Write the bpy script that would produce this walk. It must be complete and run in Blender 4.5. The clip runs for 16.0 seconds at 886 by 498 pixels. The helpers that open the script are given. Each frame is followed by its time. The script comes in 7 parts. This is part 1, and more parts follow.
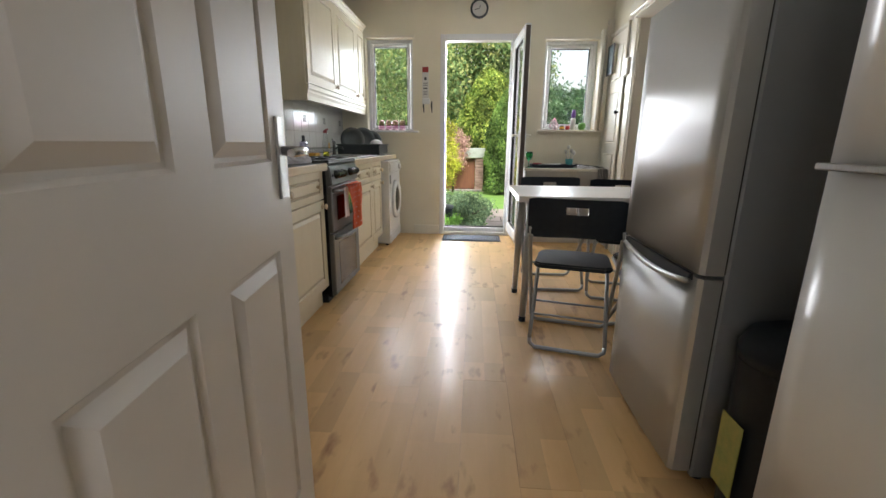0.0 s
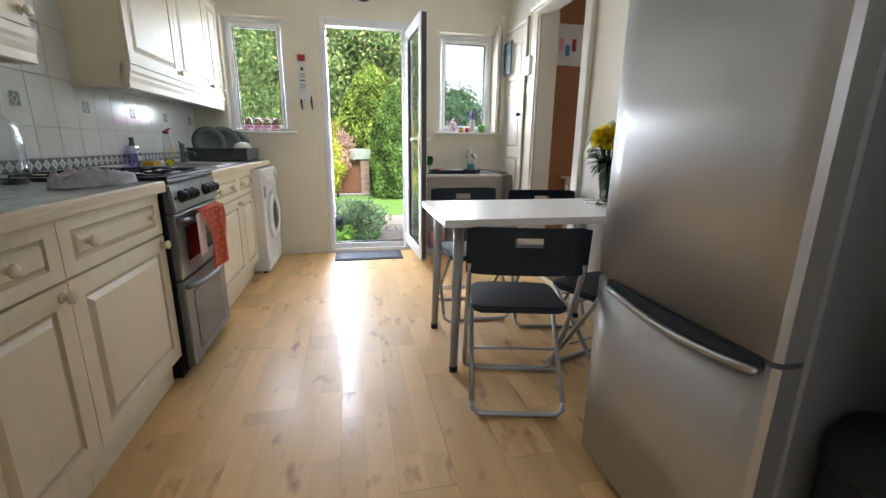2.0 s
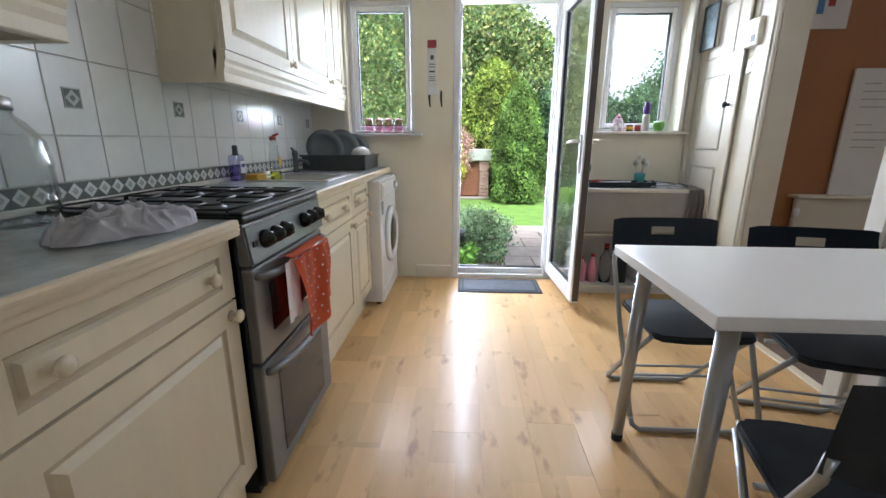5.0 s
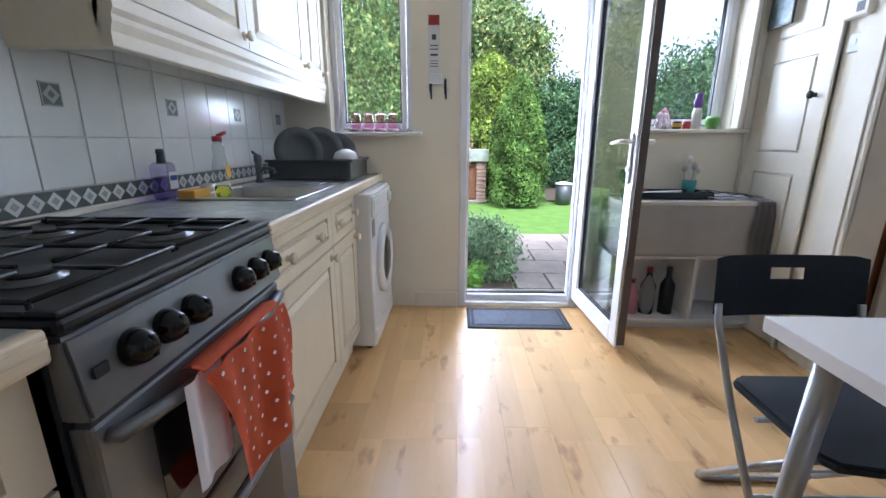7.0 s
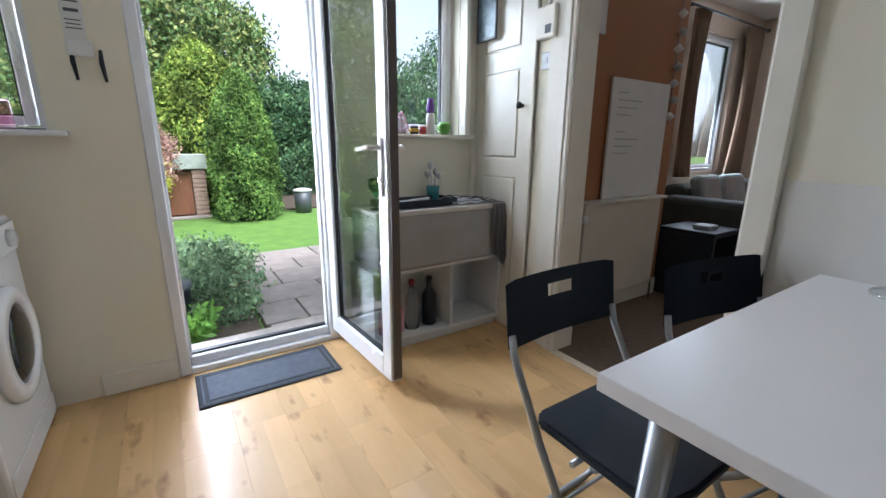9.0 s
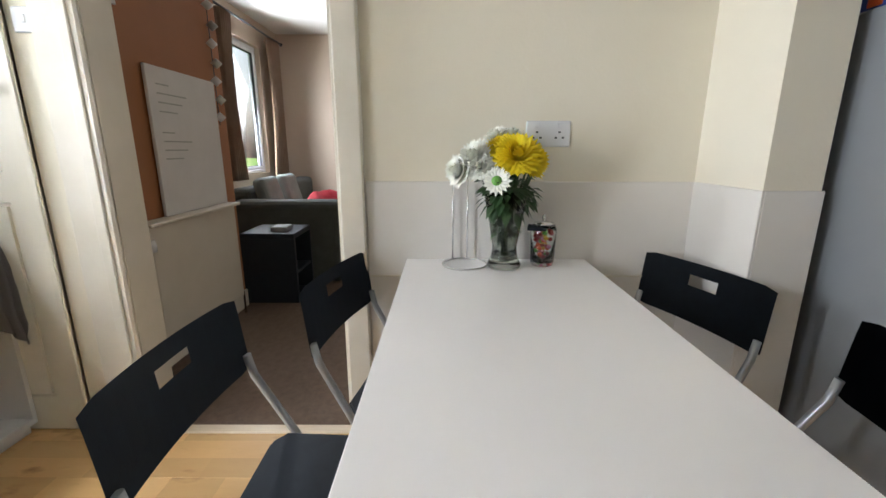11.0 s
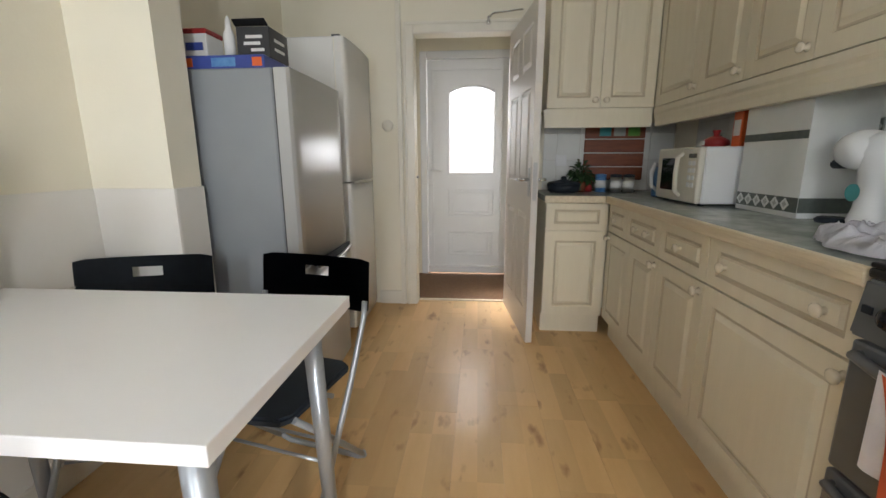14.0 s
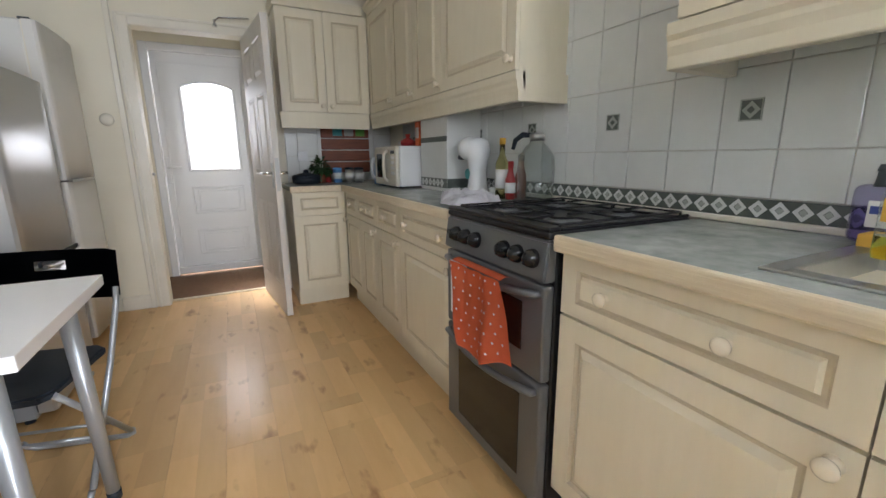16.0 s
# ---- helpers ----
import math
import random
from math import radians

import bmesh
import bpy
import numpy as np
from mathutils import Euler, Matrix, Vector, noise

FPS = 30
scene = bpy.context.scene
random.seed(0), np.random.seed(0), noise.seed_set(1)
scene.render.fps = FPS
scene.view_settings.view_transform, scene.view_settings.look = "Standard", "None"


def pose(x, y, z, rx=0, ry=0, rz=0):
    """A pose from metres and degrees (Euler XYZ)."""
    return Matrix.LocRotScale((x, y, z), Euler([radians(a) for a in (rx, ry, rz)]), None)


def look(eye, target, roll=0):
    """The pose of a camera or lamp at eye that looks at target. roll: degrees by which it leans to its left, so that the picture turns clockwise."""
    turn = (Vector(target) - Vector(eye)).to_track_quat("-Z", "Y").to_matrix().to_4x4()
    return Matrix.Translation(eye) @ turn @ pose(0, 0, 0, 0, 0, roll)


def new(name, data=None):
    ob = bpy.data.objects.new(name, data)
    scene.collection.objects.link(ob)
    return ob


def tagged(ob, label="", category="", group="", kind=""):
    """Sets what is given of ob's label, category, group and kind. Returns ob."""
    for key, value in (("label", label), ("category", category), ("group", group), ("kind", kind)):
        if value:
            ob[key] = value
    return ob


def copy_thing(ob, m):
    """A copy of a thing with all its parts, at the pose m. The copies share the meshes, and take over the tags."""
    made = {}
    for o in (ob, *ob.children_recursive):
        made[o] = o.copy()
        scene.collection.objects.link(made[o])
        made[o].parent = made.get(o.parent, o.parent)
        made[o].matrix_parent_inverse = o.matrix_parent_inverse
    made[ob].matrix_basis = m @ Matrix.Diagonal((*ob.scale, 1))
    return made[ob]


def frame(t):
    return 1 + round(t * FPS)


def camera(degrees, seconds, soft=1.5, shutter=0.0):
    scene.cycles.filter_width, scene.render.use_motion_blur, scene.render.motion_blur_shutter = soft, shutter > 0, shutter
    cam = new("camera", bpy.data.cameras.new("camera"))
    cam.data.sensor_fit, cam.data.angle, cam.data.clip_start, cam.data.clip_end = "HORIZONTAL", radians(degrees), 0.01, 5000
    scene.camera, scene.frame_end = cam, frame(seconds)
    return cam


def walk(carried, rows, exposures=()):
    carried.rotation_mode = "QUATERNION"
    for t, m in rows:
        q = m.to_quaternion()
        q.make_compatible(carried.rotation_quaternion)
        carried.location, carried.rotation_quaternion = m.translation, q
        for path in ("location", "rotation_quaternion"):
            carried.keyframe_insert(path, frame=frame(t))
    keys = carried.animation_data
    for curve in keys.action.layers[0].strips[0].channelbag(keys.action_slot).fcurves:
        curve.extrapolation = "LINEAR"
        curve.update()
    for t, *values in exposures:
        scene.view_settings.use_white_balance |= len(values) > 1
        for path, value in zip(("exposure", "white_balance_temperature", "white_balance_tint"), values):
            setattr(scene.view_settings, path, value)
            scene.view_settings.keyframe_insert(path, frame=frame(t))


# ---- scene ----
cam = camera(93.5, 16.0)

PATH = [
    (0, (1.516, -0.167, 1.046), (1.378, 1.767, 0.556), 0.5),
    (0.5, (1.46, 0.001, 1.073), (1.67, 1.928, 0.58), 0.8),
    (1, (1.398, 0.132, 1.059), (1.754, 2.039, 0.574), 0.8),
    (1.5, (1.382, 0.3, 1.069), (1.794, 2.196, 0.582), 0.6),
    (2, (1.391, 0.43, 1.089), (1.794, 2.327, 0.599), 0.7),
    (2.5, (1.368, 0.568, 1.081), (1.715, 2.475, 0.589), 0.5),
    (3, (1.303, 0.739, 1.096), (1.559, 2.66, 0.602), 0.4),
    (3.5, (1.267, 0.865, 1.106), (1.403, 2.797, 0.608), 0.3),
    (4, (1.256, 1.017, 1.108), (1.264, 2.954, 0.61), 0.2),
    (4.5, (1.251, 1.154, 1.123), (1.151, 3.087, 0.621), 0.2),
    (6.8, (1.086, 1.897, 1.138), (0.995, 3.829, 0.632), 0.3),
    (7, (1.093, 1.946, 1.137), (1.039, 3.88, 0.63), 0.1),
    (7.5, (1.07, 2.082, 1.138), (1.187, 4.014, 0.632), 0.3),
    (8, (1.083, 2.211, 1.139), (1.435, 4.114, 0.634), 0.2),
    (8.5, (1.147, 2.303, 1.136), (1.808, 4.124, 0.636), 0.1),
    (9, (1.192, 2.413, 1.145), (2.256, 4.036, 0.658), 0.5),
    (11.3, (1.437, 2.721, 1.154), (3.354, 2.399, 0.683), 0.7),
    (11.5, (1.473, 2.756, 1.153), (3.342, 2.218, 0.684), 1.2),
    (12, (1.504, 2.796, 1.136), (3.185, 1.807, 0.691), 0.8),
    (12.5, (1.5, 2.86, 1.117), (2.862, 1.458, 0.691), 0.6),
    (13, (1.435, 2.985, 1.132), (2.392, 1.281, 0.71), 0.4),
    (13.5, (1.406, 3.104, 1.143), (1.957, 1.225, 0.734), 0.2),
    (14, (1.411, 3.266, 1.14), (1.572, 1.316, 0.726), -0.2),
    (14.5, (1.391, 3.436, 1.129), (1.203, 1.488, 0.715), -0.4),
    (15, (1.362, 3.607, 1.134), (0.87, 1.715, 0.714), -0.4),
    (15.5, (1.356, 3.754, 1.135), (0.632, 1.938, 0.709), -0.5),
    (16, (1.368, 3.819, 1.13), (0.491, 2.075, 0.696), -0.5),
]
EXPOSURES = [(0, 1.11, 6450, 16), (1.5, 1.37, 6150, 15), (3.5, 1.46, 5950, 15), (4.7, 1.37, 5900, 16), (7, 1.27, 5400, 20), (9, 0.97, 5600, 16), (10.3, 1.32, 5800, 16), (11.5, 1.57, 6550, 15), (12.5, 1.47, 6650, 14), (14, 1.39, 6500, 14), (16, 1.47, 6200, 16)]
walk(cam, [(t, look(eye, target, roll)) for t, eye, target, roll in PATH], EXPOSURES)
# ---- world and light ----
world = bpy.data.worlds.new("world")
scene.world = world
world.use_nodes = True
wn = world.node_tree.nodes
sky = wn.new("ShaderNodeTexSky")
sky.sky_type, sky.sun_disc = "NISHITA", False
sky.sun_elevation, sky.sun_rotation = radians(48), radians(200)
sky.dust_density, sky.air_density = 4.0, 1.5
hsv = wn.new("ShaderNodeHueSaturation")
hsv.inputs["Saturation"].default_value = 0.35
world.node_tree.links.new(sky.outputs[0], hsv.inputs["Color"])
world.node_tree.links.new(hsv.outputs[0], wn["Background"].inputs["Color"])
wn["Background"].inputs["Strength"].default_value = 0.15


def sun_lamp():
    lamp = bpy.data.lights.new("sun", "SUN")
    lamp.energy, lamp.angle, lamp.color = 3.0, radians(20), (1.0, 0.97, 0.92)
    ob = new("sun", lamp)
    ob.matrix_world = look((0, 0, 30), (-7, 20, 0))


def area(name, eye, target, w, h, power, color=(1, 1, 1)):
    lamp = bpy.data.lights.new(name, "AREA")
    lamp.shape, lamp.size, lamp.size_y, lamp.energy, lamp.color = "RECTANGLE", w, h, power, color
    ob = new(name, lamp)
    ob.matrix_world = look(eye, target)


sun_lamp()
DAY = (0.90, 0.96, 1.0)
area("door_daylight", (1.205, 5.02, 1.15), (1.25, 2.4, 0.45), 0.16, 1.95, 22, DAY)
area("window_daylight", (0.56, 5.02, 1.66), (0.62, 2.0, 0.7), 0.42, 0.85, 7.5, DAY)
area("window_daylight", (2.47, 5.02, 1.66), (1.8, 2.7, 0.3), 0.42, 0.85, 9, DAY)
area("front_door_daylight", (1.48, -1.05, 1.55), (1.48, 3.0, 0.2), 0.36, 0.7, 0.9, DAY)
area("lounge_daylight", (5.95, 5.0, 1.55), (4.9, 2.5, 0.7), 0.7, 1.2, 42, DAY)


# ---- materials ----
def mat(name, c1, c2=None, rough=0.5, metal=0.0, scale=6.0, stretch=(1, 1, 1), bump=0.0, bscale=60.0, spec=0.5, alpha_t=0.0, coat=0.0, vary=0.0, ior=1.5):
    m = bpy.data.materials.new(name)
    m.use_nodes = True
    nt = m.node_tree
    n, l = nt.nodes, nt.links
    b = n["Principled BSDF"]
    b.inputs["Roughness"].default_value = rough
    b.inputs["Metallic"].default_value = metal
    b.inputs["Specular IOR Level"].default_value = spec
    b.inputs["Transmission Weight"].default_value = alpha_t
    b.inputs["Coat Weight"].default_value = coat
    b.inputs["IOR"].default_value = ior
    c2 = c2 or tuple(v * 0.86 for v in c1)
    tc = n.new("ShaderNodeTexCoord")
    mp = n.new("ShaderNodeMapping")
    mp.inputs["Scale"].default_value = stretch
    l.new(tc.outputs["Object"], mp.inputs["Vector"])
    t1 = n.new("ShaderNodeTexNoise")
    t1.inputs["Scale"].default_value = scale
    t1.inputs["Detail"].default_value = 8
    t1.inputs["Roughness"].default_value = 0.62
    l.new(mp.outputs[0], t1.inputs["Vector"])
    ramp = n.new("ShaderNodeValToRGB")
    ramp.color_ramp.elements[0].position, ramp.color_ramp.elements[1].position = 0.32, 0.68
    ramp.color_ramp.elements[0].color, ramp.color_ramp.elements[1].color = (*c2, 1), (*c1, 1)
    l.new(t1.outputs["Fac"], ramp.inputs["Fac"])
    col = ramp.outputs[0]
    if vary:
        oi = n.new("ShaderNodeObjectInfo")
        sc_ = n.new("ShaderNodeMath")
        sc_.operation = "MULTIPLY"
        sc_.inputs[1].default_value = 53.0
        l.new(oi.outputs["Random"], sc_.inputs[0])
        l.new(sc_.outputs[0], mp.inputs["Location"])
        hs = n.new("ShaderNodeHueSaturation")
        mr = n.new("ShaderNodeMapRange")
        mr.inputs["To Min"].default_value, mr.inputs["To Max"].default_value = 1 - vary, 1 + vary
        l.new(oi.outputs["Random"], mr.inputs["Value"])
        l.new(mr.outputs[0], hs.inputs["Value"])
        l.new(col, hs.inputs["Color"])
        col = hs.outputs[0]
    l.new(col, b.inputs["Base Color"])
    rr = n.new("ShaderNodeMapRange")
    rr.inputs["To Min"].default_value, rr.inputs["To Max"].default_value = max(rough - 0.06, 0.02), min(rough + 0.06, 1)
    l.new(t1.outputs["Fac"], rr.inputs["Value"])
    l.new(rr.outputs[0], b.inputs["Roughness"])
    if bump:
        t2 = n.new("ShaderNodeTexNoise")
        t2.inputs["Scale"].default_value = bscale
        t2.inputs["Detail"].default_value = 4
        l.new(mp.outputs[0], t2.inputs["Vector"])
        bp = n.new("ShaderNodeBump")
        bp.inputs["Strength"].default_value = bump
        bp.inputs["Distance"].default_value = 0.004
        l.new(t2.outputs["Fac"], bp.inputs["Height"])
        l.new(bp.outputs[0], b.inputs["Normal"])
    return m


M_WALL = mat("wall_paint", (0.80, 0.75, 0.62), (0.77, 0.72, 0.59), 0.6, scale=2.5, bump=0.15, bscale=90)
M_CEIL = mat("ceiling_paint", (0.8, 0.79, 0.75), (0.76, 0.75, 0.71), 0.8, scale=3, bump=0.2)
M_TRIM = mat("trim_gloss", (0.78, 0.74, 0.65), (0.72, 0.68, 0.58), 0.3, scale=5, bump=0.05)
M_DOOR = mat("door_gloss", (0.67, 0.63, 0.58), (0.64, 0.60, 0.55), 0.40, scale=3, bump=0.03, bscale=18)
M_UPVC = mat("upvc", (0.8, 0.81, 0.83), (0.76, 0.77, 0.79), 0.25, scale=3)
M_GASKET = mat("gasket", (0.03, 0.03, 0.032), rough=0.7)
M_CREAM = mat("cabinet_cream", (0.77, 0.70, 0.55), (0.73, 0.66, 0.51), 0.38, scale=8, stretch=(3, 3, 0.5), bump=0.08, bscale=40, vary=0.02)
# darker cream that paints the shadow in the panel grooves
M_GROOVE = mat("cabinet_groove_shade", (0.60, 0.52, 0.38), (0.53, 0.45, 0.32), 0.5)
M_KNOB = mat("ceramic_knob", (0.8, 0.72, 0.58), (0.76, 0.68, 0.54), 0.2)
M_TOP = mat("worktop_laminate", (0.45, 0.47, 0.44), (0.25, 0.28, 0.26), 0.24, scale=9, bump=0.03)
M_EDGE = mat("worktop_edge_wood", (0.74, 0.64, 0.47), (0.61, 0.50, 0.35), 0.42, scale=9, stretch=(6, 0.6, 8))
M_TILE = mat("wall_tile", (0.74, 0.75, 0.73), (0.70, 0.71, 0.69), 0.16, scale=9, bump=0.04, bscale=12, vary=0.015)
M_GROUT = mat("grout", (0.66, 0.64, 0.60), (0.54, 0.52, 0.48), 0.85, scale=12)
M_TDARK = mat("tile_pattern_green", (0.11, 0.125, 0.11), (0.075, 0.09, 0.08), 0.3, scale=40)
M_TGREY = mat("tile_pattern_grey", (0.42, 0.44, 0.40), (0.34, 0.36, 0.33), 0.3, scale=40)


def plank_mat():
    """Beech laminate: strips of differing tone, soft grain, brown flecks and knots."""
    m = mat("laminate_beech", (0.72, 0.465, 0.205), (0.62, 0.375, 0.15), 0.45, scale=1.7, stretch=(4, 0.7, 1), bump=0.02, bscale=30, vary=0.03, coat=0.2)
    n, l = m.node_tree.nodes, m.node_tree.links
    b = n["Principled BSDF"]
    src = b.inputs["Base Color"].links[0].from_socket
    tc = next(x for x in n if x.type == "TEX_COORD")
    oi = next(x for x in n if x.type == "OBJECT_INFO")
    off = n.new("ShaderNodeVectorMath")
    off.operation = "MULTIPLY_ADD"
    l.new(oi.outputs["Random"], off.inputs[0])
    off.inputs[1].default_value = (0, 31.7, 0)
    l.new(tc.outputs["Object"], off.inputs[2])
    b.inputs["Coat Roughness"].default_value = 0.16
    sn = n.new("ShaderNodeVectorMath")
    sn.operation = "SNAP"
    sn.inputs[1].default_value = (0.0965, 0.42, 1.0)
    l.new(off.outputs[0], sn.inputs[0])
    wn_ = n.new("ShaderNodeTexWhiteNoise")
    l.new(sn.outputs[0], wn_.inputs["Vector"])
    mr = n.new("ShaderNodeMapRange")
    mr.inputs["To Min"].default_value, mr.inputs["To Max"].default_value = 0.87, 1.09
    l.new(wn_.outputs["Value"], mr.inputs["Value"])
    hs = n.new("ShaderNodeHueSaturation")
    l.new(mr.outputs[0], hs.inputs["Value"])
    l.new(src, hs.inputs["Color"])
    mp = n.new("ShaderNodeMapping")
    mp.inputs["Scale"].default_value = (2.2, 0.9, 1)
    l.new(off.outputs[0], mp.inputs["Vector"])
    kn = n.new("ShaderNodeTexNoise")
    kn.inputs["Scale"].default_value, kn.inputs["Detail"].default_value = 5.5, 5
    l.new(mp.outputs[0], kn.inputs["Vector"])
    kr = n.new("ShaderNodeValToRGB")
    kr.color_ramp.elements[0].position, kr.color_ramp.elements[1].position = 0.60, 0.74
    kr.color_ramp.elements[0].color, kr.color_ramp.elements[1].color = (0, 0, 0, 1), (0.9, 0.9, 0.9, 1)
    l.new(kn.outputs["Fac"], kr.inputs["Fac"])
    mx = n.new("ShaderNodeMix")
    mx.data_type = "RGBA"
    l.new(kr.outputs[0], mx.inputs["Factor"])
    l.new(hs.outputs[0], mx.inputs["A"])
    mx.inputs["B"].default_value = (0.33, 0.16, 0.055, 1)
    l.new(mx.outputs["Result"], b.inputs["Base Color"])
    return m


M_PLANK = plank_mat()
M_SUB = mat("floor_joint", (0.26, 0.16, 0.08), rough=0.7)
M_HALLMAT = mat("coir_mat", (0.20, 0.11, 0.055), (0.13, 0.07, 0.035), 0.95, scale=30, bump=0.8, bscale=300)
M_CARPET = mat("brown_carpet", (0.17, 0.115, 0.08), (0.12, 0.08, 0.055), 0.95, scale=25, bump=0.8, bscale=300)
M_ORANGE = mat("terracotta_wall", (0.36, 0.15, 0.06), (0.32, 0.13, 0.05), 0.6, scale=3, bump=0.12)
M_SILVER = mat("fridge_silver", (0.52, 0.52, 0.515), (0.48, 0.48, 0.475), 0.35, metal=0.6, scale=1.5, bump=0.02)
M_FRSIDE = mat("fridge_side_grey", (0.28, 0.295, 0.31), (0.25, 0.265, 0.28), 0.42, metal=0.2, scale=2)
M_FRWHITE = mat("fridge_white", (0.78, 0.77, 0.74), (0.75, 0.74, 0.71), 0.22, scale=2)
M_PANEL = mat("white_panel", (0.74, 0.74, 0.74), (0.70, 0.70, 0.70), 0.35, scale=3)
M_SPLASH = mat("splash_laminate", (0.77, 0.74, 0.69), (0.74, 0.71, 0.66), 0.3, scale=3)
M_TABLE = mat("table_white", (0.87, 0.855, 0.845), (0.84, 0.825, 0.815), 0.3, scale=2.5)
M_LEG = mat("grey_metal_leg", (0.42, 0.44, 0.46), (0.38, 0.40, 0.42), 0.32, metal=0.5, scale=8)
M_CHROME = mat("chrome", (0.75, 0.75, 0.75), (0.68, 0.68, 0.68), 0.14, metal=1.0)
M_STEEL = mat("brushed_steel", (0.55, 0.55, 0.54), (0.48, 0.48, 0.47), 0.3, metal=1.0, scale=20, stretch=(1, 12, 1))
M_BLACK = mat("black_plastic", (0.020, 0.027, 0.036), (0.015, 0.020, 0.028), 0.5, spec=0.3, scale=30, bump=0.05, bscale=200)
M_IRON = mat("black_enamel", (0.010, 0.010, 0.011), (0.007, 0.007, 0.008), 0.38, spec=0.35)
M_KNOBBL = mat("black_knob_plastic", (0.008, 0.008, 0.009), (0.006, 0.006, 0.007), 0.16, spec=0.4)
M_OVEN = mat("oven_grey", (0.17, 0.175, 0.18), (0.15, 0.155, 0.16), 0.34, metal=0.45, scale=3)
M_OGLASS = mat("oven_glass", (0.012, 0.012, 0.012), (0.01, 0.01, 0.01), 0.06)
M_WHITE = mat("white_enamel", (0.78, 0.79, 0.8), (0.75, 0.76, 0.77), 0.24, scale=2)
M_GREYDK = mat("grey_plastic", (0.07, 0.08, 0.085), (0.055, 0.063, 0.068), 0.4, scale=20)
M_PLATE = mat("grey_stoneware", (0.10, 0.115, 0.12), (0.08, 0.095, 0.10), 0.3)
M_MAT = mat("door_mat_grey", (0.10, 0.115, 0.14), (0.07, 0.08, 0.10), 0.95, scale=40, bump=0.8, bscale=400)
M_MATB = mat("door_mat_border", (0.035, 0.038, 0.045), rough=0.9, bump=0.5, bscale=300)
M_GRASS = mat("lawn", (0.14, 0.27, 0.04), (0.09, 0.19, 0.03), 0.9, scale=5, bump=0.8, bscale=60)
M_PAVE = mat("paving_stone", (0.36, 0.31, 0.27), (0.26, 0.23, 0.20), 0.85, scale=8, bump=0.4, bscale=50, vary=0.12)
M_SOIL = mat("soil", (0.10, 0.075, 0.05), (0.06, 0.045, 0.03), 0.95, scale=12, bump=0.8)
M_WOODBR = mat("brown_timber", (0.22, 0.09, 0.04), (0.15, 0.06, 0.03), 0.6, scale=8, stretch=(6, 6, 0.6))
M_BARK = mat("bark", (0.12, 0.09, 0.06), (0.07, 0.05, 0.035), 0.9, scale=10, stretch=(3, 3, 0.6), bump=0.8)


def glass_mat(name, tint=(1, 1, 1), rough=0.0):
    m = bpy.data.materials.new(name)
    m.use_nodes = True
    b = m.node_tree.nodes["Principled BSDF"]
    b.inputs["Base Color"].default_value = (*tint, 1)
    b.inputs["Roughness"].default_value = rough
    b.inputs["Transmission Weight"].default_value = 1.0
    b.inputs["IOR"].default_value = 1.45
    return m


def pane_mat(name, tint=(0.93, 0.96, 0.95)):
    """Thin window glass: clear, with a gloss at low angles."""
    m = bpy.data.materials.new(name)
    m.use_nodes = True
    n, l = m.node_tree.nodes, m.node_tree.links
    n.remove(n["Principled BSDF"])
    tr, gl, fr, mx = n.new("ShaderNodeBsdfTransparent"), n.new("ShaderNodeBsdfGlossy"), n.new("ShaderNodeLayerWeight"), n.new("ShaderNodeMixShader")
    tr.inputs["Color"].default_value = (*tint, 1)
    gl.inputs["Roughness"].default_value = 0.02
    fr.inputs["Blend"].default_value = 0.5
    pw_, mr = n.new("ShaderNodeMath"), n.new("ShaderNodeMapRange")
    pw_.operation = "POWER"
    pw_.inputs[1].default_value = 2.5
    mr.inputs["To Min"].default_value, mr.inputs["To Max"].default_value = 0.035, 0.9
    l.new(fr.outputs["Facing"], pw_.inputs[0])
    l.new(pw_.outputs[0], mr.inputs["Value"])
    l.new(mr.outputs[0], mx.inputs[0])
    l.new(tr.outputs[0], mx.inputs[1])
    l.new(gl.outputs[0], mx.inputs[2])
    l.new(mx.outputs[0], n["Material Output"].inputs["Surface"])
    return m


M_PANE = pane_mat("window_glass")
M_CLEARPL = pane_mat("clear_plastic", (0.93, 0.95, 0.95))
M_LILACPL = pane_mat("lilac_plastic", (0.70, 0.64, 0.94))
M_PINKGL = pane_mat("pink_clear_plastic", (0.92, 0.66, 0.78))
M_GLASS = glass_mat("clear_glass", (0.96, 0.98, 0.97))
M_FROST = glass_mat("obscured_glass", (0.97, 0.98, 1.0), 0.35)


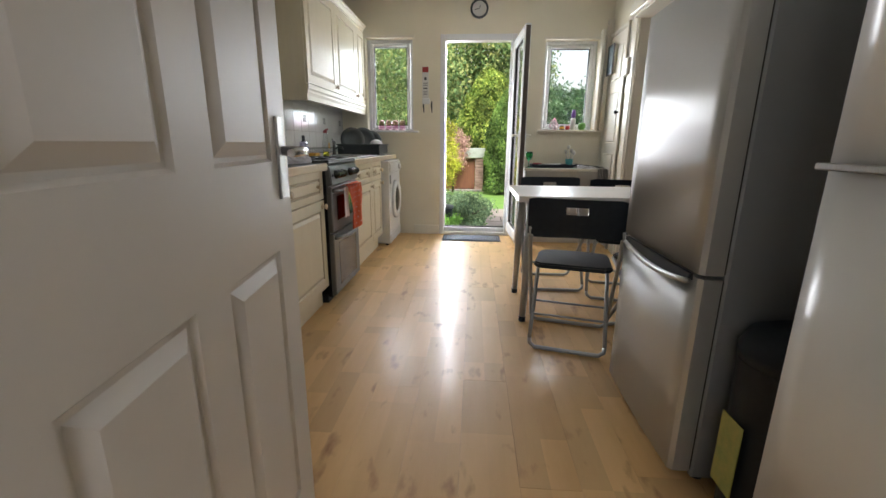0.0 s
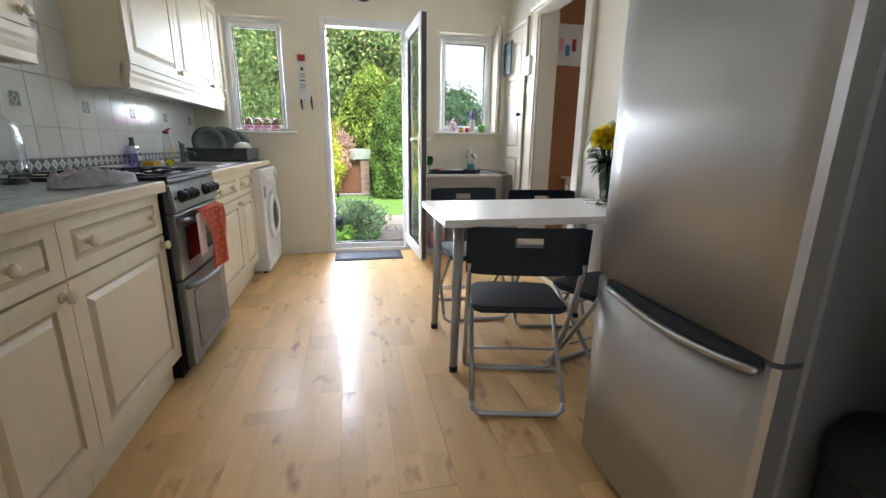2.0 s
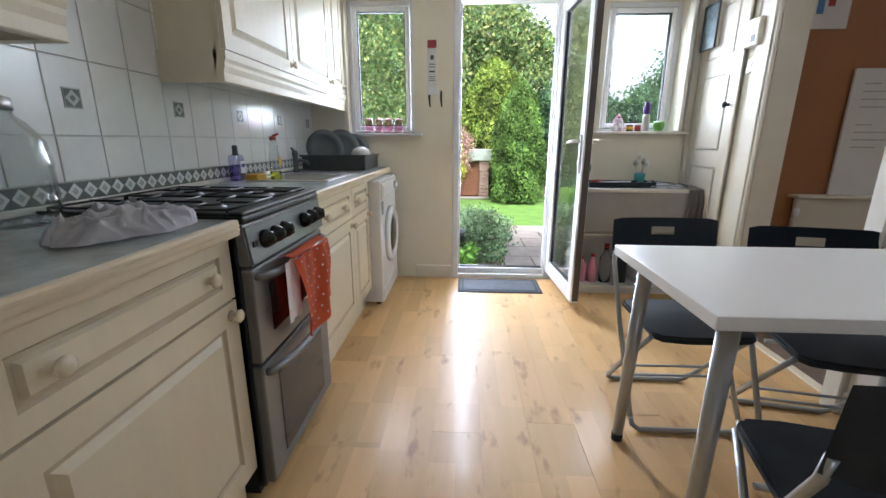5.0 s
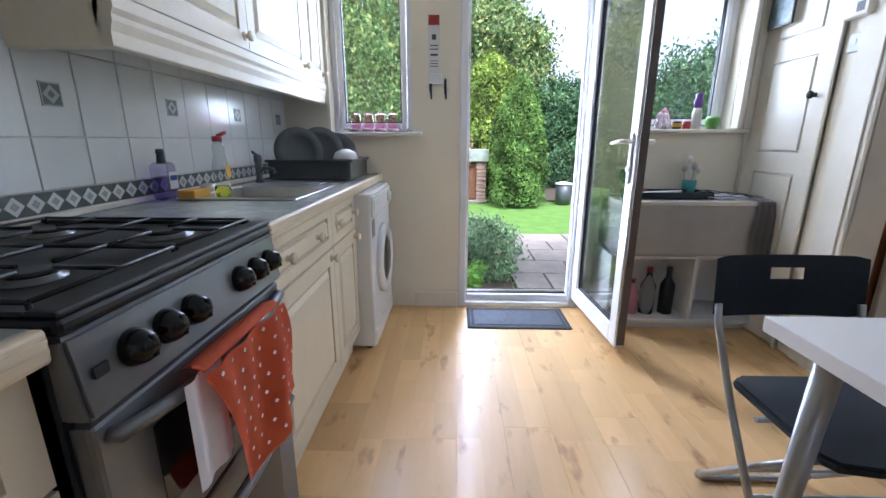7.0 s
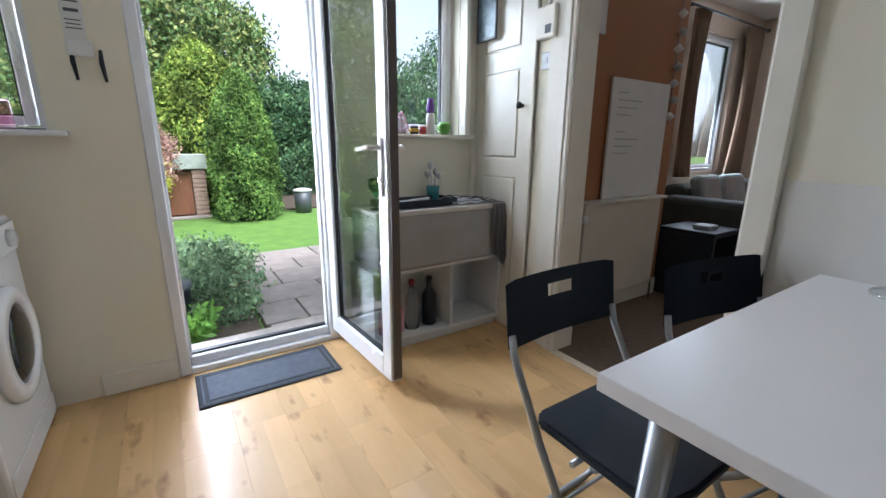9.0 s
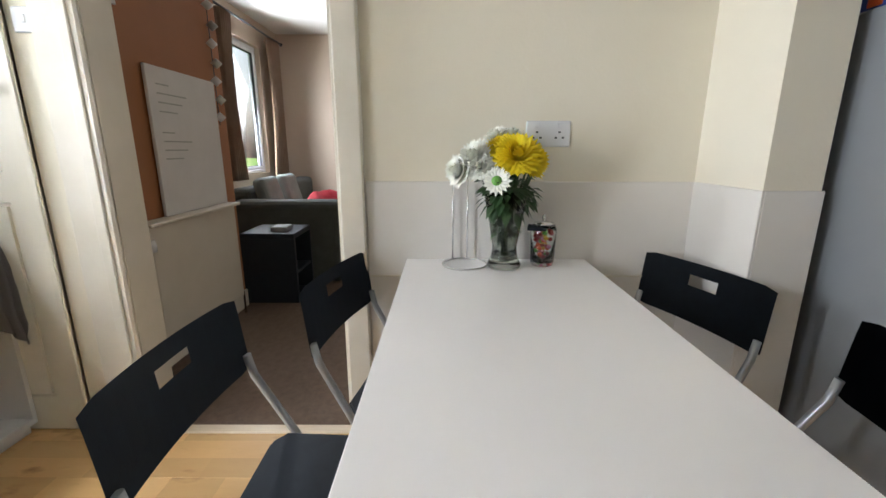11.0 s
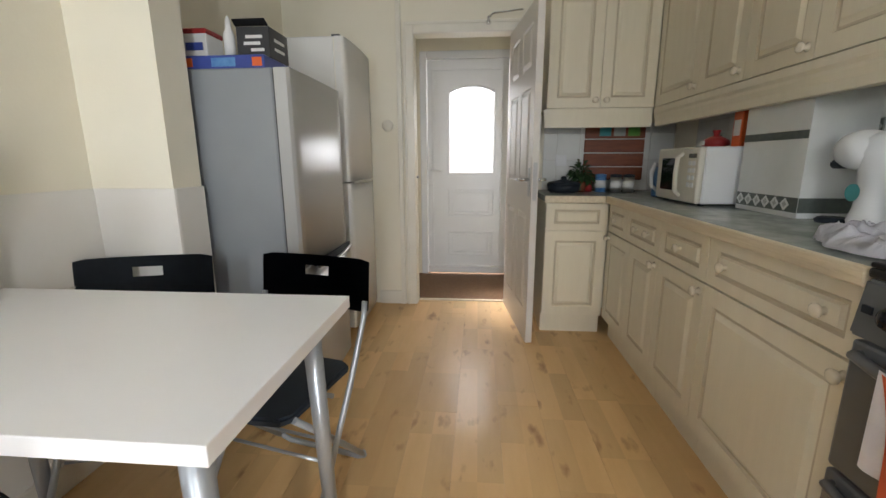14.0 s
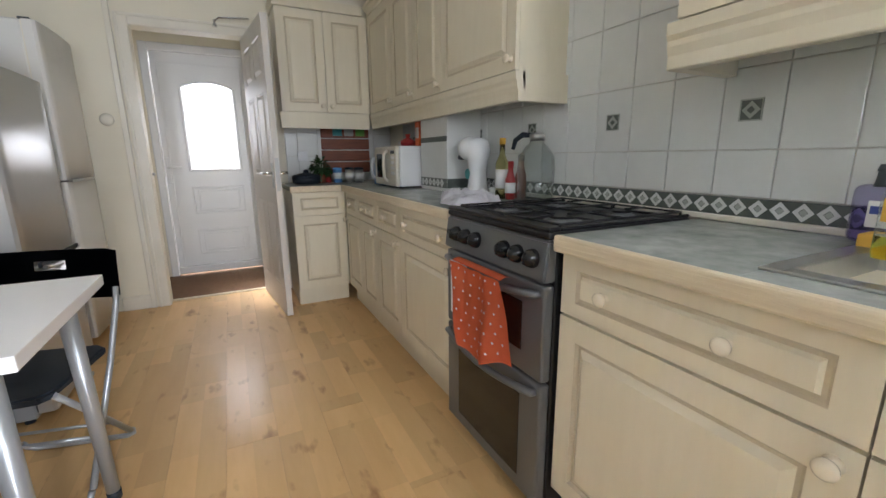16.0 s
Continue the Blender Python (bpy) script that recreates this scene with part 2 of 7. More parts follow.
def leaf_mat(name, c1, c2, c3):
    m = bpy.data.materials.new(name)
    m.use_nodes = True
    n, l = m.node_tree.nodes, m.node_tree.links
    b = n["Principled BSDF"]
    b.inputs["Roughness"].default_value = 0.8
    b.inputs["Specular IOR Level"].default_value = 0.2
    g = n.new("ShaderNodeNewGeometry")
    r = n.new("ShaderNodeValToRGB")
    e = r.color_ramp.elements
    e[0].color, e[1].color = (*c1, 1), (*c3, 1)
    x = e.new(0.55)
    x.color = (*c2, 1)
    l.new(g.outputs["Random Per Island"], r.inputs["Fac"])
    tc, t1, mr, hs = n.new("ShaderNodeTexCoord"), n.new("ShaderNodeTexNoise"), n.new("ShaderNodeMapRange"), n.new("ShaderNodeHueSaturation")
    t1.inputs["Scale"].default_value, t1.inputs["Detail"].default_value = 2.6, 3
    mr.inputs["From Min"].default_value, mr.inputs["From Max"].default_value = 0.32, 0.68
    mr.inputs["To Min"].default_value, mr.inputs["To Max"].default_value = 0.5, 1.55
    l.new(tc.outputs["Object"], t1.inputs["Vector"])
    l.new(t1.outputs["Fac"], mr.inputs["Value"])
    l.new(mr.outputs[0], hs.inputs["Value"])
    l.new(r.outputs[0], hs.inputs["Color"])
    l.new(hs.outputs[0], b.inputs["Base Color"])
    return m


M_CONIFER = leaf_mat("conifer_leaves", (0.04, 0.085, 0.022), (0.095, 0.18, 0.038), (0.19, 0.29, 0.065))
M_TREE = leaf_mat("tree_leaves", (0.065, 0.12, 0.04), (0.13, 0.215, 0.07), (0.32, 0.34, 0.11))
M_YCONIFER = leaf_mat("yellow_conifer_leaves", (0.06, 0.11, 0.02), (0.14, 0.21, 0.035), (0.30, 0.36, 0.07))
M_DARKTREE = leaf_mat("dark_leaves", (0.03, 0.07, 0.035), (0.06, 0.13, 0.055), (0.12, 0.20, 0.08))
M_SHRUB = leaf_mat("shrub_leaves", (0.12, 0.20, 0.11), (0.19, 0.30, 0.16), (0.32, 0.43, 0.22))
M_GOLD = leaf_mat("golden_leaves", (0.22, 0.26, 0.03), (0.38, 0.40, 0.04), (0.55, 0.52, 0.08))
M_PINK = leaf_mat("pink_blossom", (0.30, 0.16, 0.13), (0.45, 0.27, 0.22), (0.58, 0.40, 0.34))

# ---- building helpers ----
ORG = {}


def thing(name, label, category, at=(0, 0, 0), rz=0.0, local=False, group="", kind=""):
    """An Empty at the thing's base. Parts are given in world metres, or in its own when local."""
    ob = new(name)
    ob.matrix_basis = pose(*at, 0, 0, rz)
    ORG[ob.name] = Vector((0, 0, 0)) if local else Vector(at)
    return tagged(ob, label, category, group, kind)


def part(name, bm, material, parent=None, label="", smooth=False, kind=""):
    me = bpy.data.meshes.new(name)
    if parent is not None:
        bmesh.ops.translate(bm, verts=bm.verts, vec=-ORG[parent.name])
    if smooth:
        for f in bm.faces:
            f.smooth = True
    bm.to_mesh(me)
    bm.free()
    for m in material if isinstance(material, (list, tuple)) else (material,):
        me.materials.append(m)
    ob = new(name, me)
    if parent is not None:
        ob.parent = parent
        ORG[ob.name] = ORG[parent.name]
    return tagged(ob, label, kind=kind)


def single(name, bm, material, label, category, smooth=False, group=""):
    """A thing of one mesh, its origin at the middle of its base."""
    lo = [min(v.co[i] for v in bm.verts) for i in range(3)]
    hi = [max(v.co[i] for v in bm.verts) for i in range(3)]
    o = Vector(((lo[0] + hi[0]) / 2, (lo[1] + hi[1]) / 2, lo[2]))
    bmesh.ops.translate(bm, verts=bm.verts, vec=-o)
    ob = part(name, bm, material, None, "", smooth)
    ob.location = o
    return tagged(ob, label, category, group)


def setting(name, bm, material, label=""):
    return part(name, bm, material, None, label, kind="structure")


def box(bm, x0, x1, y0, y1, z0, z1, bevel=0.0, seg=1, mi=0):
    vs = [bm.verts.new((x, y, z)) for z in (z0, z1) for y in (y0, y1) for x in (x0, x1)]
    fs = [bm.faces.new([vs[i] for i in q]) for q in ((0, 2, 3, 1), (4, 5, 7, 6), (0, 1, 5, 4), (2, 6, 7, 3), (0, 4, 6, 2), (1, 3, 7, 5))]
    if bevel:
        es = list({e for f in fs for e in f.edges})
        r = bmesh.ops.bevel(bm, geom=es, offset=bevel, segments=seg, affect="EDGES", profile=0.5)
        fs = list(set(r["faces"]) | {f for f in fs if f.is_valid})
    for f in fs:
        f.material_index = mi
    return fs


def B(*a, **k):
    bm = bmesh.new()
    box(bm, *a, **k)
    return bm


def lathe(bm, profile, at=(0, 0, 0), n=20, axis="z", mi=0):
    """Turned shape: profile of (radius, height)."""
    rings = []
    for r, h in profile:
        ring = []
        for k in range(n):
            a = 2 * math.pi * k / n
            p = (r * math.cos(a), r * math.sin(a), h)
            if axis == "x":
                p = (h, p[0], p[1])
            elif axis == "y":
                p = (p[1], h, p[0])
            ring.append(bm.verts.new(Vector(at) + Vector(p)))
        rings.append(ring)
    fs = []
    for a, b in zip(rings, rings[1:]):
        for k in range(n):
            fs.append(bm.faces.new((a[k], a[(k + 1) % n], b[(k + 1) % n], b[k])))
    fs.append(bm.faces.new(rings[0][::-1]))
    fs.append(bm.faces.new(rings[-1]))
    for f in fs:
        f.smooth = len(f.verts) == 4
        f.material_index = mi
    return fs


def tube(bm, pts, r, n=8, mi=0):
    """A round bar along points."""
    pts = [Vector(p) for p in pts]
    rings = []
    up = Vector((0, 0, 1))
    side = None
    for i, p in enumerate(pts):
        d = (pts[min(i + 1, len(pts) - 1)] - pts[max(i - 1, 0)]).normalized()
        if side is None:
            side = d.cross(up) if abs(d.z) < 0.95 else d.cross(Vector((0, 1, 0)))
        side = (side - d * side.dot(d)).normalized()
        o = d.cross(side)
        rr = r[i] if isinstance(r, (list, tuple)) else r
        rings.append([bm.verts.new(p + (side * math.cos(a) + o * math.sin(a)) * rr) for a in (2 * math.pi * k / n for k in range(n))])
    for a, b in zip(rings, rings[1:]):
        for k in range(n):
            f = bm.faces.new((a[k], a[(k + 1) % n], b[(k + 1) % n], b[k]))
            f.smooth, f.material_index = True, mi
    for ring in (rings[0][::-1], rings[-1]):
        f = bm.faces.new(ring)
        f.material_index = mi


def arc(c, r, a0, a1, n, plane="xz"):
    out = []
    for k in range(n + 1):
        a = radians(a0 + (a1 - a0) * k / n)
        u, v = r * math.cos(a), r * math.sin(a)
        out.append({"xz": (c[0] + u, c[1], c[2] + v), "xy": (c[0] + u, c[1] + v, c[2]), "yz": (c[0], c[1] + u, c[2] + v)}[plane])
    return out


def raised(bm, x0, x1, z0, z1, y, out=-1, inset=0.055, depth=0.012, rim=0.006, mi=0, gm=0):
    """A field with a sloping, raised centre on the plane y, facing out along y: groove, bevel, flat."""
    def loop(d, yy):
        return [bm.verts.new(p) for p in ((x0 + d, yy, z0 + d), (x1 - d, yy, z0 + d), (x1 - d, yy, z1 - d), (x0 + d, yy, z1 - d))]
    ls = [loop(0, y), loop(0.006, y - out * depth * 0.6), loop(0.014, y - out * depth * 0.6), loop(inset * 0.75, y + out * rim * 0.6), loop(inset * 0.8, y + out * rim * 0.6)]
    for j, (a, b) in enumerate(zip(ls, ls[1:])):
        for k in range(4):
            q = (a[k], a[(k + 1) % 4], b[(k + 1) % 4], b[k])
            f = bm.faces.new(q if out < 0 else q[::-1])
            f.material_index = gm if j in (0, 1) else mi
    f = bm.faces.new(ls[-1] if out < 0 else ls[-1][::-1])
    f.material_index = mi


def panel_face(bm, w, h, th, fields, mi=0, gm=0, inset=0.055, both=False, bevel=0.003):
    """A slab 0..w, -th..0, 0..h whose front (y = -th) has raised fields (x0, x1, z0, z1) let into it."""
    for yy, out in ((-th, -1),) + (((0, 1),) if both else ()):
        xs = sorted({0, w, *[v for f in fields for v in f[:2]]})
        zs = sorted({0, h, *[v for f in fields for v in f[2:]]})
        vv = {(x, z): bm.verts.new((x, yy, z)) for x in xs for z in zs}
        for i in range(len(xs) - 1):
            for j in range(len(zs) - 1):
                cx, cz = (xs[i] + xs[i + 1]) / 2, (zs[j] + zs[j + 1]) / 2
                if any(f[0] < cx < f[1] and f[2] < cz < f[3] for f in fields):
                    continue
                q = [vv[xs[i], zs[j]], vv[xs[i + 1], zs[j]], vv[xs[i + 1], zs[j + 1]], vv[xs[i], zs[j + 1]]]
                bm.faces.new(q if out < 0 else q[::-1]).material_index = mi
        for f in fields:
            raised(bm, *f, yy, out, inset=inset, mi=mi, gm=gm)
    if not both:
        vs = [bm.verts.new(p) for p in ((0, 0, 0), (w, 0, 0), (w, 0, h), (0, 0, h))]
        bm.faces.new(vs[::-1]).material_index = mi
    for a, b in (((0, 0), (w, 0)), ((w, 0), (w, h)), ((w, h), (0, h)), ((0, h), (0, 0))):
        vs = [bm.verts.new(p) for p in ((a[0], -th, a[1]), (a[0], 0, a[1]), (b[0], 0, b[1]), (b[0], -th, b[1]))]
        bm.faces.new(vs).material_index = mi
    bmesh.ops.remove_doubles(bm, verts=bm.verts, dist=0.0002)


def place(bm, m):
    bmesh.ops.transform(bm, matrix=m, verts=bm.verts)
    return bm

# ---- the large structure ----
def wall_cells(bm, axis, t0, t1, a0, a1, z0, z1, holes):
    """A wall along an axis, solid but for its holes (a0, a1, z0, z1)."""
    xs = sorted({a0, a1, *[v for h in holes for v in h[:2]]})
    zs = sorted({z0, z1, *[v for h in holes for v in h[2:]]})
    solid = {}
    for i in range(len(xs) - 1):
        for j in range(len(zs) - 1):
            cx, cz = (xs[i] + xs[i + 1]) / 2, (zs[j] + zs[j + 1]) / 2
            solid[i, j] = not any(h[0] < cx < h[1] and h[2] < cz < h[3] for h in holes)

    def v(a, t, z):
        return bm.verts.new((a, t, z) if axis == "x" else (t, a, z))
    for (i, j), ok in solid.items():
        if not ok:
            continue
        A0, A1, Z0, Z1 = xs[i], xs[i + 1], zs[j], zs[j + 1]
        bm.faces.new([v(A0, t0, Z0), v(A1, t0, Z0), v(A1, t0, Z1), v(A0, t0, Z1)])
        bm.faces.new([v(A0, t1, Z0), v(A0, t1, Z1), v(A1, t1, Z1), v(A1, t1, Z0)])
        if not solid.get((i - 1, j)):
            bm.faces.new([v(A0, t0, Z0), v(A0, t0, Z1), v(A0, t1, Z1), v(A0, t1, Z0)])
        if not solid.get((i + 1, j)):
            bm.faces.new([v(A1, t0, Z0), v(A1, t1, Z0), v(A1, t1, Z1), v(A1, t0, Z1)])
        if not solid.get((i, j - 1)):
            bm.faces.new([v(A0, t0, Z0), v(A0, t1, Z0), v(A1, t1, Z0), v(A1, t0, Z0)])
        if not solid.get((i, j + 1)):
            bm.faces.new([v(A0, t0, Z1), v(A1, t0, Z1), v(A1, t1, Z1), v(A0, t1, Z1)])
    bmesh.ops.remove_doubles(bm, verts=bm.verts, dist=0.0001)
    bmesh.ops.recalc_face_normals(bm, faces=bm.faces)
    return bm


def wall(name, axis, t0, t1, a0, a1, z0, z1, holes=(), m=M_WALL):
    return setting(name, wall_cells(bmesh.new(), axis, t0, t1, a0, a1, z0, z1, holes), m)


H = 2.52
W1, GD, W2 = (0.30, 0.82, 1.165, 2.15), (1.123, 1.94, 0.0, 2.18), (2.24, 2.80, 1.19, 2.12)
LW = (5.63, 6.45, 0.88, 2.25)
wall("wall_north", "x", 4.70, 4.95, -0.15, 2.92, -0.3, H + 0.1, (W1, GD, W2))
wall("wall_west", "y", -0.15, 0.0, -1.2, 4.70, -0.02, H)
wall("wall_east_pantry", "y", 2.92, 3.07, 3.90, 4.70, -0.02, H)
wall("wall_east", "y", 2.85, 2.99, -0.05, 3.03, -0.02, H)
wall("wall_pier", "y", 2.53, 2.85, 1.64, 1.80, -0.02, H)
wall("wall_over_doorway", "y", 2.85, 2.99, 3.03, 3.90, 2.12, H)
wall("wall_south", "x", -0.07, 0.05, 0.0, 2.85, -0.02, H, ((1.105, 1.885, -0.01, 2.03),))
wall("wall_hall_east", "y", 2.14, 2.24, -1.05, -0.07, -0.02, H)
wall("wall_hall_west", "y", 0.85, 0.95, -1.05, -0.07, -0.02, H)
wall("wall_hall_south", "x", -1.05, -0.90, 0.95, 2.14, -0.02, H, ((1.06, 1.97, -0.01, 2.14),))
M_LWALL = mat("lounge_wall_paint", (0.56, 0.46, 0.36), (0.53, 0.43, 0.33), 0.7, scale=2.5, bump=0.15)
wall("wall_lounge_orange", "x", 4.16, 4.95, 3.07, 4.36, -0.02, H, m=M_ORANGE)
wall("wall_lounge_north", "x", 4.75, 4.86, 4.36, 7.2, -0.02, H, (LW,), m=M_LWALL)
wall("wall_lounge_east", "y", 7.0, 7.2, 0.4, 4.75, -0.02, H, m=M_LWALL)
wall("wall_lounge_south", "x", 0.3, 0.4, 2.92, 7.2, -0.02, H, m=M_LWALL)
setting("ceiling", B(-0.15, 3.07, -1.2, 4.95, H, H + 0.12), M_CEIL)
setting("ceiling_lounge", B(3.07, 7.2, 0.3, 4.95, H, H + 0.12), M_CEIL)
setting("floor", B(0.0, 2.92, -0.05, 4.72, -0.12, -0.012), M_SUB)
setting("floor_hall", B(0.95, 2.14, -0.98, -0.05, -0.12, 0.0), M_HALLMAT, "brown coir matting in the hall")
setting("floor_lounge", B(2.92, 7.0, 0.4, 4.95, -0.12, 0.0), M_CARPET, "brown carpet")
setting("threshold_strip", B(1.105, 1.885, -0.075, -0.035, -0.01, 0.008, bevel=0.003), M_EDGE)
setting("threshold_strip", B(2.89, 2.94, 3.03, 3.90, -0.01, 0.008, bevel=0.003), M_EDGE)

# outside
setting("ground", B(-60, 60, 4.95, 120, -0.6, -0.17), M_GRASS, "green lawn reaching the trees")
setting("ground_front", B(-60, 60, -60, -1.05, -0.6, -0.17), M_PAVE)


def skirting(x0, x1, y0, y1, h=0.11):
    setting("baseboard", B(x0, x1, y0, y1, 0.0, h, bevel=0.006), M_TRIM)


skirting(0.82, 1.118, 4.682, 4.70)
skirting(2.00, 2.19, 0.05, 0.068)
skirting(3.07, 4.36, 4.142, 4.16, 0.13)
skirting(2.832, 2.85, 1.80, 2.95)
skirting(4.36, 7.0, 4.732, 4.75, 0.13)


def architrave(name, axis, t, out, a0, a1, z1, w=0.075, th=0.02):
    """A moulded surround on the wall face t, standing out by th."""
    lo, hi = sorted((t, t + out * th))
    lo2, hi2 = sorted((t, t + out * (th + 0.008)))
    bm = bmesh.new()
    for p, q, r, s in ((a0 - w, a0, 0, z1 + w), (a1, a1 + w, 0, z1 + w), (a0, a1, z1, z1 + w)):
        if axis == "x":
            box(bm, p, q, lo, hi, r, s, bevel=0.005)
        else:
            box(bm, lo, hi, p, q, r, s, bevel=0.005)
    for p, q, r, s in ((a0 - w, a0 - w + 0.02, 0, z1 + w + 0.001), (a1 + w - 0.02, a1 + w, 0, z1 + w + 0.001), (a0 - w + 0.02, a1 + w - 0.02, z1 + w - 0.02, z1 + w + 0.001)):
        if axis == "x":
            box(bm, p, q, lo2, hi2, r, s, bevel=0.004)
        else:
            box(bm, lo2, hi2, p, q, r, s, bevel=0.004)
    setting(name, bm, M_TRIM)


architrave("trim_hall_doorway", "x", 0.05, 1, 1.105, 1.885, 2.03, 0.075)
architrave("trim_pantry_door", "y", 2.92, -1, 4.17, 4.66, 2.12, 0.035)
bm = bmesh.new()
box(bm, 2.815, 2.85, 2.945, 3.03, 0, 2.12, bevel=0.006)
box(bm, 2.815, 2.85, 2.945, 3.90, 2.12, 2.20, bevel=0.006)
box(bm, 2.85, 2.99, 3.03, 3.045, 0, 2.12)
box(bm, 2.85, 2.99, 3.045, 3.885, 2.105, 2.12)
setting("trim_lounge_doorway", bm, M_TRIM)
bm = bmesh.new()
box(bm, 2.90, 2.92, 3.885, 4.05, 0, 2.2, bevel=0.008)
box(bm, 2.89, 2.90, 3.91, 3.95, 0, 2.2, bevel=0.004)
box(bm, 2.92, 3.07, 3.885, 3.90, 0, 2.12)
setting("trim_lounge_doorway_far", bm, M_TRIM)

# white splash panel that wraps the corner behind the table
bm = bmesh.new()
box(bm, 2.842, 2.85, 1.80, 2.943, 0.11, 1.043, bevel=0.002)
setting("splash_panel", bm, M_SPLASH, "white laminate splash panel behind the table")
setting("splash_panel_return", B(2.522, 2.842, 1.80, 1.808, 0.0, 1.043, bevel=0.002), M_SPLASH, "white laminate panel on the pier")
setting("splash_panel_side", B(2.522, 2.53, 1.635, 1.80, 0.0, 1.043, bevel=0.002), M_SPLASH, "white laminate panel on the pier side")
bm = bmesh.new()
box(bm, 2.836, 2.842, 1.81, 2.94, 0.70, 0.706)
setting("splash_panel_joint", bm, M_TRIM)


# windows
def window(name, x0, x1, z0, z1, y, sill=None, handle=False):
    w = thing(name, "white plastic framed window in a recess", "window", at=((x0 + x1) / 2, y, z0), kind="structure")
    bm = bmesh.new()
    f = 0.035
    for a in ((x0, x0 + f, z0, z1), (x1 - f, x1, z0, z1), (x0 + f, x1 - f, z0, z0 + f), (x0 + f, x1 - f, z1 - f, z1)):
        box(bm, a[0], a[1], y, y + 0.07, a[2], a[3], bevel=0.004)
    part("window_frame", bm, M_UPVC, w)
    bm = bmesh.new()
    g = f + 0.005
    s = 0.036
    a0, a1, b0, b1 = x0 + g, x1 - g, z0 + g, z1 - g
    for a in ((a0, a0 + s, b0, b1), (a1 - s, a1, b0, b1), (a0 + s, a1 - s, b0, b0 + s), (a0 + s, a1 - s, b1 - s, b1)):
        box(bm, a[0], a[1], y - 0.012, y + 0.045, a[2], a[3], bevel=0.006)
    part("sash", bm, M_UPVC, w)
    bm = bmesh.new()
    k = 0.006
    a0, a1, b0, b1 = a0 + s, a1 - s, b0 + s, b1 - s
    for a in ((a0, a0 + k, b0, b1), (a1 - k, a1, b0, b1), (a0 + k, a1 - k, b0, b0 + k), (a0 + k, a1 - k, b1 - k, b1)):
        box(bm, a[0], a[1], y + 0.0, y + 0.03, a[2], a[3])
    part("gasket", bm, M_GASKET, w)
    p = part("pane", B(a0, a1, y + 0.012, y + 0.018, b0, b1), M_PANE, w)
    p.visible_shadow = False
    if handle:
        bm = bmesh.new()
        box(bm, x1 - g - 0.03, x1 - g - 0.008, y - 0.03, y - 0.012, z0 + 0.25, z0 + 0.31, bevel=0.003)
        box(bm, x1 - g - 0.026, x1 - g - 0.012, y - 0.045, y - 0.03, z0 + 0.27, z0 + 0.38, bevel=0.004)
        part("window_handle", bm, M_UPVC, w)
    return w


window("window_1", W1[0], W1[1], W1[2], W1[3], 4.79, handle=True)
window("window_2", W2[0], W2[1], W2[2], W2[3], 4.79)
window("window_3", LW[0], LW[1], LW[2], LW[3], 4.80)
setting("window_sill", B(0.27, 0.885, 4.635, 4.79, 1.165, 1.185, bevel=0.005), M_UPVC)
setting("window_sill", B(2.20, 2.885, 4.635, 4.79, 1.18, 1.203, bevel=0.006), M_TRIM)
bm = bmesh.new()
for x0, x1, z1 in ((W1[0], W1[1], W1[3]), (W2[0], W2[1], W2[3])):
    box(bm, x0 - 0.02, x1 + 0.02, 4.69, 4.70, z1, z1 + 0.022, bevel=0.002)
setting("trim_windows", bm, M_TRIM)
bm = bmesh.new()
box(bm, 2.80, 2.83, 4.62, 4.70, 1.203, 2.2, bevel=0.006)
box(bm, 2.86, 2.92, 4.66, 4.70, 1.203, 2.3, bevel=0.006)
setting("trim_window_board", bm, M_TRIM)

# garden door
gdf = thing("door_1_frame", "white plastic garden door frame with a low step", "door frame", at=(1.53, 4.70, 0), kind="structure")
x0, x1, z1 = 1.123, 1.94, 2.18
bm = bmesh.new()
for a in ((x0, x0 + 0.05, 0, z1), (x1 - 0.05, x1, 0, z1), (x0 + 0.05, x1 - 0.05, z1 - 0.07, z1)):
    box(bm, a[0], a[1], 4.69, 4.78, a[2], a[3], bevel=0.005)
for a in ((x0 + 0.05, x0 + 0.062, 0.09, z1 - 0.07), (x1 - 0.062, x1 - 0.05, 0.09, z1 - 0.07)):
    box(bm, a[0], a[1], 4.715, 4.76, a[2], a[3])
part("jambs", bm, M_UPVC, gdf)
bm = bmesh.new()
box(bm, x0 + 0.05, x1 - 0.05, 4.69, 4.80, 0.0, 0.035, bevel=0.004)
box(bm, x0 + 0.05, x1 - 0.05, 4.72, 4.80, 0.035, 0.085, bevel=0.006)
part("threshold", bm, M_UPVC, gdf)
part("drip_bar", B(x0 + 0.06, x1 - 0.06, 4.745, 4.775, 0.085, 0.095), M_GASKET, gdf)
bm = bmesh.new()
for z in (0.42, 0.95, 1.6, 1.95):
    box(bm, x0 + 0.05, x0 + 0.056, 4.698, 4.712, z, z + 0.1)
part("keeps", bm, M_STEEL, gdf)


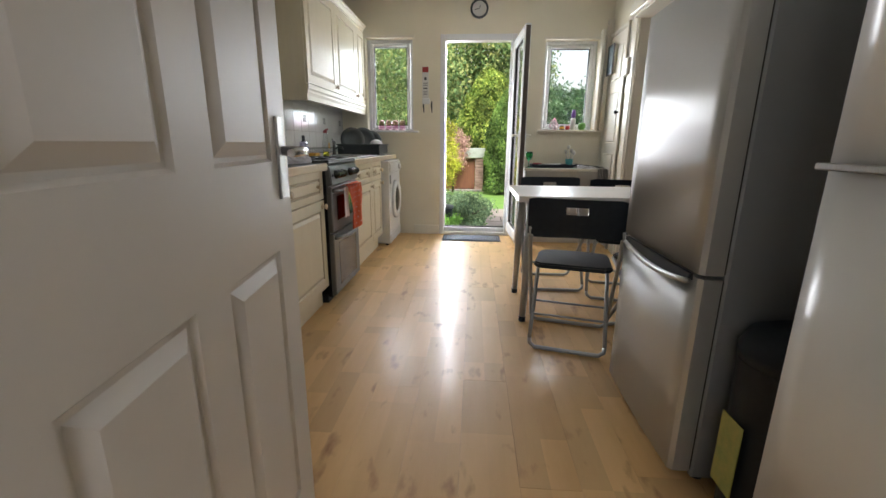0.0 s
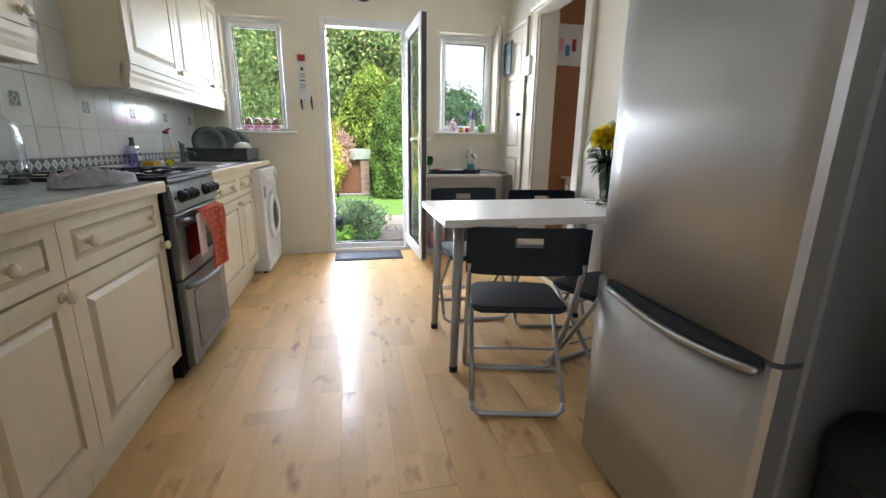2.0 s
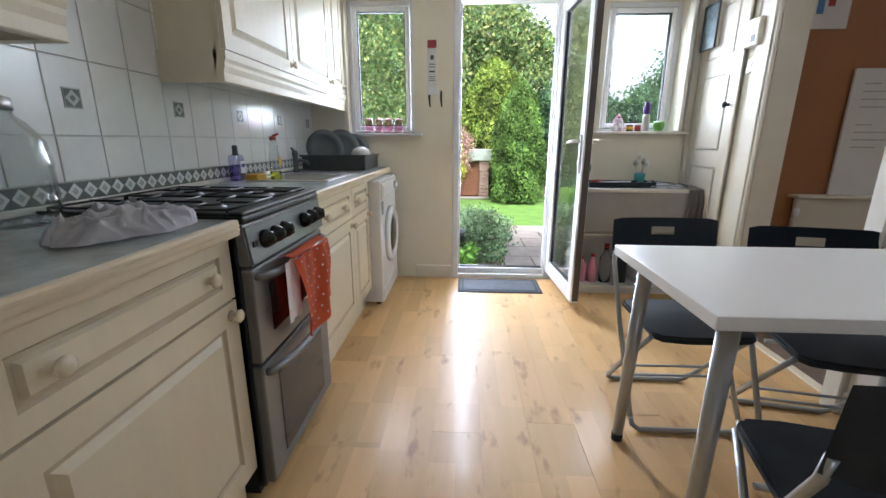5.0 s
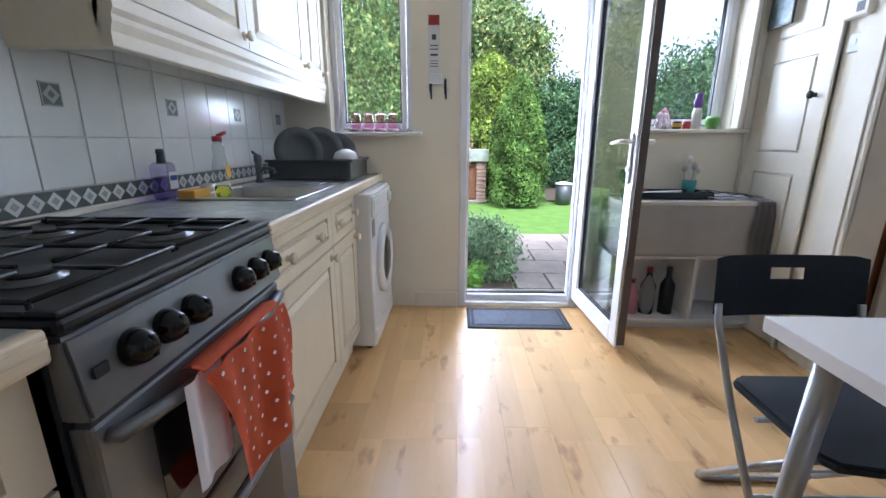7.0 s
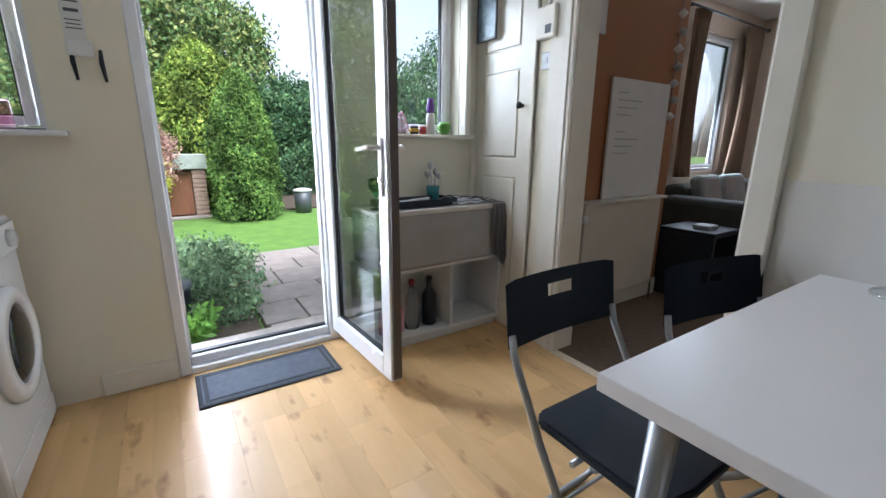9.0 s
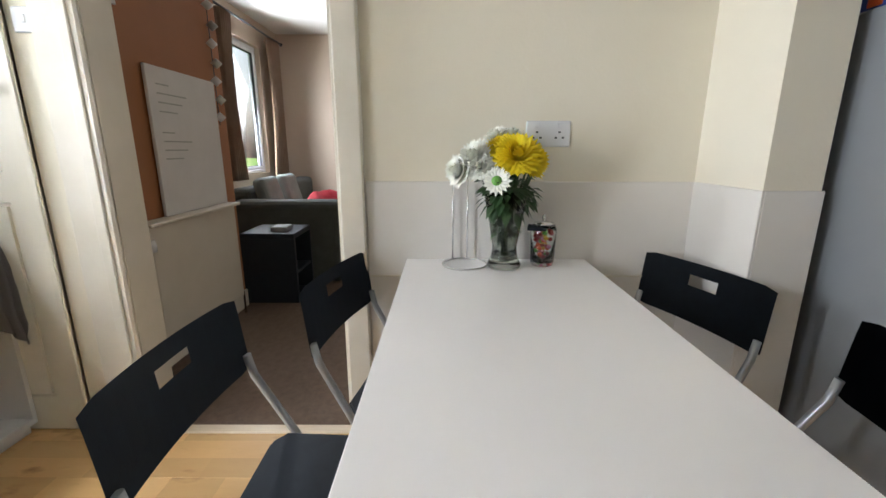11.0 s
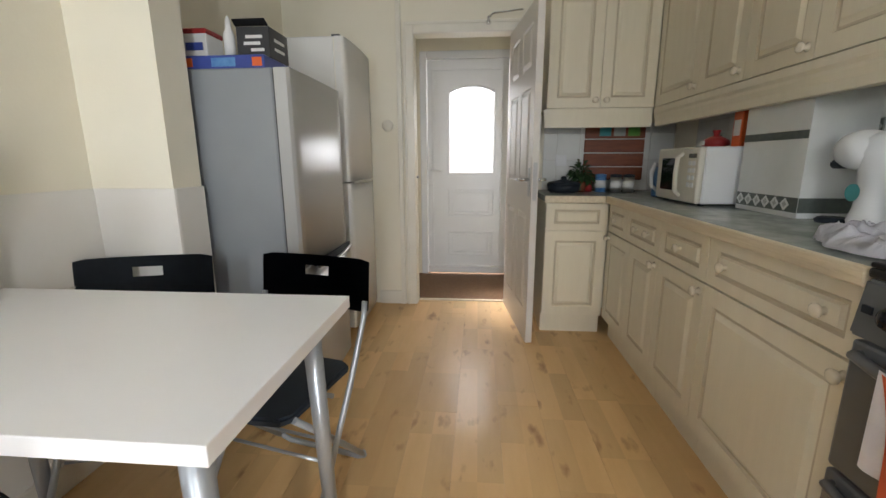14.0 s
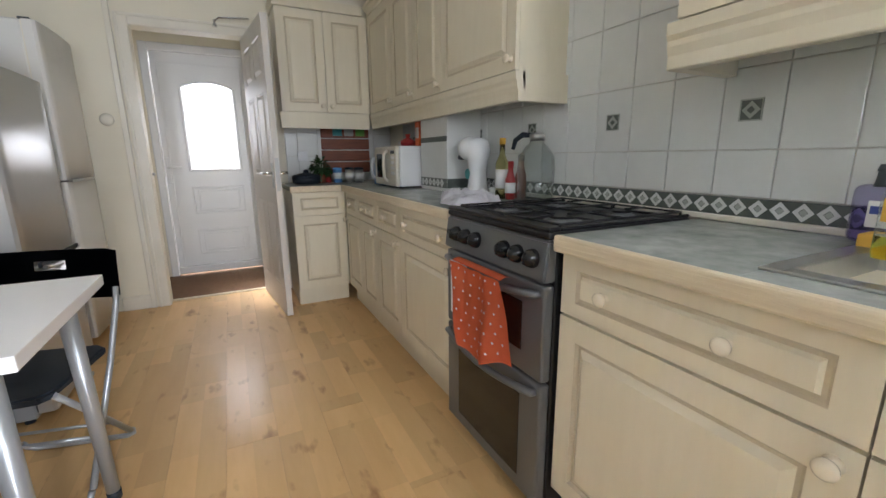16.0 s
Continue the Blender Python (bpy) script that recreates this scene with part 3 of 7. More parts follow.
def glazed_leaf():
    d = thing("door_1", "open white plastic door with one tall clear pane", "door", at=(1.905, 4.69, 0.07), rz=-87.0, local=True, kind="structure")
    w, h, th = 0.715, 2.03, 0.055
    f = 0.085
    bm = bmesh.new()
    for a in ((0, f, 0, h), (w - f, w, 0, h), (f, w - f, 0, f + 0.02), (f, w - f, h - f, h)):
        box(bm, a[0], a[1], 0, th, a[2], a[3], bevel=0.006)
    part("stiles_and_rails", bm, M_UPVC, d)
    bm = bmesh.new()
    k = 0.008
    for a in ((f, f + k, f + 0.02, h - f), (w - f - k, w - f, f + 0.02, h - f), (f + k, w - f - k, f + 0.02, f + 0.02 + k), (f + k, w - f - k, h - f - k, h - f)):
        box(bm, a[0], a[1], 0.015, th - 0.015, a[2], a[3])
    part("gasket", bm, M_GASKET, d)
    p = part("pane", B(f + k, w - f - k, 0.024, 0.03, f + 0.02 + k, h - f - k), M_PANE, d)
    p.visible_shadow = False
    part("edge_seal", B(w, w + 0.012, 0.008, th - 0.008, 0.02, h - 0.02), mat("brown_edge_strip", (0.10, 0.08, 0.07), rough=0.5), d)
    for s, y0 in ((-1, 0.0), (1, th)):
        bm = bmesh.new()
        ya, yb = sorted((y0, y0 + s * 0.01))
        box(bm, w - 0.062, w - 0.03, ya, yb, 0.86, 1.10, bevel=0.004)
        hp = part("handle_plate", bm, M_UPVC, d)
        bm = bmesh.new()
        tube(bm, [(w - 0.046, y0 + s * 0.008, 1.06), (w - 0.046, y0 + s * 0.045, 1.06), (w - 0.07, y0 + s * 0.052, 1.062), (w - 0.17, y0 + s * 0.052, 1.05)], [0.011, 0.011, 0.011, 0.008])
        part("lever", bm, M_TRIM, hp)
        bm = bmesh.new()
        lathe(bm, [(0.012, 0), (0.012, 0.016)], at=(w - 0.046, y0 + (0 if s > 0 else -0.016), 0.93), n=12, axis="y")
        part("key_barrel", bm, M_STEEL, hp)
    return d


glazed_leaf()

# front door
fd = thing("door_2", "closed white plastic front door with an arched obscured pane", "door", at=(1.55, -0.93, 0), kind="structure")
bm = bmesh.new()
for a in ((1.06, 1.125, 0, 2.14), (1.905, 1.97, 0, 2.14), (1.125, 1.905, 2.07, 2.14)):
    box(bm, a[0], a[1], -0.96, -0.88, a[2], a[3], bevel=0.006)
part("door_frame", bm, M_UPVC, fd)
bm = bmesh.new()
gx0, gx1, gz0, gz1 = 1.265, 1.685, 1.03, 1.82
for a in ((1.13, gx0, 0.07, 2.065), (gx1, 1.90, 0.07, 2.065), (gx0, gx1, 0.07, gz0), (gx0, gx1, gz1, 2.065)):
    box(bm, a[0], a[1], -0.945, -0.90, a[2], a[3])
n = 12
top = [(gx0 + (gx1 - gx0) * k / n, gz1 - 0.05 * (2 * k / n - 1) ** 2) for k in range(n + 1)]
for a, b in zip(top, top[1:]):
    vs = [bm.verts.new(p) for p in ((a[0], -0.90, a[1]), (b[0], -0.90, b[1]), (b[0], -0.90, gz1), (a[0], -0.90, gz1))]
    bm.faces.new(vs)
part("door_slab", bm, M_UPVC, fd)
bm = bmesh.new()
for a in ((gx0 - 0.022, gx0, gz0 - 0.022, gz1 - 0.05), (gx1, gx1 + 0.022, gz0 - 0.022, gz1 - 0.05), (gx0, gx1, gz0 - 0.022, gz0)):
    box(bm, a[0], a[1], -0.90, -0.885, a[2], a[3], bevel=0.005)
tube(bm, [(p[0], -0.893, p[1] + 0.008) for p in top], 0.011, n=6)
for z0, z1 in ((0.60, 0.86), (0.20, 0.44)):
    for d, t in ((0.0, 0.012), (0.045, 0.007)):
        q0, q1, r0, r1 = 1.25 + d, 1.70 - d, z0 + d * 0.7, z1 - d * 0.7
        for a in ((q0, q0 + 0.012, r0, r1), (q1 - 0.012, q1, r0, r1), (q0, q1, r0, r0 + 0.012), (q0, q1, r1 - 0.012, r1)):
            box(bm, a[0], a[1], -0.90, -0.90 + t, a[2], a[3], bevel=0.003)
for a in ((1.18, 1.19, 0.12, 1.98), (1.845, 1.855, 0.12, 1.98), (1.18, 1.855, 1.97, 1.98)):
    box(bm, a[0], a[1], -0.90, -0.894, a[2], a[3], bevel=0.002)
part("mouldings", bm, M_UPVC, fd)
p = part("pane", B(gx0, gx1, -0.925, -0.918, gz0, gz1), M_FROST, fd)
p.visible_shadow = False
part("weather_bar", B(1.13, 1.90, -0.90, -0.86, 0.02, 0.09, bevel=0.008), M_UPVC, fd)
bm = bmesh.new()
box(bm, 1.855, 1.885, -0.90, -0.888, 0.90, 1.14, bevel=0.003)
tube(bm, [(1.87, -0.89, 1.05), (1.87, -0.85, 1.05), (1.76, -0.845, 1.05)], 0.009)
part("door_handle", bm, M_UPVC, fd)


# six-panel kitchen door, open against the units
def hall_door():
    d = thing("door_3", "open cream gloss six panel door with a metal lever", "door", at=(1.150, 0.0, 0.008), rz=97.0, local=True, kind="structure")
    w, h, th = 0.765, 2.01, 0.04
    a0, a1, b0, b1 = 0.10, 0.325, 0.425, 0.665
    fields = [(a0, a1, 0.20, 0.815), (b0, b1, 0.20, 0.815), (a0, a1, 1.0, 1.55), (b0, b1, 1.0, 1.55), (a0, a1, 1.66, 1.90), (b0, b1, 1.66, 1.90)]
    bm = bmesh.new()
    panel_face(bm, w, h, th, fields, both=True, inset=0.05)
    part("slab", bm, M_DOOR, d)
    for s, y0 in ((-1, -th), (1, 0.0)):
        bm = bmesh.new()
        ya, yb = sorted((y0, y0 + s * 0.006))
        box(bm, w - 0.072, w - 0.030, ya, yb, 0.92, 1.09, bevel=0.002)
        hp = part("handle_plate", bm, M_STEEL, d)
        bm = bmesh.new()
        tube(bm, [(w - 0.05, y0 + s * 0.004, 1.02), (w - 0.05, y0 + s * 0.05, 1.02), (w - 0.065, y0 + s * 0.056, 1.02), (w - 0.155, y0 + s * 0.056, 1.018)], [0.01, 0.01, 0.01, 0.008])
        part("lever", bm, M_CHROME, hp)
    bm = bmesh.new()
    box(bm, w, w + 0.002, -th + 0.008, -0.008, 0.90, 1.12)
    part("latch_plate", bm, M_STEEL, d)
    bm = bmesh.new()
    box(bm, w - 0.14, w - 0.10, 0.0, 0.012, 1.60, 1.72, bevel=0.004)
    part("hook", bm, M_STEEL, d)
    return d


hall_door()

# pantry door on the east wall
pd = thing("door_4", "closed white painted panel door with a small dark knob", "door", at=(2.92, 4.42, 0), kind="structure")
bm = bmesh.new()
panel_face(bm, 0.49, 2.1, 0.012, [(0.09, 0.40, 0.15, 0.95), (0.09, 0.40, 1.06, 1.55), (0.09, 0.40, 1.66, 1.98)], inset=0.02)
place(bm, pose(2.92, 4.66, 0.01, 0, 0, -90))
part("slab", bm, M_TRIM, pd)
bm = bmesh.new()
lathe(bm, [(0.012, 0), (0.008, 0.012), (0.018, 0.02), (0.02, 0.032), (0.008, 0.04)], at=(0, 0, 0), n=14, axis="x")
place(bm, Matrix.Translation((2.908, 4.23, 1.36)) @ Matrix.Rotation(math.pi, 4, "Z"))
part("knob", bm, M_IRON, pd)

# ---- kitchen units ----
def knob(bm, m):
    b2 = bmesh.new()
    lathe(b2, [(0.016, 0.0), (0.010, 0.004), (0.008, 0.014), (0.017, 0.020), (0.0185, 0.028), (0.012, 0.033), (0.004, 0.034)], n=16)
    bmesh.ops.transform(b2, matrix=m, verts=b2.verts)
    me = bpy.data.meshes.new("tmp")
    b2.to_mesh(me)
    b2.free()
    bm.from_mesh(me)
    bpy.data.meshes.remove(me)


def front(kind, a0, a1, z0, z1, facing, t):
    """A cabinet front between a0 and a1 along the wall. facing 'x': looks to +x from the plane t; facing 'y': looks to +y."""
    w, h = a1 - a0, z1 - z0
    bm = bmesh.new()
    m = 0.052 if kind == "drawer" else 0.062
    if w < 0.3:
        m = min(m, w * 0.24)
    panel_face(bm, w, h, 0.019, [(m, w - m, m * (0.75 if kind == "drawer" else 1), h - m * (0.75 if kind == "drawer" else 1))], mi=0, gm=1, inset=0.042 if kind != "drawer" else 0.026)
    mm = Matrix.Translation((t, a0, z0)) @ Matrix.Rotation(radians(90), 4, "Z") if facing == "x" else Matrix.Translation((a1, t, z0)) @ Matrix.Rotation(radians(180), 4, "Z")
    return place(bm, mm)


def knob_at(a, z, facing, t):
    bm = bmesh.new()
    m = Matrix.Translation((t, a, z)) @ Matrix.Rotation(radians(90), 4, "Y") if facing == "x" else Matrix.Translation((a, t, z)) @ Matrix.Rotation(radians(-90), 4, "X")
    knob(bm, m)
    return bm


def base_unit(y0, y1, doors, drawers, label, facing="x"):
    """A base cabinet against the wall: carcass, plinth, drawer fronts over doors. doors: (a0, a1, knob side)."""
    if facing == "x":
        u = thing("base_cabinet", label, "kitchen cabinet", at=(0.3, (y0 + y1) / 2, 0), group="base cabinets")
        carc, pl = (0.01, 0.565, y0 + 0.001, y1 - 0.001, 0.13, 0.880), (0.01, 0.535, y0 + 0.001, y1 - 0.001, 0.0, 0.13)
    else:
        u = thing("base_cabinet", label, "kitchen cabinet", at=((y0 + y1) / 2, 0.3, 0), group="base cabinets")
        carc, pl = (y0 + 0.001, y1 - 0.001, 0.06, 0.565, 0.13, 0.880), (y0 + 0.001, y1 - 0.001, 0.06, 0.535, 0.0, 0.13)
    part("carcass", B(*carc), M_CREAM, u)
    part("plinth", B(*pl), M_CREAM, u)
    for a0, a1, k in doors:
        d = part("door", front("door", a0 + 0.002, a1 - 0.002, 0.135, 0.698, facing, 0.566), [M_CREAM, M_GROOVE], u)
        if k:
            a = a0 + 0.035 if k < 0 else a1 - 0.035
            part("knob", knob_at(a, 0.662, facing, 0.585), M_KNOB, d)
    for a0, a1, ks in drawers:
        d = part("drawer_front", front("drawer", a0 + 0.002, a1 - 0.002, 0.706, 0.874, facing, 0.566), [M_CREAM, M_GROOVE], u)
        for q in ks:
            part("knob", knob_at(a0 + (a1 - a0) * q, 0.790, facing, 0.585), M_KNOB, d)
    return u


CB = "cream panelled base cabinet"
base_unit(0.588, 1.34, [(0.588, 0.985, -1), (0.985, 1.34, 1)], [(0.588, 0.91, (0.48,)), (0.91, 1.34, (0.38, 0.72))], CB + ", two doors under two drawers")
base_unit(1.34, 1.742, [(1.34, 1.742, 1)], [(1.34, 1.742, (0.5,))], CB + ", one narrow door and a small drawer")
base_unit(1.742, 2.375, [(1.742, 2.375, 1)], [(1.742, 2.375, (0.18, 0.82))], CB + ", one wide door beside the cooker")
base_unit(2.985, 3.628, [(2.985, 3.628, 1)], [(2.985, 3.628, (0.24, 0.68))], CB + ", on the sink side of the cooker")
base_unit(3.628, 4.03, [(3.628, 4.03, 1)], [(3.628, 4.03, (0.16, 0.86))], CB + ", beside the washing machine")
base_unit(0.588, 0.975, [(0.588, 0.975, 0)], [(0.588, 0.975, ())], CB + ", a narrow return unit", facing="y")

wt = thing("worktop", "grey marbled laminate worktop with a beech edge", "worktop", at=(0.3, 1.3, 0.872))
ZT = 0.924


def slab(name, x0, x1, y0, y1):
    part(name, B(x0, x1, y0, y1, 0.884, ZT, bevel=0.003), M_TOP, wt if name == "top" else wt2)


part("top", B(0.002, 0.600, 0.052, 2.378, 0.884, ZT, bevel=0.002), M_TOP, wt)
part("return_top", B(0.600, 0.985, 0.052, 0.60, 0.8845, ZT - 0.0005, bevel=0.002), M_TOP, wt)


def edge_strip(parent, x0, x1, y0, y1):
    bm = bmesh.new()
    box(bm, x0, x1, y0, y1, 0.880, ZT + 0.001, bevel=0.006, seg=2)
    if x1 - x0 < y1 - y0:
        for z in (0.895, 0.908):
            box(bm, x1 - 0.001, x1 + 0.0015, y0 + 0.004, y1 - 0.004, z, z + 0.005)
    part("edge_strip", bm, M_EDGE, parent, "beech edge strip")


edge_strip(wt, 0.600, 0.620, 0.62, 2.378)
edge_strip(wt, 0.620, 0.99, 0.60, 0.62)
wt2 = thing("worktop", "grey marbled laminate worktop with a beech edge, round the sink", "worktop", at=(0.3, 3.8, 0.872))
part("top", B(0.002, 0.600, 2.982, 3.43, 0.884, ZT, bevel=0.002), M_TOP, wt2)
part("top", B(0.002, 0.09, 3.43, 4.14, 0.884, ZT, bevel=0.001), M_TOP, wt2)
part("top", B(0.52, 0.600, 3.43, 4.14, 0.884, ZT, bevel=0.001), M_TOP, wt2)
part("top", B(0.002, 0.600, 4.14, 4.695, 0.884, ZT, bevel=0.002), M_TOP, wt2)
edge_strip(wt2, 0.600, 0.620, 2.982, 4.695)

# sink
sk = thing("sink", "stainless steel inset sink with a drainer", "sink", at=(0.3, 3.8, 0.75))
bm = bmesh.new()
x0, x1, y0, y1 = 0.085, 0.525, 3.42, 4.15
for a in ((x0, x1, y0, 3.46), (x0, x1, 3.83, y1), (x0, 0.125, 3.46, 3.83), (0.485, x1, 3.46, 3.83)):
    box(bm, *a, ZT, ZT + 0.006, bevel=0.002)
for k in range(9):
    box(bm, 0.15 + k * 0.037, 0.158 + k * 0.037, 3.87, 4.10, ZT + 0.006, ZT + 0.009)
part("rim_and_drainer", bm, M_STEEL, sk)
bm = bmesh.new()
box(bm, 0.125, 0.485, 3.46, 3.83, 0.75, 0.754)
box(bm, 0.123, 0.127, 3.46, 3.83, 0.75, ZT + 0.004)
box(bm, 0.483, 0.487, 3.46, 3.83, 0.75, ZT + 0.004)
box(bm, 0.125, 0.485, 3.458, 3.462, 0.75, ZT + 0.004)
box(bm, 0.125, 0.485, 3.828, 3.832, 0.75, ZT + 0.004)
part("bowl", bm, M_STEEL, sk)
M_TAP = mat("dark_tap_metal", (0.16, 0.165, 0.17), (0.12, 0.125, 0.13), 0.3, metal=0.8)
tp = thing("mixer_tap", "small dark metal mixer tap at the end of the sink", "tap", at=(0.12, 4.02, ZT + 0.006))
bm = bmesh.new()
lathe(bm, [(0.022, 0), (0.020, 0.015), (0.015, 0.02), (0.016, 0.10), (0.019, 0.105), (0.018, 0.13), (0.008, 0.137)], at=(0.12, 4.02, ZT + 0.006), n=16)
part("body", bm, M_TAP, tp)
bm = bmesh.new()
tube(bm, [(0.13, 4.01, 0.985), (0.17, 3.98, 1.005), (0.22, 3.95, 1.0), (0.235, 3.94, 0.985)], 0.009)
part("spout", bm, M_TAP, tp)
bm = bmesh.new()
tube(bm, [(0.12, 4.02, 1.05), (0.118, 4.01, 1.065), (0.12, 3.97, 1.08)], [0.009, 0.008, 0.006])
part("lever", bm, M_TAP, tp)

# washing machine
wm = thing("washing_machine", "white front loading washing machine under the worktop", "washing machine", at=(0.37, 4.34, 0))
wy0, wy1, wx = 4.04, 4.635, 0.665
part("body", B(0.06, wx, wy0, wy1, 0.02, 0.874, bevel=0.012, seg=2), M_WHITE, wm)
part("fascia", B(wx, wx + 0.012, wy0 + 0.01, wy1 - 0.01, 0.745, 0.855, bevel=0.008, seg=2), M_WHITE, wm)
part("kick_panel", B(wx, wx + 0.006, wy0 + 0.01, wy1 - 0.01, 0.03, 0.12, bevel=0.004), M_WHITE, wm)
bm = bmesh.new()
lathe(bm, [(0.205, 0), (0.205, 0.022), (0.19, 0.034), (0.15, 0.034), (0.14, 0.02), (0.14, 0.0)], at=(wx + 0.001, 4.335, 0.46), n=40, axis="x")
pd_ = part("porthole_ring", bm, M_WHITE, wm)
bm = bmesh.new()
lathe(bm, [(0.142, 0.004), (0.142, 0.022), (0.10, 0.036), (0.04, 0.043), (0.005, 0.044)], at=(wx + 0.001, 4.335, 0.46), n=40, axis="x")
part("porthole_glass", bm, M_OGLASS, wm)
bm = bmesh.new()
lathe(bm, [(0.032, 0), (0.03, 0.02), (0.012, 0.026)], at=(wx + 0.012, 4.52, 0.80), n=20, axis="x")
part("programme_dial", bm, M_WHITE, wm)
part("drawer", B(wx + 0.012, wx + 0.018, 4.06, 4.21, 0.765, 0.84, bevel=0.004), M_WHITE, wm)
part("label", B(wx, wx + 0.002, 4.06, 4.13, 0.64, 0.73), M_GREYDK, wm, "dark printed label")
for y in (4.08, 4.6):
    for x in (0.10, 0.62):
        bm = bmesh.new()
        lathe(bm, [(0.018, 0.0), (0.018, 0.022)], at=(x, y, 0), n=10)
        part("foot", bm, M_BLACK, wm)

# ---- wall units ----


def wall_unit(y0, y1, doors, label, facing="x", x1=0.262):
    if facing == "x":
        u = thing("wall_cabinet", label, "wall cabinet", at=(0.14, (y0 + y1) / 2, 1.40), group="wall cabinets")
        part("carcass", B(0.002, x1, y0 + 0.001, y1 - 0.001, 1.47, 2.20), M_CREAM, u)
    else:
        u = thing("wall_cabinet", label, "wall cabinet", at=((y0 + y1) / 2, 0.2, 1.40), group="wall cabinets")
        part("carcass", B(y0 + 0.001, y1 - 0.001, 0.052, x1, 1.47, 2.20), M_CREAM, u)
    for a0, a1, k in doors:
        d = part("door", front("door", a0 + 0.002, a1 - 0.002, 1.475, 2.195, facing, x1 + 0.001), [M_CREAM, M_GROOVE], u)
        if k:
            a = a0 + 0.035 if k < 0 else a1 - 0.035
            part("knob", knob_at(a, 1.52, facing, x1 + 0.02), M_KNOB, d)
    return u


def rail(name, label, segs, zb, zt, out):
    """Moulded strip along cabinets: segs of ((x0, y0), (x1, y1)) boxes with a stepped section."""
    h = zt - zb
    x0, x1, y0, y1 = segs[0]
    t = thing(name, label, "moulding", at=((x0 + x1) / 2, (y0 + y1) / 2, zb))
    for x0, x1, y0, y1 in segs:
        bm = bmesh.new()
        sec = [(x0, zb), (x1 - 0.003, zb), (x1, zb + 0.003), (x1, zb + h * 0.3), (x1 + out * 0.3, zb + h * 0.42), (x1 + out * 0.5, zb + h * 0.5), (x1 + out * 0.5, zb + h * 0.62), (x1 + out, zb + h * 0.74), (x1 + out, zt), (x0, zt)]
        ends = [[bm.verts.new((x, y, z)) for x, z in sec] for y in (y0, y1)]
        for k in range(len(sec)):
            bm.faces.new((ends[0][k - 1], ends[0][k], ends[1][k], ends[1][k - 1]))
        bm.faces.new(ends[0][::-1])
        bm.faces.new(ends[1])
        bmesh.ops.recalc_face_normals(bm, faces=bm.faces)
        part("rail", bm, M_CREAM, t)
    return t


CW = "cream panelled wall cabinet"
wall_unit(0.35, 0.88, [(0.35, 0.88, 1)], CW + " near the corner")
wall_unit(0.88, 1.65, [(0.88, 1.265, 1), (1.265, 1.65, 1)], CW + " with two doors, above the microwave")
wall_unit(1.65, 2.33, [(1.65, 2.33, 1)], CW + " ending at the hob")
wall_unit(3.03, 3.71, [(3.03, 3.71, 1)], CW + " with one wide door, above the sink")
wall_unit(3.71, 4.69, [(3.71, 4.37, 1), (4.37, 4.69, 1)], CW + " with two doors, above the draining rack")
wall_unit(0.285, 0.965, [(0.285, 0.625, 1), (0.625, 0.965, -1)], CW + " on the return wall", facing="y", x1=0.33)
rail("pelmet", "cream moulded light rail under the first run of wall cabinets", [(0.24, 0.275, 0.36, 2.345), (0.002, 0.24, 2.31, 2.345)], 1.352, 1.468, 0.014)
rail("pelmet", "cream moulded light rail under the cabinets by the window", [(0.24, 0.275, 3.01, 4.69), (0.002, 0.24, 3.01, 3.045)], 1.352, 1.468, 0.014)
rail("pelmet", "cream moulded light rail under the return wall cabinet", [(0.29, 0.975, 0.31, 0.345)], 1.352, 1.468, 0.006)
rail("cornice", "cream moulded cornice along the top of the wall cabinets", [(0.002, 0.285, 0.36, 2.33)], 2.202, 2.27, 0.03)
rail("cornice", "cream moulded cornice along the top of the wall cabinets", [(0.002, 0.285, 3.01, 4.69)], 2.202, 2.27, 0.03)
rail("cornice", "cream moulded cornice on the return cabinet", [(0.32, 0.975, 0.052, 0.35)], 2.202, 2.27, 0.01)

# tiled duct under the wall units
bm = bmesh.new()
box(bm, 0.002, 0.235, 1.26, 1.63, ZT + 0.002, 1.468)
single("tiled_duct_box", bm, M_TILE, "white tiled box duct above the worktop", "duct")

# ---- cooker ----
ck = thing("gas_cooker", "grey freestanding gas cooker with double oven and black hob", "cooker", at=(0.32, 2.68, 0))
cy0, cy1, cx = 2.385, 2.975, 0.595
part("body", B(0.03, cx, cy0, cy1, 0.06, 0.907, bevel=0.004), M_IRON, ck)
part("side_panel", B(cx - 0.02, cx + 0.005, cy0, cy0 + 0.012, 0.05, 0.908), M_BLACK, ck)
bm = bmesh.new()
box(bm, 0.05, cx - 0.03, cy0 + 0.02, cy1 - 0.02, 0.0, 0.06)
part("base", bm, M_BLACK, ck)
part("hob_plate", B(0.035, cx + 0.03, cy0, cy1, 0.907, 0.930, bevel=0.008, seg=2), M_IRON, ck, "black enamelled hob plate")
bm = bmesh.new()
vs = [(cx, cy0, 0.785), (cx + 0.045, cy0, 0.788), (cx + 0.03, cy0, 0.905), (cx, cy0, 0.905)]
a = [bm.verts.new(v) for v in vs]
b = [bm.verts.new((v[0], cy1, v[2])) for v in vs]
for k in range(4):
    bm.faces.new((a[k], b[k], b[(k + 1) % 4], a[(k + 1) % 4]))
bm.faces.new(a)
bm.faces.new(b[::-1])
bmesh.ops.recalc_face_normals(bm, faces=bm.faces)
bmesh.ops.bevel(bm, geom=list(bm.edges), offset=0.006, segments=2, affect="EDGES")
part("control_panel", bm, M_OVEN, ck)
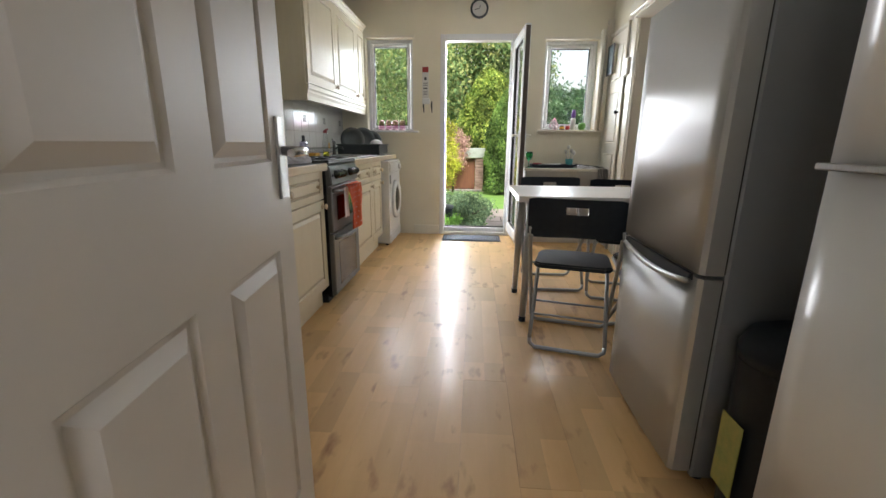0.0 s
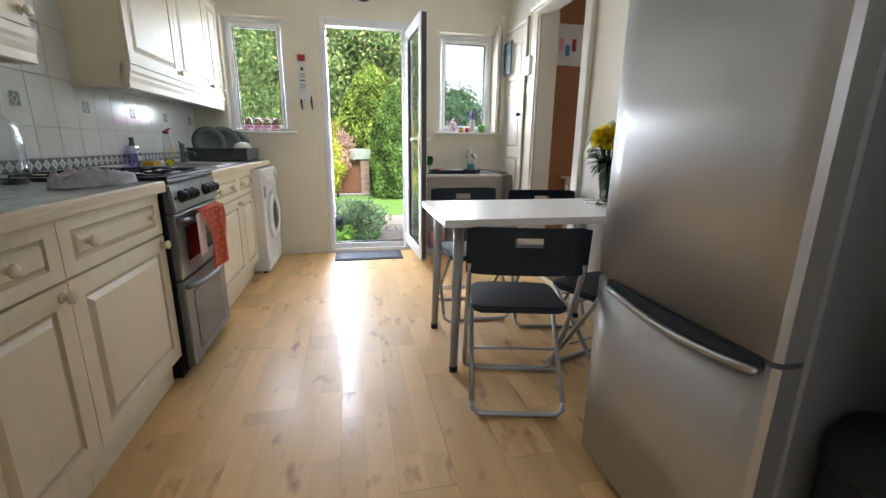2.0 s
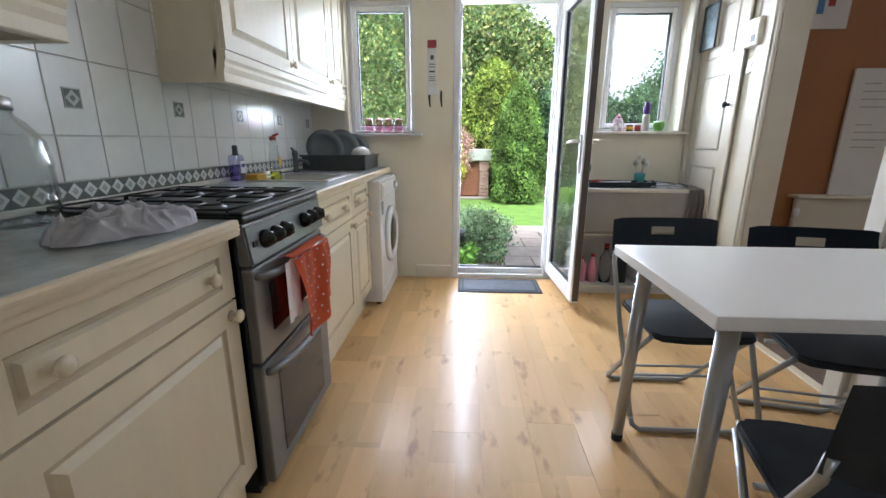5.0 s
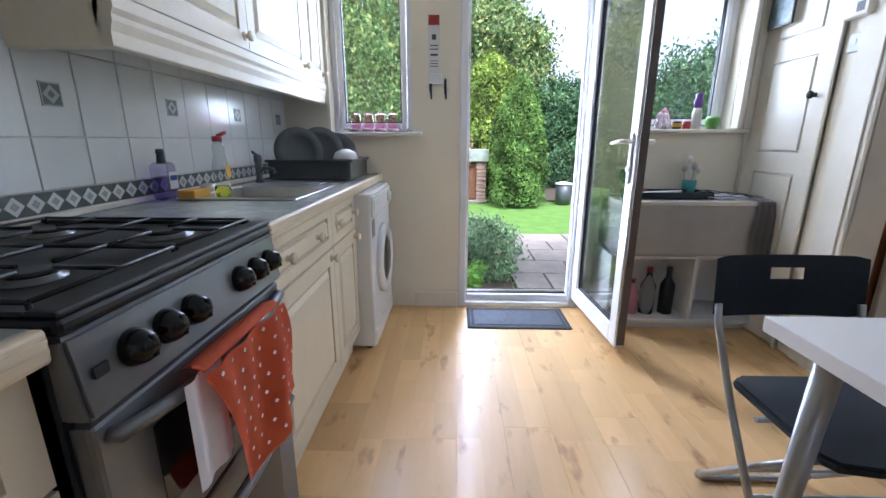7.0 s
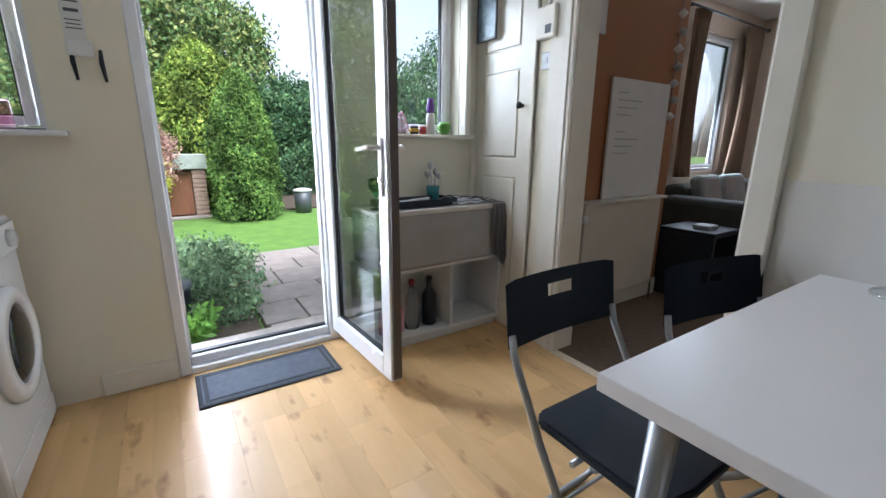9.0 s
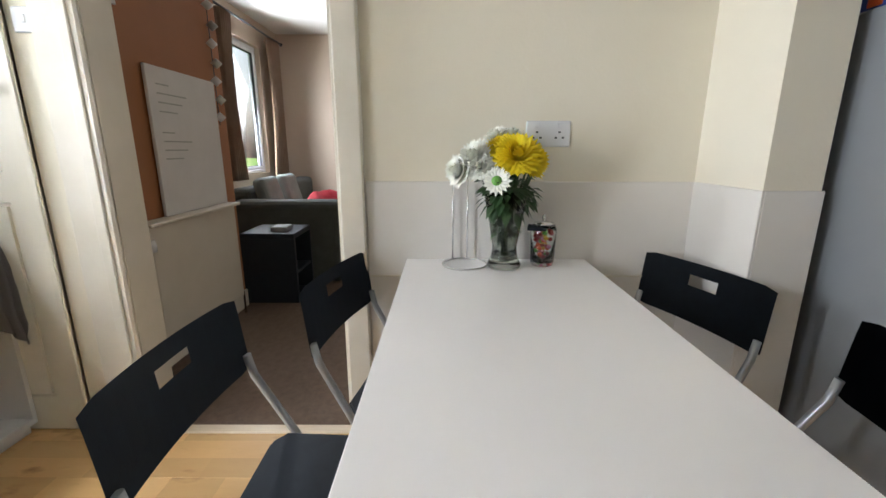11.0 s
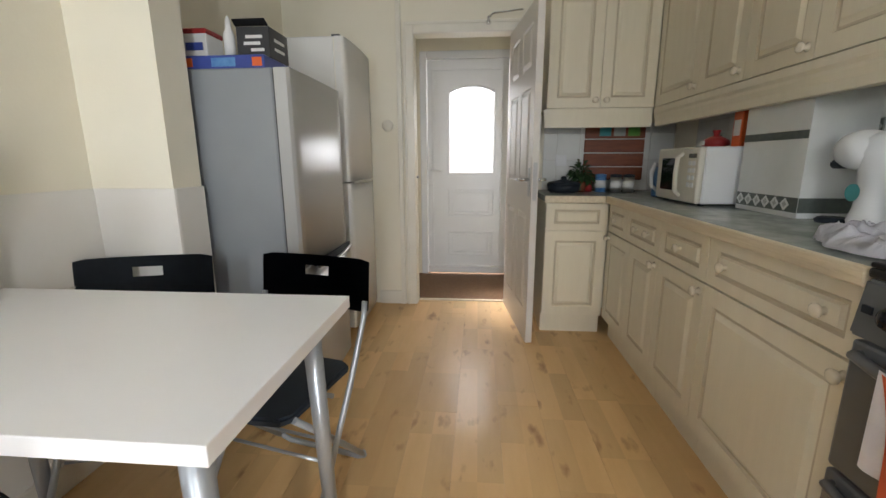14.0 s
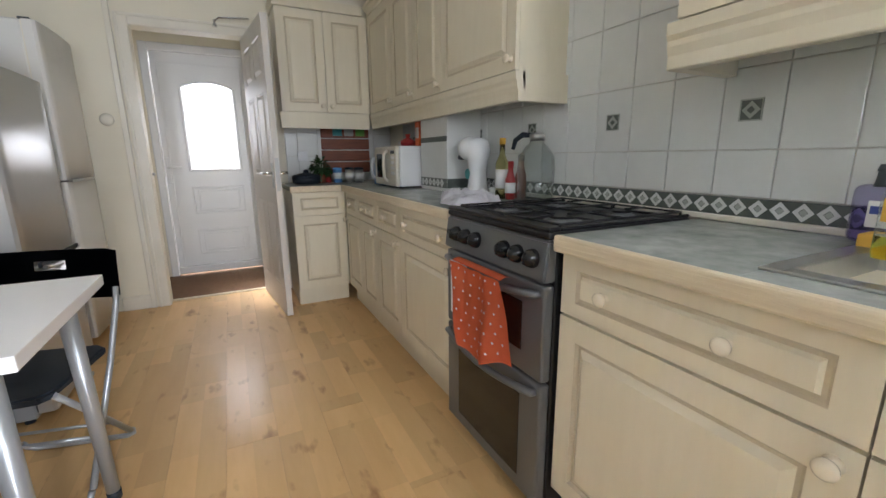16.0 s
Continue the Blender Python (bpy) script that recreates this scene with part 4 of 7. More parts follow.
for q in (0.093, 0.162, 0.230, 0.396, 0.463, 0.533):
    bm = bmesh.new()
    lathe(bm, [(0.028, 0), (0.028, 0.006), (0.025, 0.018), (0.019, 0.029), (0.010, 0.035), (0.003, 0.037)], n=22)
    box(bm, -0.017, 0.017, -0.004, 0.004, 0.016, 0.036, bevel=0.002)
    place(bm, Matrix.Translation((cx + 0.036, cy0 + q, 0.848)) @ Matrix.Rotation(radians(84), 4, "Y"))
    part("control_knob", bm, M_KNOBBL, ck)
bm = bmesh.new()
box(bm, 0, 0.004, 0, 0.022, 0, 0.016)
place(bm, Matrix.Translation((cx + 0.040, cy0 + 0.02, 0.84)))
part("ignition_button", bm, M_BLACK, ck)
for z0, z1, nm in ((0.482, 0.778, "grill_door"), (0.06, 0.474, "oven_door")):
    fr = part(nm, B(cx, cx + 0.035, cy0 + 0.004, cy1 - 0.004, z0, z1, bevel=0.008, seg=2), M_OVEN, ck)
    part("window", B(cx + 0.035, cx + 0.0375, cy0 + 0.10, cy1 - 0.10, z0 + 0.07 if nm == "grill_door" else z0 + 0.05, z1 - 0.07, bevel=0.0008), M_OGLASS, fr)
    bm = bmesh.new()
    n = 10
    pts = [(cx + 0.048 + 0.02 * math.sin(math.pi * k / n), cy0 + 0.03 + (cy1 - cy0 - 0.06) * k / n, z1 - 0.028 - 0.018 * math.sin(math.pi * k / n)) for k in range(n + 1)]
    tube(bm, [(cx + 0.03, pts[0][1], pts[0][2])] + pts + [(cx + 0.03, pts[-1][1], pts[-1][2])], 0.012, n=10)
    part("door_handle", bm, M_OVEN, fr)
bm = bmesh.new()
box(bm, cx - 0.012, cx + 0.030, cy0 + 0.002, cy1 - 0.002, 0.929, 0.941, bevel=0.005, seg=2)
box(bm, 0.035, cx - 0.012, cy0 + 0.002, cy0 + 0.014, 0.929, 0.938, bevel=0.004)
box(bm, 0.035, cx - 0.012, cy1 - 0.014, cy1 - 0.002, 0.929, 0.938, bevel=0.004)
part("hob_rim", bm, M_IRON, ck)
for bx in (0.19, 0.45):
    for by in (2.53, 2.83):
        bm = bmesh.new()
        r = 0.045 if (bx, by) != (0.45, 2.83) else 0.058
        lathe(bm, [(r, 0), (r, 0.004), (r * 0.8, 0.007), (r * 0.8, 0.010)], at=(bx, by, 0.929), n=20)
        bu = part("burner", bm, M_OVEN, ck)
        bm = bmesh.new()
        lathe(bm, [(r * 0.72, 0.0), (r * 0.72, 0.004), (r * 0.5, 0.006)], at=(bx, by, 0.9395), n=20)
        part("burner_cap", bm, M_IRON, bu)
for gy0, gy1 in ((cy0 + 0.02, 2.675), (2.685, cy1 - 0.02)):
    bm = bmesh.new()
    z = 0.945
    r = 0.0038
    for p, q in (((0.06, gy0), (0.575, gy0)), ((0.06, gy1), (0.575, gy1)), ((0.06, gy0), (0.06, gy1)), ((0.575, gy0), (0.575, gy1)), ((0.33, gy0), (0.33, gy1))):
        tube(bm, [(*p, z), (*q, z)], r, n=6)
    my = (gy0 + gy1) / 2
    for bx in (0.19, 0.45):
        for p, q in (((bx - 0.13, my), (bx - 0.03, my)), ((bx + 0.03, my), (bx + 0.13, my)), ((bx, gy0), (bx, my - 0.03)), ((bx, my + 0.03), (bx, gy1))):
            tube(bm, [(*p, z + 0.002), (*q, z + 0.002)], r, n=6)
    for p in ((0.06, gy0), (0.575, gy0), (0.06, gy1), (0.575, gy1)):
        tube(bm, [(*p, 0.929), (*p, z)], r, n=6)
    part("pan_support", bm, M_IRON, ck)


# ---- fridges ----
def fridge(name, label, x0, x1, y0, y1, h, split, m_front, m_side, bulge):
    f = thing(name, label, "fridge freezer", at=((x0 + x1) / 2, (y0 + y1) / 2, 0))
    part("cabinet", B(x0 + 0.075, x1, y0, y1, 0.03, h, bevel=0.006), m_side, f)
    for y in (y0 + 0.05, y1 - 0.05):
        for x in (x0 + 0.12, x1 - 0.06):
            bm = bmesh.new()
            lathe(bm, [(0.02, 0), (0.02, 0.032)], at=(x, y, 0), n=10)
            part("foot", bm, M_BLACK, f)
    for nm, z0, z1 in (("freezer_door", 0.055, split - 0.006), ("fridge_door", split + 0.006, h)):
        bm = bmesh.new()
        n = 10
        prof = [(x0 + 0.068, y0 + 0.001), (x0 + 0.068, y1 - 0.001), (x0 + 0.012 + bulge, y1 - 0.001)]
        prof += [(x0 + bulge * (2 * k / n - 1) ** 2, y1 - 0.012 - (y1 - y0 - 0.024) * k / n) for k in range(n + 1)]
        prof += [(x0 + 0.012 + bulge, y0 + 0.001)]
        lo = [bm.verts.new((*p, z0)) for p in prof]
        hi = [bm.verts.new((*p, z1)) for p in prof]
        for k in range(len(prof)):
            q = bm.faces.new((lo[k], lo[(k + 1) % len(prof)], hi[(k + 1) % len(prof)], hi[k]))
            q.smooth = 3 <= k < len(prof) - 2
        bm.faces.new(lo[::-1])
        bm.faces.new(hi)
        bmesh.ops.recalc_face_normals(bm, faces=bm.faces)
        d = part(nm, bm, m_front, f)
        part("door_seal", B(x0 + 0.067, x0 + 0.076, y0 + 0.006, y1 - 0.006, z0 + 0.004, z1 - 0.004), M_GASKET if m_side is M_FRSIDE else M_TRIM, d)
    return f


sf = fridge("fridge_freezer", "silver fridge freezer with a curved dark grip between its doors", 2.145, 2.735, 0.985, 1.59, 1.50, 0.69, M_SILVER, M_FRSIDE, 0.006)
bm = bmesh.new()
n = 14
for k in range(n):
    def edge(u):
        y = 1.00 + 0.50 * u
        return y, 0.682 - 0.016 * math.sin(math.pi * min(1, u * 1.1)) - 0.004
    (ya, za), (yb, zb) = edge(k / n), edge((k + 1) / n)
    q = [bm.verts.new(p) for p in ((2.139, ya, za), (2.139, yb, zb), (2.139, yb, 0.697), (2.139, ya, 0.697))]
    bm.faces.new(q)
bmesh.ops.remove_doubles(bm, verts=bm.verts, dist=0.0004)
r = bmesh.ops.extrude_face_region(bm, geom=list(bm.faces))
bmesh.ops.translate(bm, verts=[v for v in r["geom"] if isinstance(v, bmesh.types.BMVert)], vec=(-0.012, 0, 0))
bmesh.ops.recalc_face_normals(bm, faces=bm.faces)
part("grip", bm, M_BLACK, sf, "dark curved grip")
bm = bmesh.new()
tube(bm, [(2.133, 1.005, 0.678)] + [(2.121, 1.005 + 0.48 * k / 10, 0.676 - 0.024 * math.sin(math.pi * k / 10)) for k in range(11)], 0.009, n=8)
part("grip_lip", bm, M_STEEL, sf)
wf = fridge("fridge_freezer", "tall white fridge freezer beside the hall doorway", 2.185, 2.755, 0.12, 0.715, 1.85, 1.01, M_FRWHITE, M_FRWHITE, 0.014)
bm = bmesh.new()
box(bm, 2.172, 2.19, 0.26, 0.705, 1.003, 1.017, bevel=0.003)
part("grip", bm, M_STEEL, wf)
part("top_hinge", B(2.22, 2.27, 0.66, 0.705, 1.85, 1.862, bevel=0.003), M_GREYDK, wf)

bn = thing("pedal_bin", "black plastic bin with a domed lid between the fridges", "bin", at=(2.42, 0.855, 0))
bm = bmesh.new()
lathe(bm, [(0.115, 0.0), (0.12, 0.01), (0.135, 0.50), (0.137, 0.51)], at=(2.36, 0.855, 0), n=28)
part("body", bm, M_BLACK, bn)
bm = bmesh.new()
lathe(bm, [(0.139, 0.51), (0.139, 0.535), (0.12, 0.575), (0.07, 0.60), (0.01, 0.61)], at=(2.36, 0.855, 0), n=28)
part("lid", bm, M_BLACK, bn)
bm = bmesh.new()
box(bm, 2.222, 2.225, 0.81, 0.90, 0.12, 0.34, bevel=0.001)
part("sticker", bm, mat("yellow_green_sticker", (0.45, 0.42, 0.12), (0.28, 0.34, 0.10), 0.5, scale=30), bn, "yellow and green sticker")

# ---- table ----
tb = thing("dining_table", "white rectangular table with grey round metal legs", "table", at=(2.30, 2.49, 0))
tx0, tx1, ty0, ty1 = 1.768, 2.836, 2.166, 2.804
part("tabletop", B(tx0, tx1, ty0, ty1, 0.734, 0.768, bevel=0.0015), M_TABLE, tb)
for lx in (tx0 + 0.085, tx1 - 0.085):
    for ly in (ty0 + 0.085, ty1 - 0.085):
        bm = bmesh.new()
        sx, sy = (-1 if lx < 2.3 else 1), (-1 if ly < 2.48 else 1)
        tube(bm, [(lx, ly, 0.732), (lx + sx * 0.02, ly + sy * 0.02, 0.012)], [0.026, 0.019], n=16)
        lathe(bm, [(0.045, 0.0), (0.045, 0.004)], at=(lx, ly, 0.728), n=16)
        lg = part("leg", bm, M_LEG, tb)
        bm = bmesh.new()
        lathe(bm, [(0.021, 0), (0.021, 0.03)], at=(lx + sx * 0.02, ly + sy * 0.02, 0), n=16)
        part("foot_cap", bm, M_BLACK, lg)


# ---- folding chairs ----
def folding_chair():
    """Facing -y: the backrest stands at +y."""
    c = thing("folding_chair", "", "chair", local=True, group="folding chairs round the table")
    for s in (-1, 1):
        x = s * 0.215
        bm = bmesh.new()
        tube(bm, [(x, 0.213, 0.655), (x, 0.20, 0.60), (x, 0.09, 0.40), (x * 0.99, -0.135, 0.05)], 0.0105, n=10)
        part("back_post", bm, M_LEG, c)
        bm = bmesh.new()
        x2 = s * 0.188
        tube(bm, [(x2, -0.17, 0.425), (x2, 0.03, 0.22), (x2, 0.19, 0.05)], 0.0105, n=10)
        part("rear_leg", bm, M_LEG, c)
    for y, w in ((-0.14, 0.213), (0.198, 0.188)):
        bm = bmesh.new()
        sgn = -1 if y < 0 else 1
        tube(bm, [(-w, y, 0.05), (-w + 0.004, y + sgn * 0.012, 0.028), (-w + 0.03, y + sgn * 0.02, 0.012), (w - 0.03, y + sgn * 0.02, 0.012), (w - 0.004, y + sgn * 0.012, 0.028), (w, y, 0.05)], 0.0105, n=10)
        part("floor_bar", bm, M_LEG, c)
    bm = bmesh.new()
    tube(bm, [(-0.2, -0.03, 0.18), (0.2, -0.03, 0.18)], 0.006, n=8)
    part("stretcher", bm, M_LEG, c)
    bm = bmesh.new()
    tube(bm, [(-0.19, 0.10, 0.15), (0.19, 0.10, 0.15)], 0.006, n=8)
    part("stretcher", bm, M_LEG, c)
    # backrest: curved board with a hand slot
    bm = bmesh.new()
    nx = 12
    W, Z0, Z1 = 0.228, 0.612, 0.80
    sx, s0, s1 = 0.05, 0.725, 0.76

    def yb(x, z):
        return 0.21 + 0.035 * (1 - (x / W) ** 2) * 0.6 + (z - 0.6) * 0.12
    xs = sorted({*[-W + 2 * W * k / nx for k in range(nx + 1)], -sx, sx})
    zs = [Z0, 0.66, s0, s1, Z1]
    g = {(x, z): bm.verts.new((x, yb(x, z), z - (0.008 if abs(x) > W * 0.93 and z in (Z0, Z1) else 0) * (1 if z == Z1 else -1))) for x in xs for z in zs}
    for i in range(len(xs) - 1):
        for j in range(len(zs) - 1):
            if -sx <= xs[i] < sx - 1e-6 and zs[j] == s0:
                continue
            bm.faces.new((g[xs[i], zs[j]], g[xs[i + 1], zs[j]], g[xs[i + 1], zs[j + 1]], g[xs[i], zs[j + 1]]))
    r = bmesh.ops.solidify(bm, geom=list(bm.faces), thickness=0.016)
    bmesh.ops.recalc_face_normals(bm, faces=bm.faces)
    part("backrest", bm, M_BLACK, c)
    # seat: rounded board with a rolled front
    bm = bmesh.new()
    pts = [(-0.195, 0.12), (-0.19, -0.17), (-0.165, -0.205), (-0.08, -0.22), (0.08, -0.22), (0.165, -0.205), (0.19, -0.17), (0.195, 0.12), (0.16, 0.15), (-0.16, 0.15)]
    lo = [bm.verts.new((x, y, 0.418 + (0.006 if y > -0.1 else -0.004))) for x, y in pts]
    f = bm.faces.new(lo[::-1] if False else lo)
    r = bmesh.ops.extrude_face_region(bm, geom=[f])
    bmesh.ops.translate(bm, verts=[v for v in r["geom"] if isinstance(v, bmesh.types.BMVert)], vec=(0, 0, 0.028))
    bmesh.ops.recalc_face_normals(bm, faces=bm.faces)
    bmesh.ops.bevel(bm, geom=[e for e in bm.edges], offset=0.008, segments=2, affect="EDGES")
    part("seat", bm, M_BLACK, c)
    bm = bmesh.new()
    tube(bm, [(-0.205, 0.0, 0.405), (0.205, 0.0, 0.405)], 0.008, n=8)
    part("seat_bar", bm, M_LEG, c)
    return c


chair = folding_chair()
CL = "black folding chair with grey tube frame, "
spots = [((2.062, 2.045, 0), 166.5, CL + "on the hall side"), ((2.556, 2.098, 0), 197, CL + "askew by the wall"),
         ((2.118, 2.947, 0), 0.5, CL + "on the garden side"), ((2.562, 2.765, 0), -11, CL + "by the lounge doorway")]
chair.matrix_basis = pose(*spots[0][0], 0, 0, spots[0][1])
tagged(chair, spots[0][2])
for at, rz, lb in spots[1:]:
    tagged(copy_thing(chair, pose(*at, 0, 0, rz)), lb)

# ---- smaller things ----
def lathe_thing(name, label, category, at, profile, material, n=20, extra=()):
    t = thing(name, label, category, at=at)
    bm = bmesh.new()
    lathe(bm, profile, at=at, n=n)
    part("body", bm, material, t)
    for nm, prof, m in extra:
        bm = bmesh.new()
        lathe(bm, prof, at=at, n=n)
        part(nm, bm, m, t)
    return t


def cloth(bm, nu, nv, f):
    g = [[bm.verts.new(f(i / nu, j / nv)) for j in range(nv + 1)] for i in range(nu + 1)]
    for i in range(nu):
        for j in range(nv):
            q = bm.faces.new((g[i][j], g[i + 1][j], g[i + 1][j + 1], g[i][j + 1]))
            q.smooth = True
    return g


M_TERRY = mat("white_terry_cloth", (0.88, 0.87, 0.90), (0.82, 0.80, 0.85), 0.95, scale=20, bump=0.6, bscale=400)
M_ORANGECL = mat("orange_cloth", (0.88, 0.20, 0.08), (0.78, 0.15, 0.06), 0.9, scale=12, bump=0.4, bscale=300)
M_GREYCL = mat("grey_cloth", (0.33, 0.31, 0.30), (0.27, 0.255, 0.25), 0.9, scale=6, bump=0.3, bscale=300)
M_RED = mat("red_plastic", (0.36, 0.03, 0.03), (0.30, 0.02, 0.02), 0.35)
M_ORPK = mat("orange_packet", (0.75, 0.13, 0.03), (0.62, 0.10, 0.02), 0.35)
M_BLUE = mat("blue_card", (0.04, 0.07, 0.30), (0.03, 0.05, 0.22), 0.4)
M_LBLUE = mat("blue_tin", (0.06, 0.18, 0.42), (0.12, 0.28, 0.5), 0.35, scale=30)
M_PURPLE = mat("purple_plastic", (0.16, 0.06, 0.34), (0.12, 0.04, 0.26), 0.3)
M_GREEN = mat("green_plastic", (0.14, 0.38, 0.06), (0.10, 0.28, 0.04), 0.4)
M_YELLOW = mat("yellow_sponge", (0.72, 0.42, 0.07), (0.60, 0.33, 0.05), 0.9, bump=0.5, bscale=200)
M_LILACPL2 = pane_mat("pale_lilac_plastic", (0.80, 0.78, 0.92))
M_PINK2L = mat("pale_pink_plastic", (0.85, 0.62, 0.70), (0.80, 0.56, 0.65), 0.2)
M_PINK2 = mat("pink_plastic", (0.75, 0.35, 0.48), (0.68, 0.28, 0.42), 0.2)
M_TEAL = mat("teal_plastic", (0.06, 0.32, 0.32), (0.04, 0.24, 0.25), 0.3)
M_PAPER = mat("printed_paper", (0.72, 0.71, 0.69), (0.66, 0.65, 0.63), 0.7, scale=5)
M_LILAC = mat("lilac_liquid", (0.50, 0.42, 0.78), (0.45, 0.38, 0.74), 0.12)
M_LIME = glass_mat("yellow_green_liquid", (0.75, 0.80, 0.10), 0.05)
M_OIL = glass_mat("olive_oil", (0.78, 0.72, 0.32), 0.02)
M_GGREEN = glass_mat("green_glass", (0.10, 0.55, 0.28), 0.02)
M_SMOKE = glass_mat("smoked_glass", (0.55, 0.58, 0.52), 0.03)
M_CHROMED = M_CHROME
M_DARKWOOD = mat("dark_red_wood", (0.24, 0.07, 0.03), (0.16, 0.045, 0.02), 0.5, scale=6, stretch=(1, 1, 8))
M_SOFA = mat("grey_green_fabric", (0.085, 0.095, 0.085), (0.065, 0.072, 0.065), 0.95, scale=10, bump=0.4, bscale=200)
M_CURTAIN = mat("beige_curtain", (0.42, 0.30, 0.21), (0.36, 0.25, 0.17), 0.9, scale=6, bump=0.2)
M_RAD = mat("radiator_cream", (0.66, 0.62, 0.53), (0.62, 0.58, 0.49), 0.4)
M_PETALW = mat("white_petal", (0.90, 0.90, 0.84), (0.84, 0.85, 0.74), 0.6, scale=30)
M_PETALY = mat("yellow_petal", (0.92, 0.78, 0.02), (0.86, 0.66, 0.02), 0.6, scale=30)
M_STEM = mat("flower_leaf", (0.035, 0.085, 0.025), (0.02, 0.05, 0.015), 0.5, scale=20)

# door mat
dm = thing("door_mat", "rectangular grey door mat with a dark border", "door mat", at=(1.50, 4.49, 0.0))
part("border", B(1.18, 1.83, 4.335, 4.655, 0.0005, 0.008, bevel=0.003), M_MATB, dm, "dark ribbed border")
part("mat_surface", B(1.225, 1.785, 4.38, 4.61, 0.008, 0.011, bevel=0.001), M_MAT, dm)
bm = bmesh.new()
for a in ((1.20, 1.81, 4.352, 4.360), (1.20, 1.81, 4.630, 4.638), (1.20, 1.208, 4.360, 4.630), (1.802, 1.81, 4.360, 4.630)):
    box(bm, *a, 0.008, 0.0095)
part("rib", bm, M_MAT, dm)

# sink stand with hanging cloth
sx0, sx1, sy0, sy1, sz = 2.03, 2.905, 4.36, 4.69, 0.80
ss = thing("storage_stand", "low white open shelf stand under the garden window", "shelf unit", at=(2.47, 4.52, 0))
part("base_board", B(sx0, sx1, sy0, sy1, 0.045, 0.07, bevel=0.002), M_PANEL, ss)
part("plinth", B(sx0 + 0.01, sx1 - 0.01, sy0 + 0.03, sy1, 0.0, 0.045), M_PANEL, ss)
part("side_panel", B(sx0, sx0 + 0.018, sy0, sy1, 0.07, 0.455, bevel=0.001), M_PANEL, ss)
part("side_panel", B(sx1 - 0.018, sx1, sy0, sy1, 0.07, 0.455, bevel=0.001), M_PANEL, ss)
part("divider", B(2.53, 2.548, sy0 + 0.01, sy1, 0.07, 0.455, bevel=0.001), M_PANEL, ss)
part("back_panel", B(sx0 + 0.018, sx1 - 0.018, sy1 - 0.01, sy1, 0.07, 0.455), M_PANEL, ss)
part("top_board", B(sx0, sx1, sy0, sy1, 0.455, 0.473, bevel=0.002), M_PANEL, ss)
# body colour darkened for the shade on the sink front
M_CERAMIC = mat("shaded_ceramic", (0.37, 0.355, 0.335), (0.31, 0.295, 0.275), 0.3, scale=4, bump=0.02)
bs = thing("ceramic_sink", "deep square glazed ceramic sink standing on a white shelf stand", "sink", at=(2.47, 4.5, 0.475))
bm = bmesh.new()
box(bm, sx0 + 0.02, sx1 - 0.03, sy0 - 0.025, 4.695, 0.474, sz - 0.006, bevel=0.022, seg=3)
part("body", bm, M_CERAMIC, bs)
bm = bmesh.new()
for a in ((sx0 + 0.012, sx1 - 0.022, sy0 - 0.033, sy0 + 0.012), (sx0 + 0.012, sx1 - 0.022, 4.66, 4.695), (sx0 + 0.012, sx0 + 0.05, sy0 + 0.012, 4.66), (sx1 - 0.06, sx1 - 0.022, sy0 + 0.012, 4.66)):
    box(bm, *a, sz - 0.022, sz + 0.004, bevel=0.006, seg=2)
# same ceramic in a lighter colour, for the light on the rim
part("rim", bm, mat("lit_rim_ceramic", (0.62, 0.58, 0.52), (0.55, 0.51, 0.45), 0.3, scale=7), bs, "rolled rim, coloured paler where lit")
# narrow black strip along the lower front edge of the sink
bm = bmesh.new()
box(bm, sx0 + 0.06, 2.52, sy0 - 0.01, sy0 + 0.05, 0.4735, 0.482)
part("dark_strip", bm, M_BLACK, bs)
ct = thing("hanging_towel", "grey towel hanging in folds over the corner of the ceramic sink", "towel", at=(2.86, 4.33, 0.35))
bm = bmesh.new()
cloth(bm, 26, 20, lambda u, v: (sx1 - 0.115 + 0.10 * u * (1 + 0.3 * v) + 0.008 * math.sin(v * 7), sy0 - 0.040 - 0.014 * math.sin(u * 19 + v) * min(1, v * 3) - 0.012 * v, sz + 0.006 - 0.44 * v * (1 - 0.35 * (1 - u))))
bmesh.ops.solidify(bm, geom=list(bm.faces), thickness=0.004)
part("hanging_fold", bm, M_GREYCL, ct)
bm = bmesh.new()
cloth(bm, 16, 10, lambda u, v: (sx1 - 0.115 + 0.10 * u, sy0 - 0.040 + 0.13 * v, sz + 0.008 + 0.004 * abs(math.sin(u * 12))))
bmesh.ops.solidify(bm, geom=list(bm.faces), thickness=0.004)
part("top_fold", bm, M_GREYCL, ct)
tr = thing("tray", "black shallow tray with tools on the stand", "tray", at=(2.37, 4.50, sz + 0.006))
bm = bmesh.new()
box(bm, 2.13, 2.60, 4.41, 4.60, sz + 0.006, sz + 0.012)
for a in ((2.13, 2.60, 4.41, 4.418), (2.13, 2.60, 4.592, 4.60), (2.13, 2.138, 4.418, 4.592), (2.592, 2.60, 4.418, 4.592)):
    box(bm, *a, sz + 0.012, sz + 0.042, bevel=0.002)
part("tray_body", bm, M_BLACK, tr)
bm = bmesh.new()
tube(bm, [(2.20, 4.45, sz + 0.03), (2.44, 4.47, sz + 0.043)], [0.012, 0.008])
part("knife_handle", bm, M_TERRY, tr)
bm = bmesh.new()
tube(bm, [(2.15, 4.44, sz + 0.045), (2.24, 4.50, sz + 0.045)], 0.012)
part("red_tool", bm, M_RED, tr)
fc = thing("folded_cloth", "folded pale striped tea towel on the stand", "tea towel", at=(2.70, 4.47, sz + 0.006))
bm = bmesh.new()
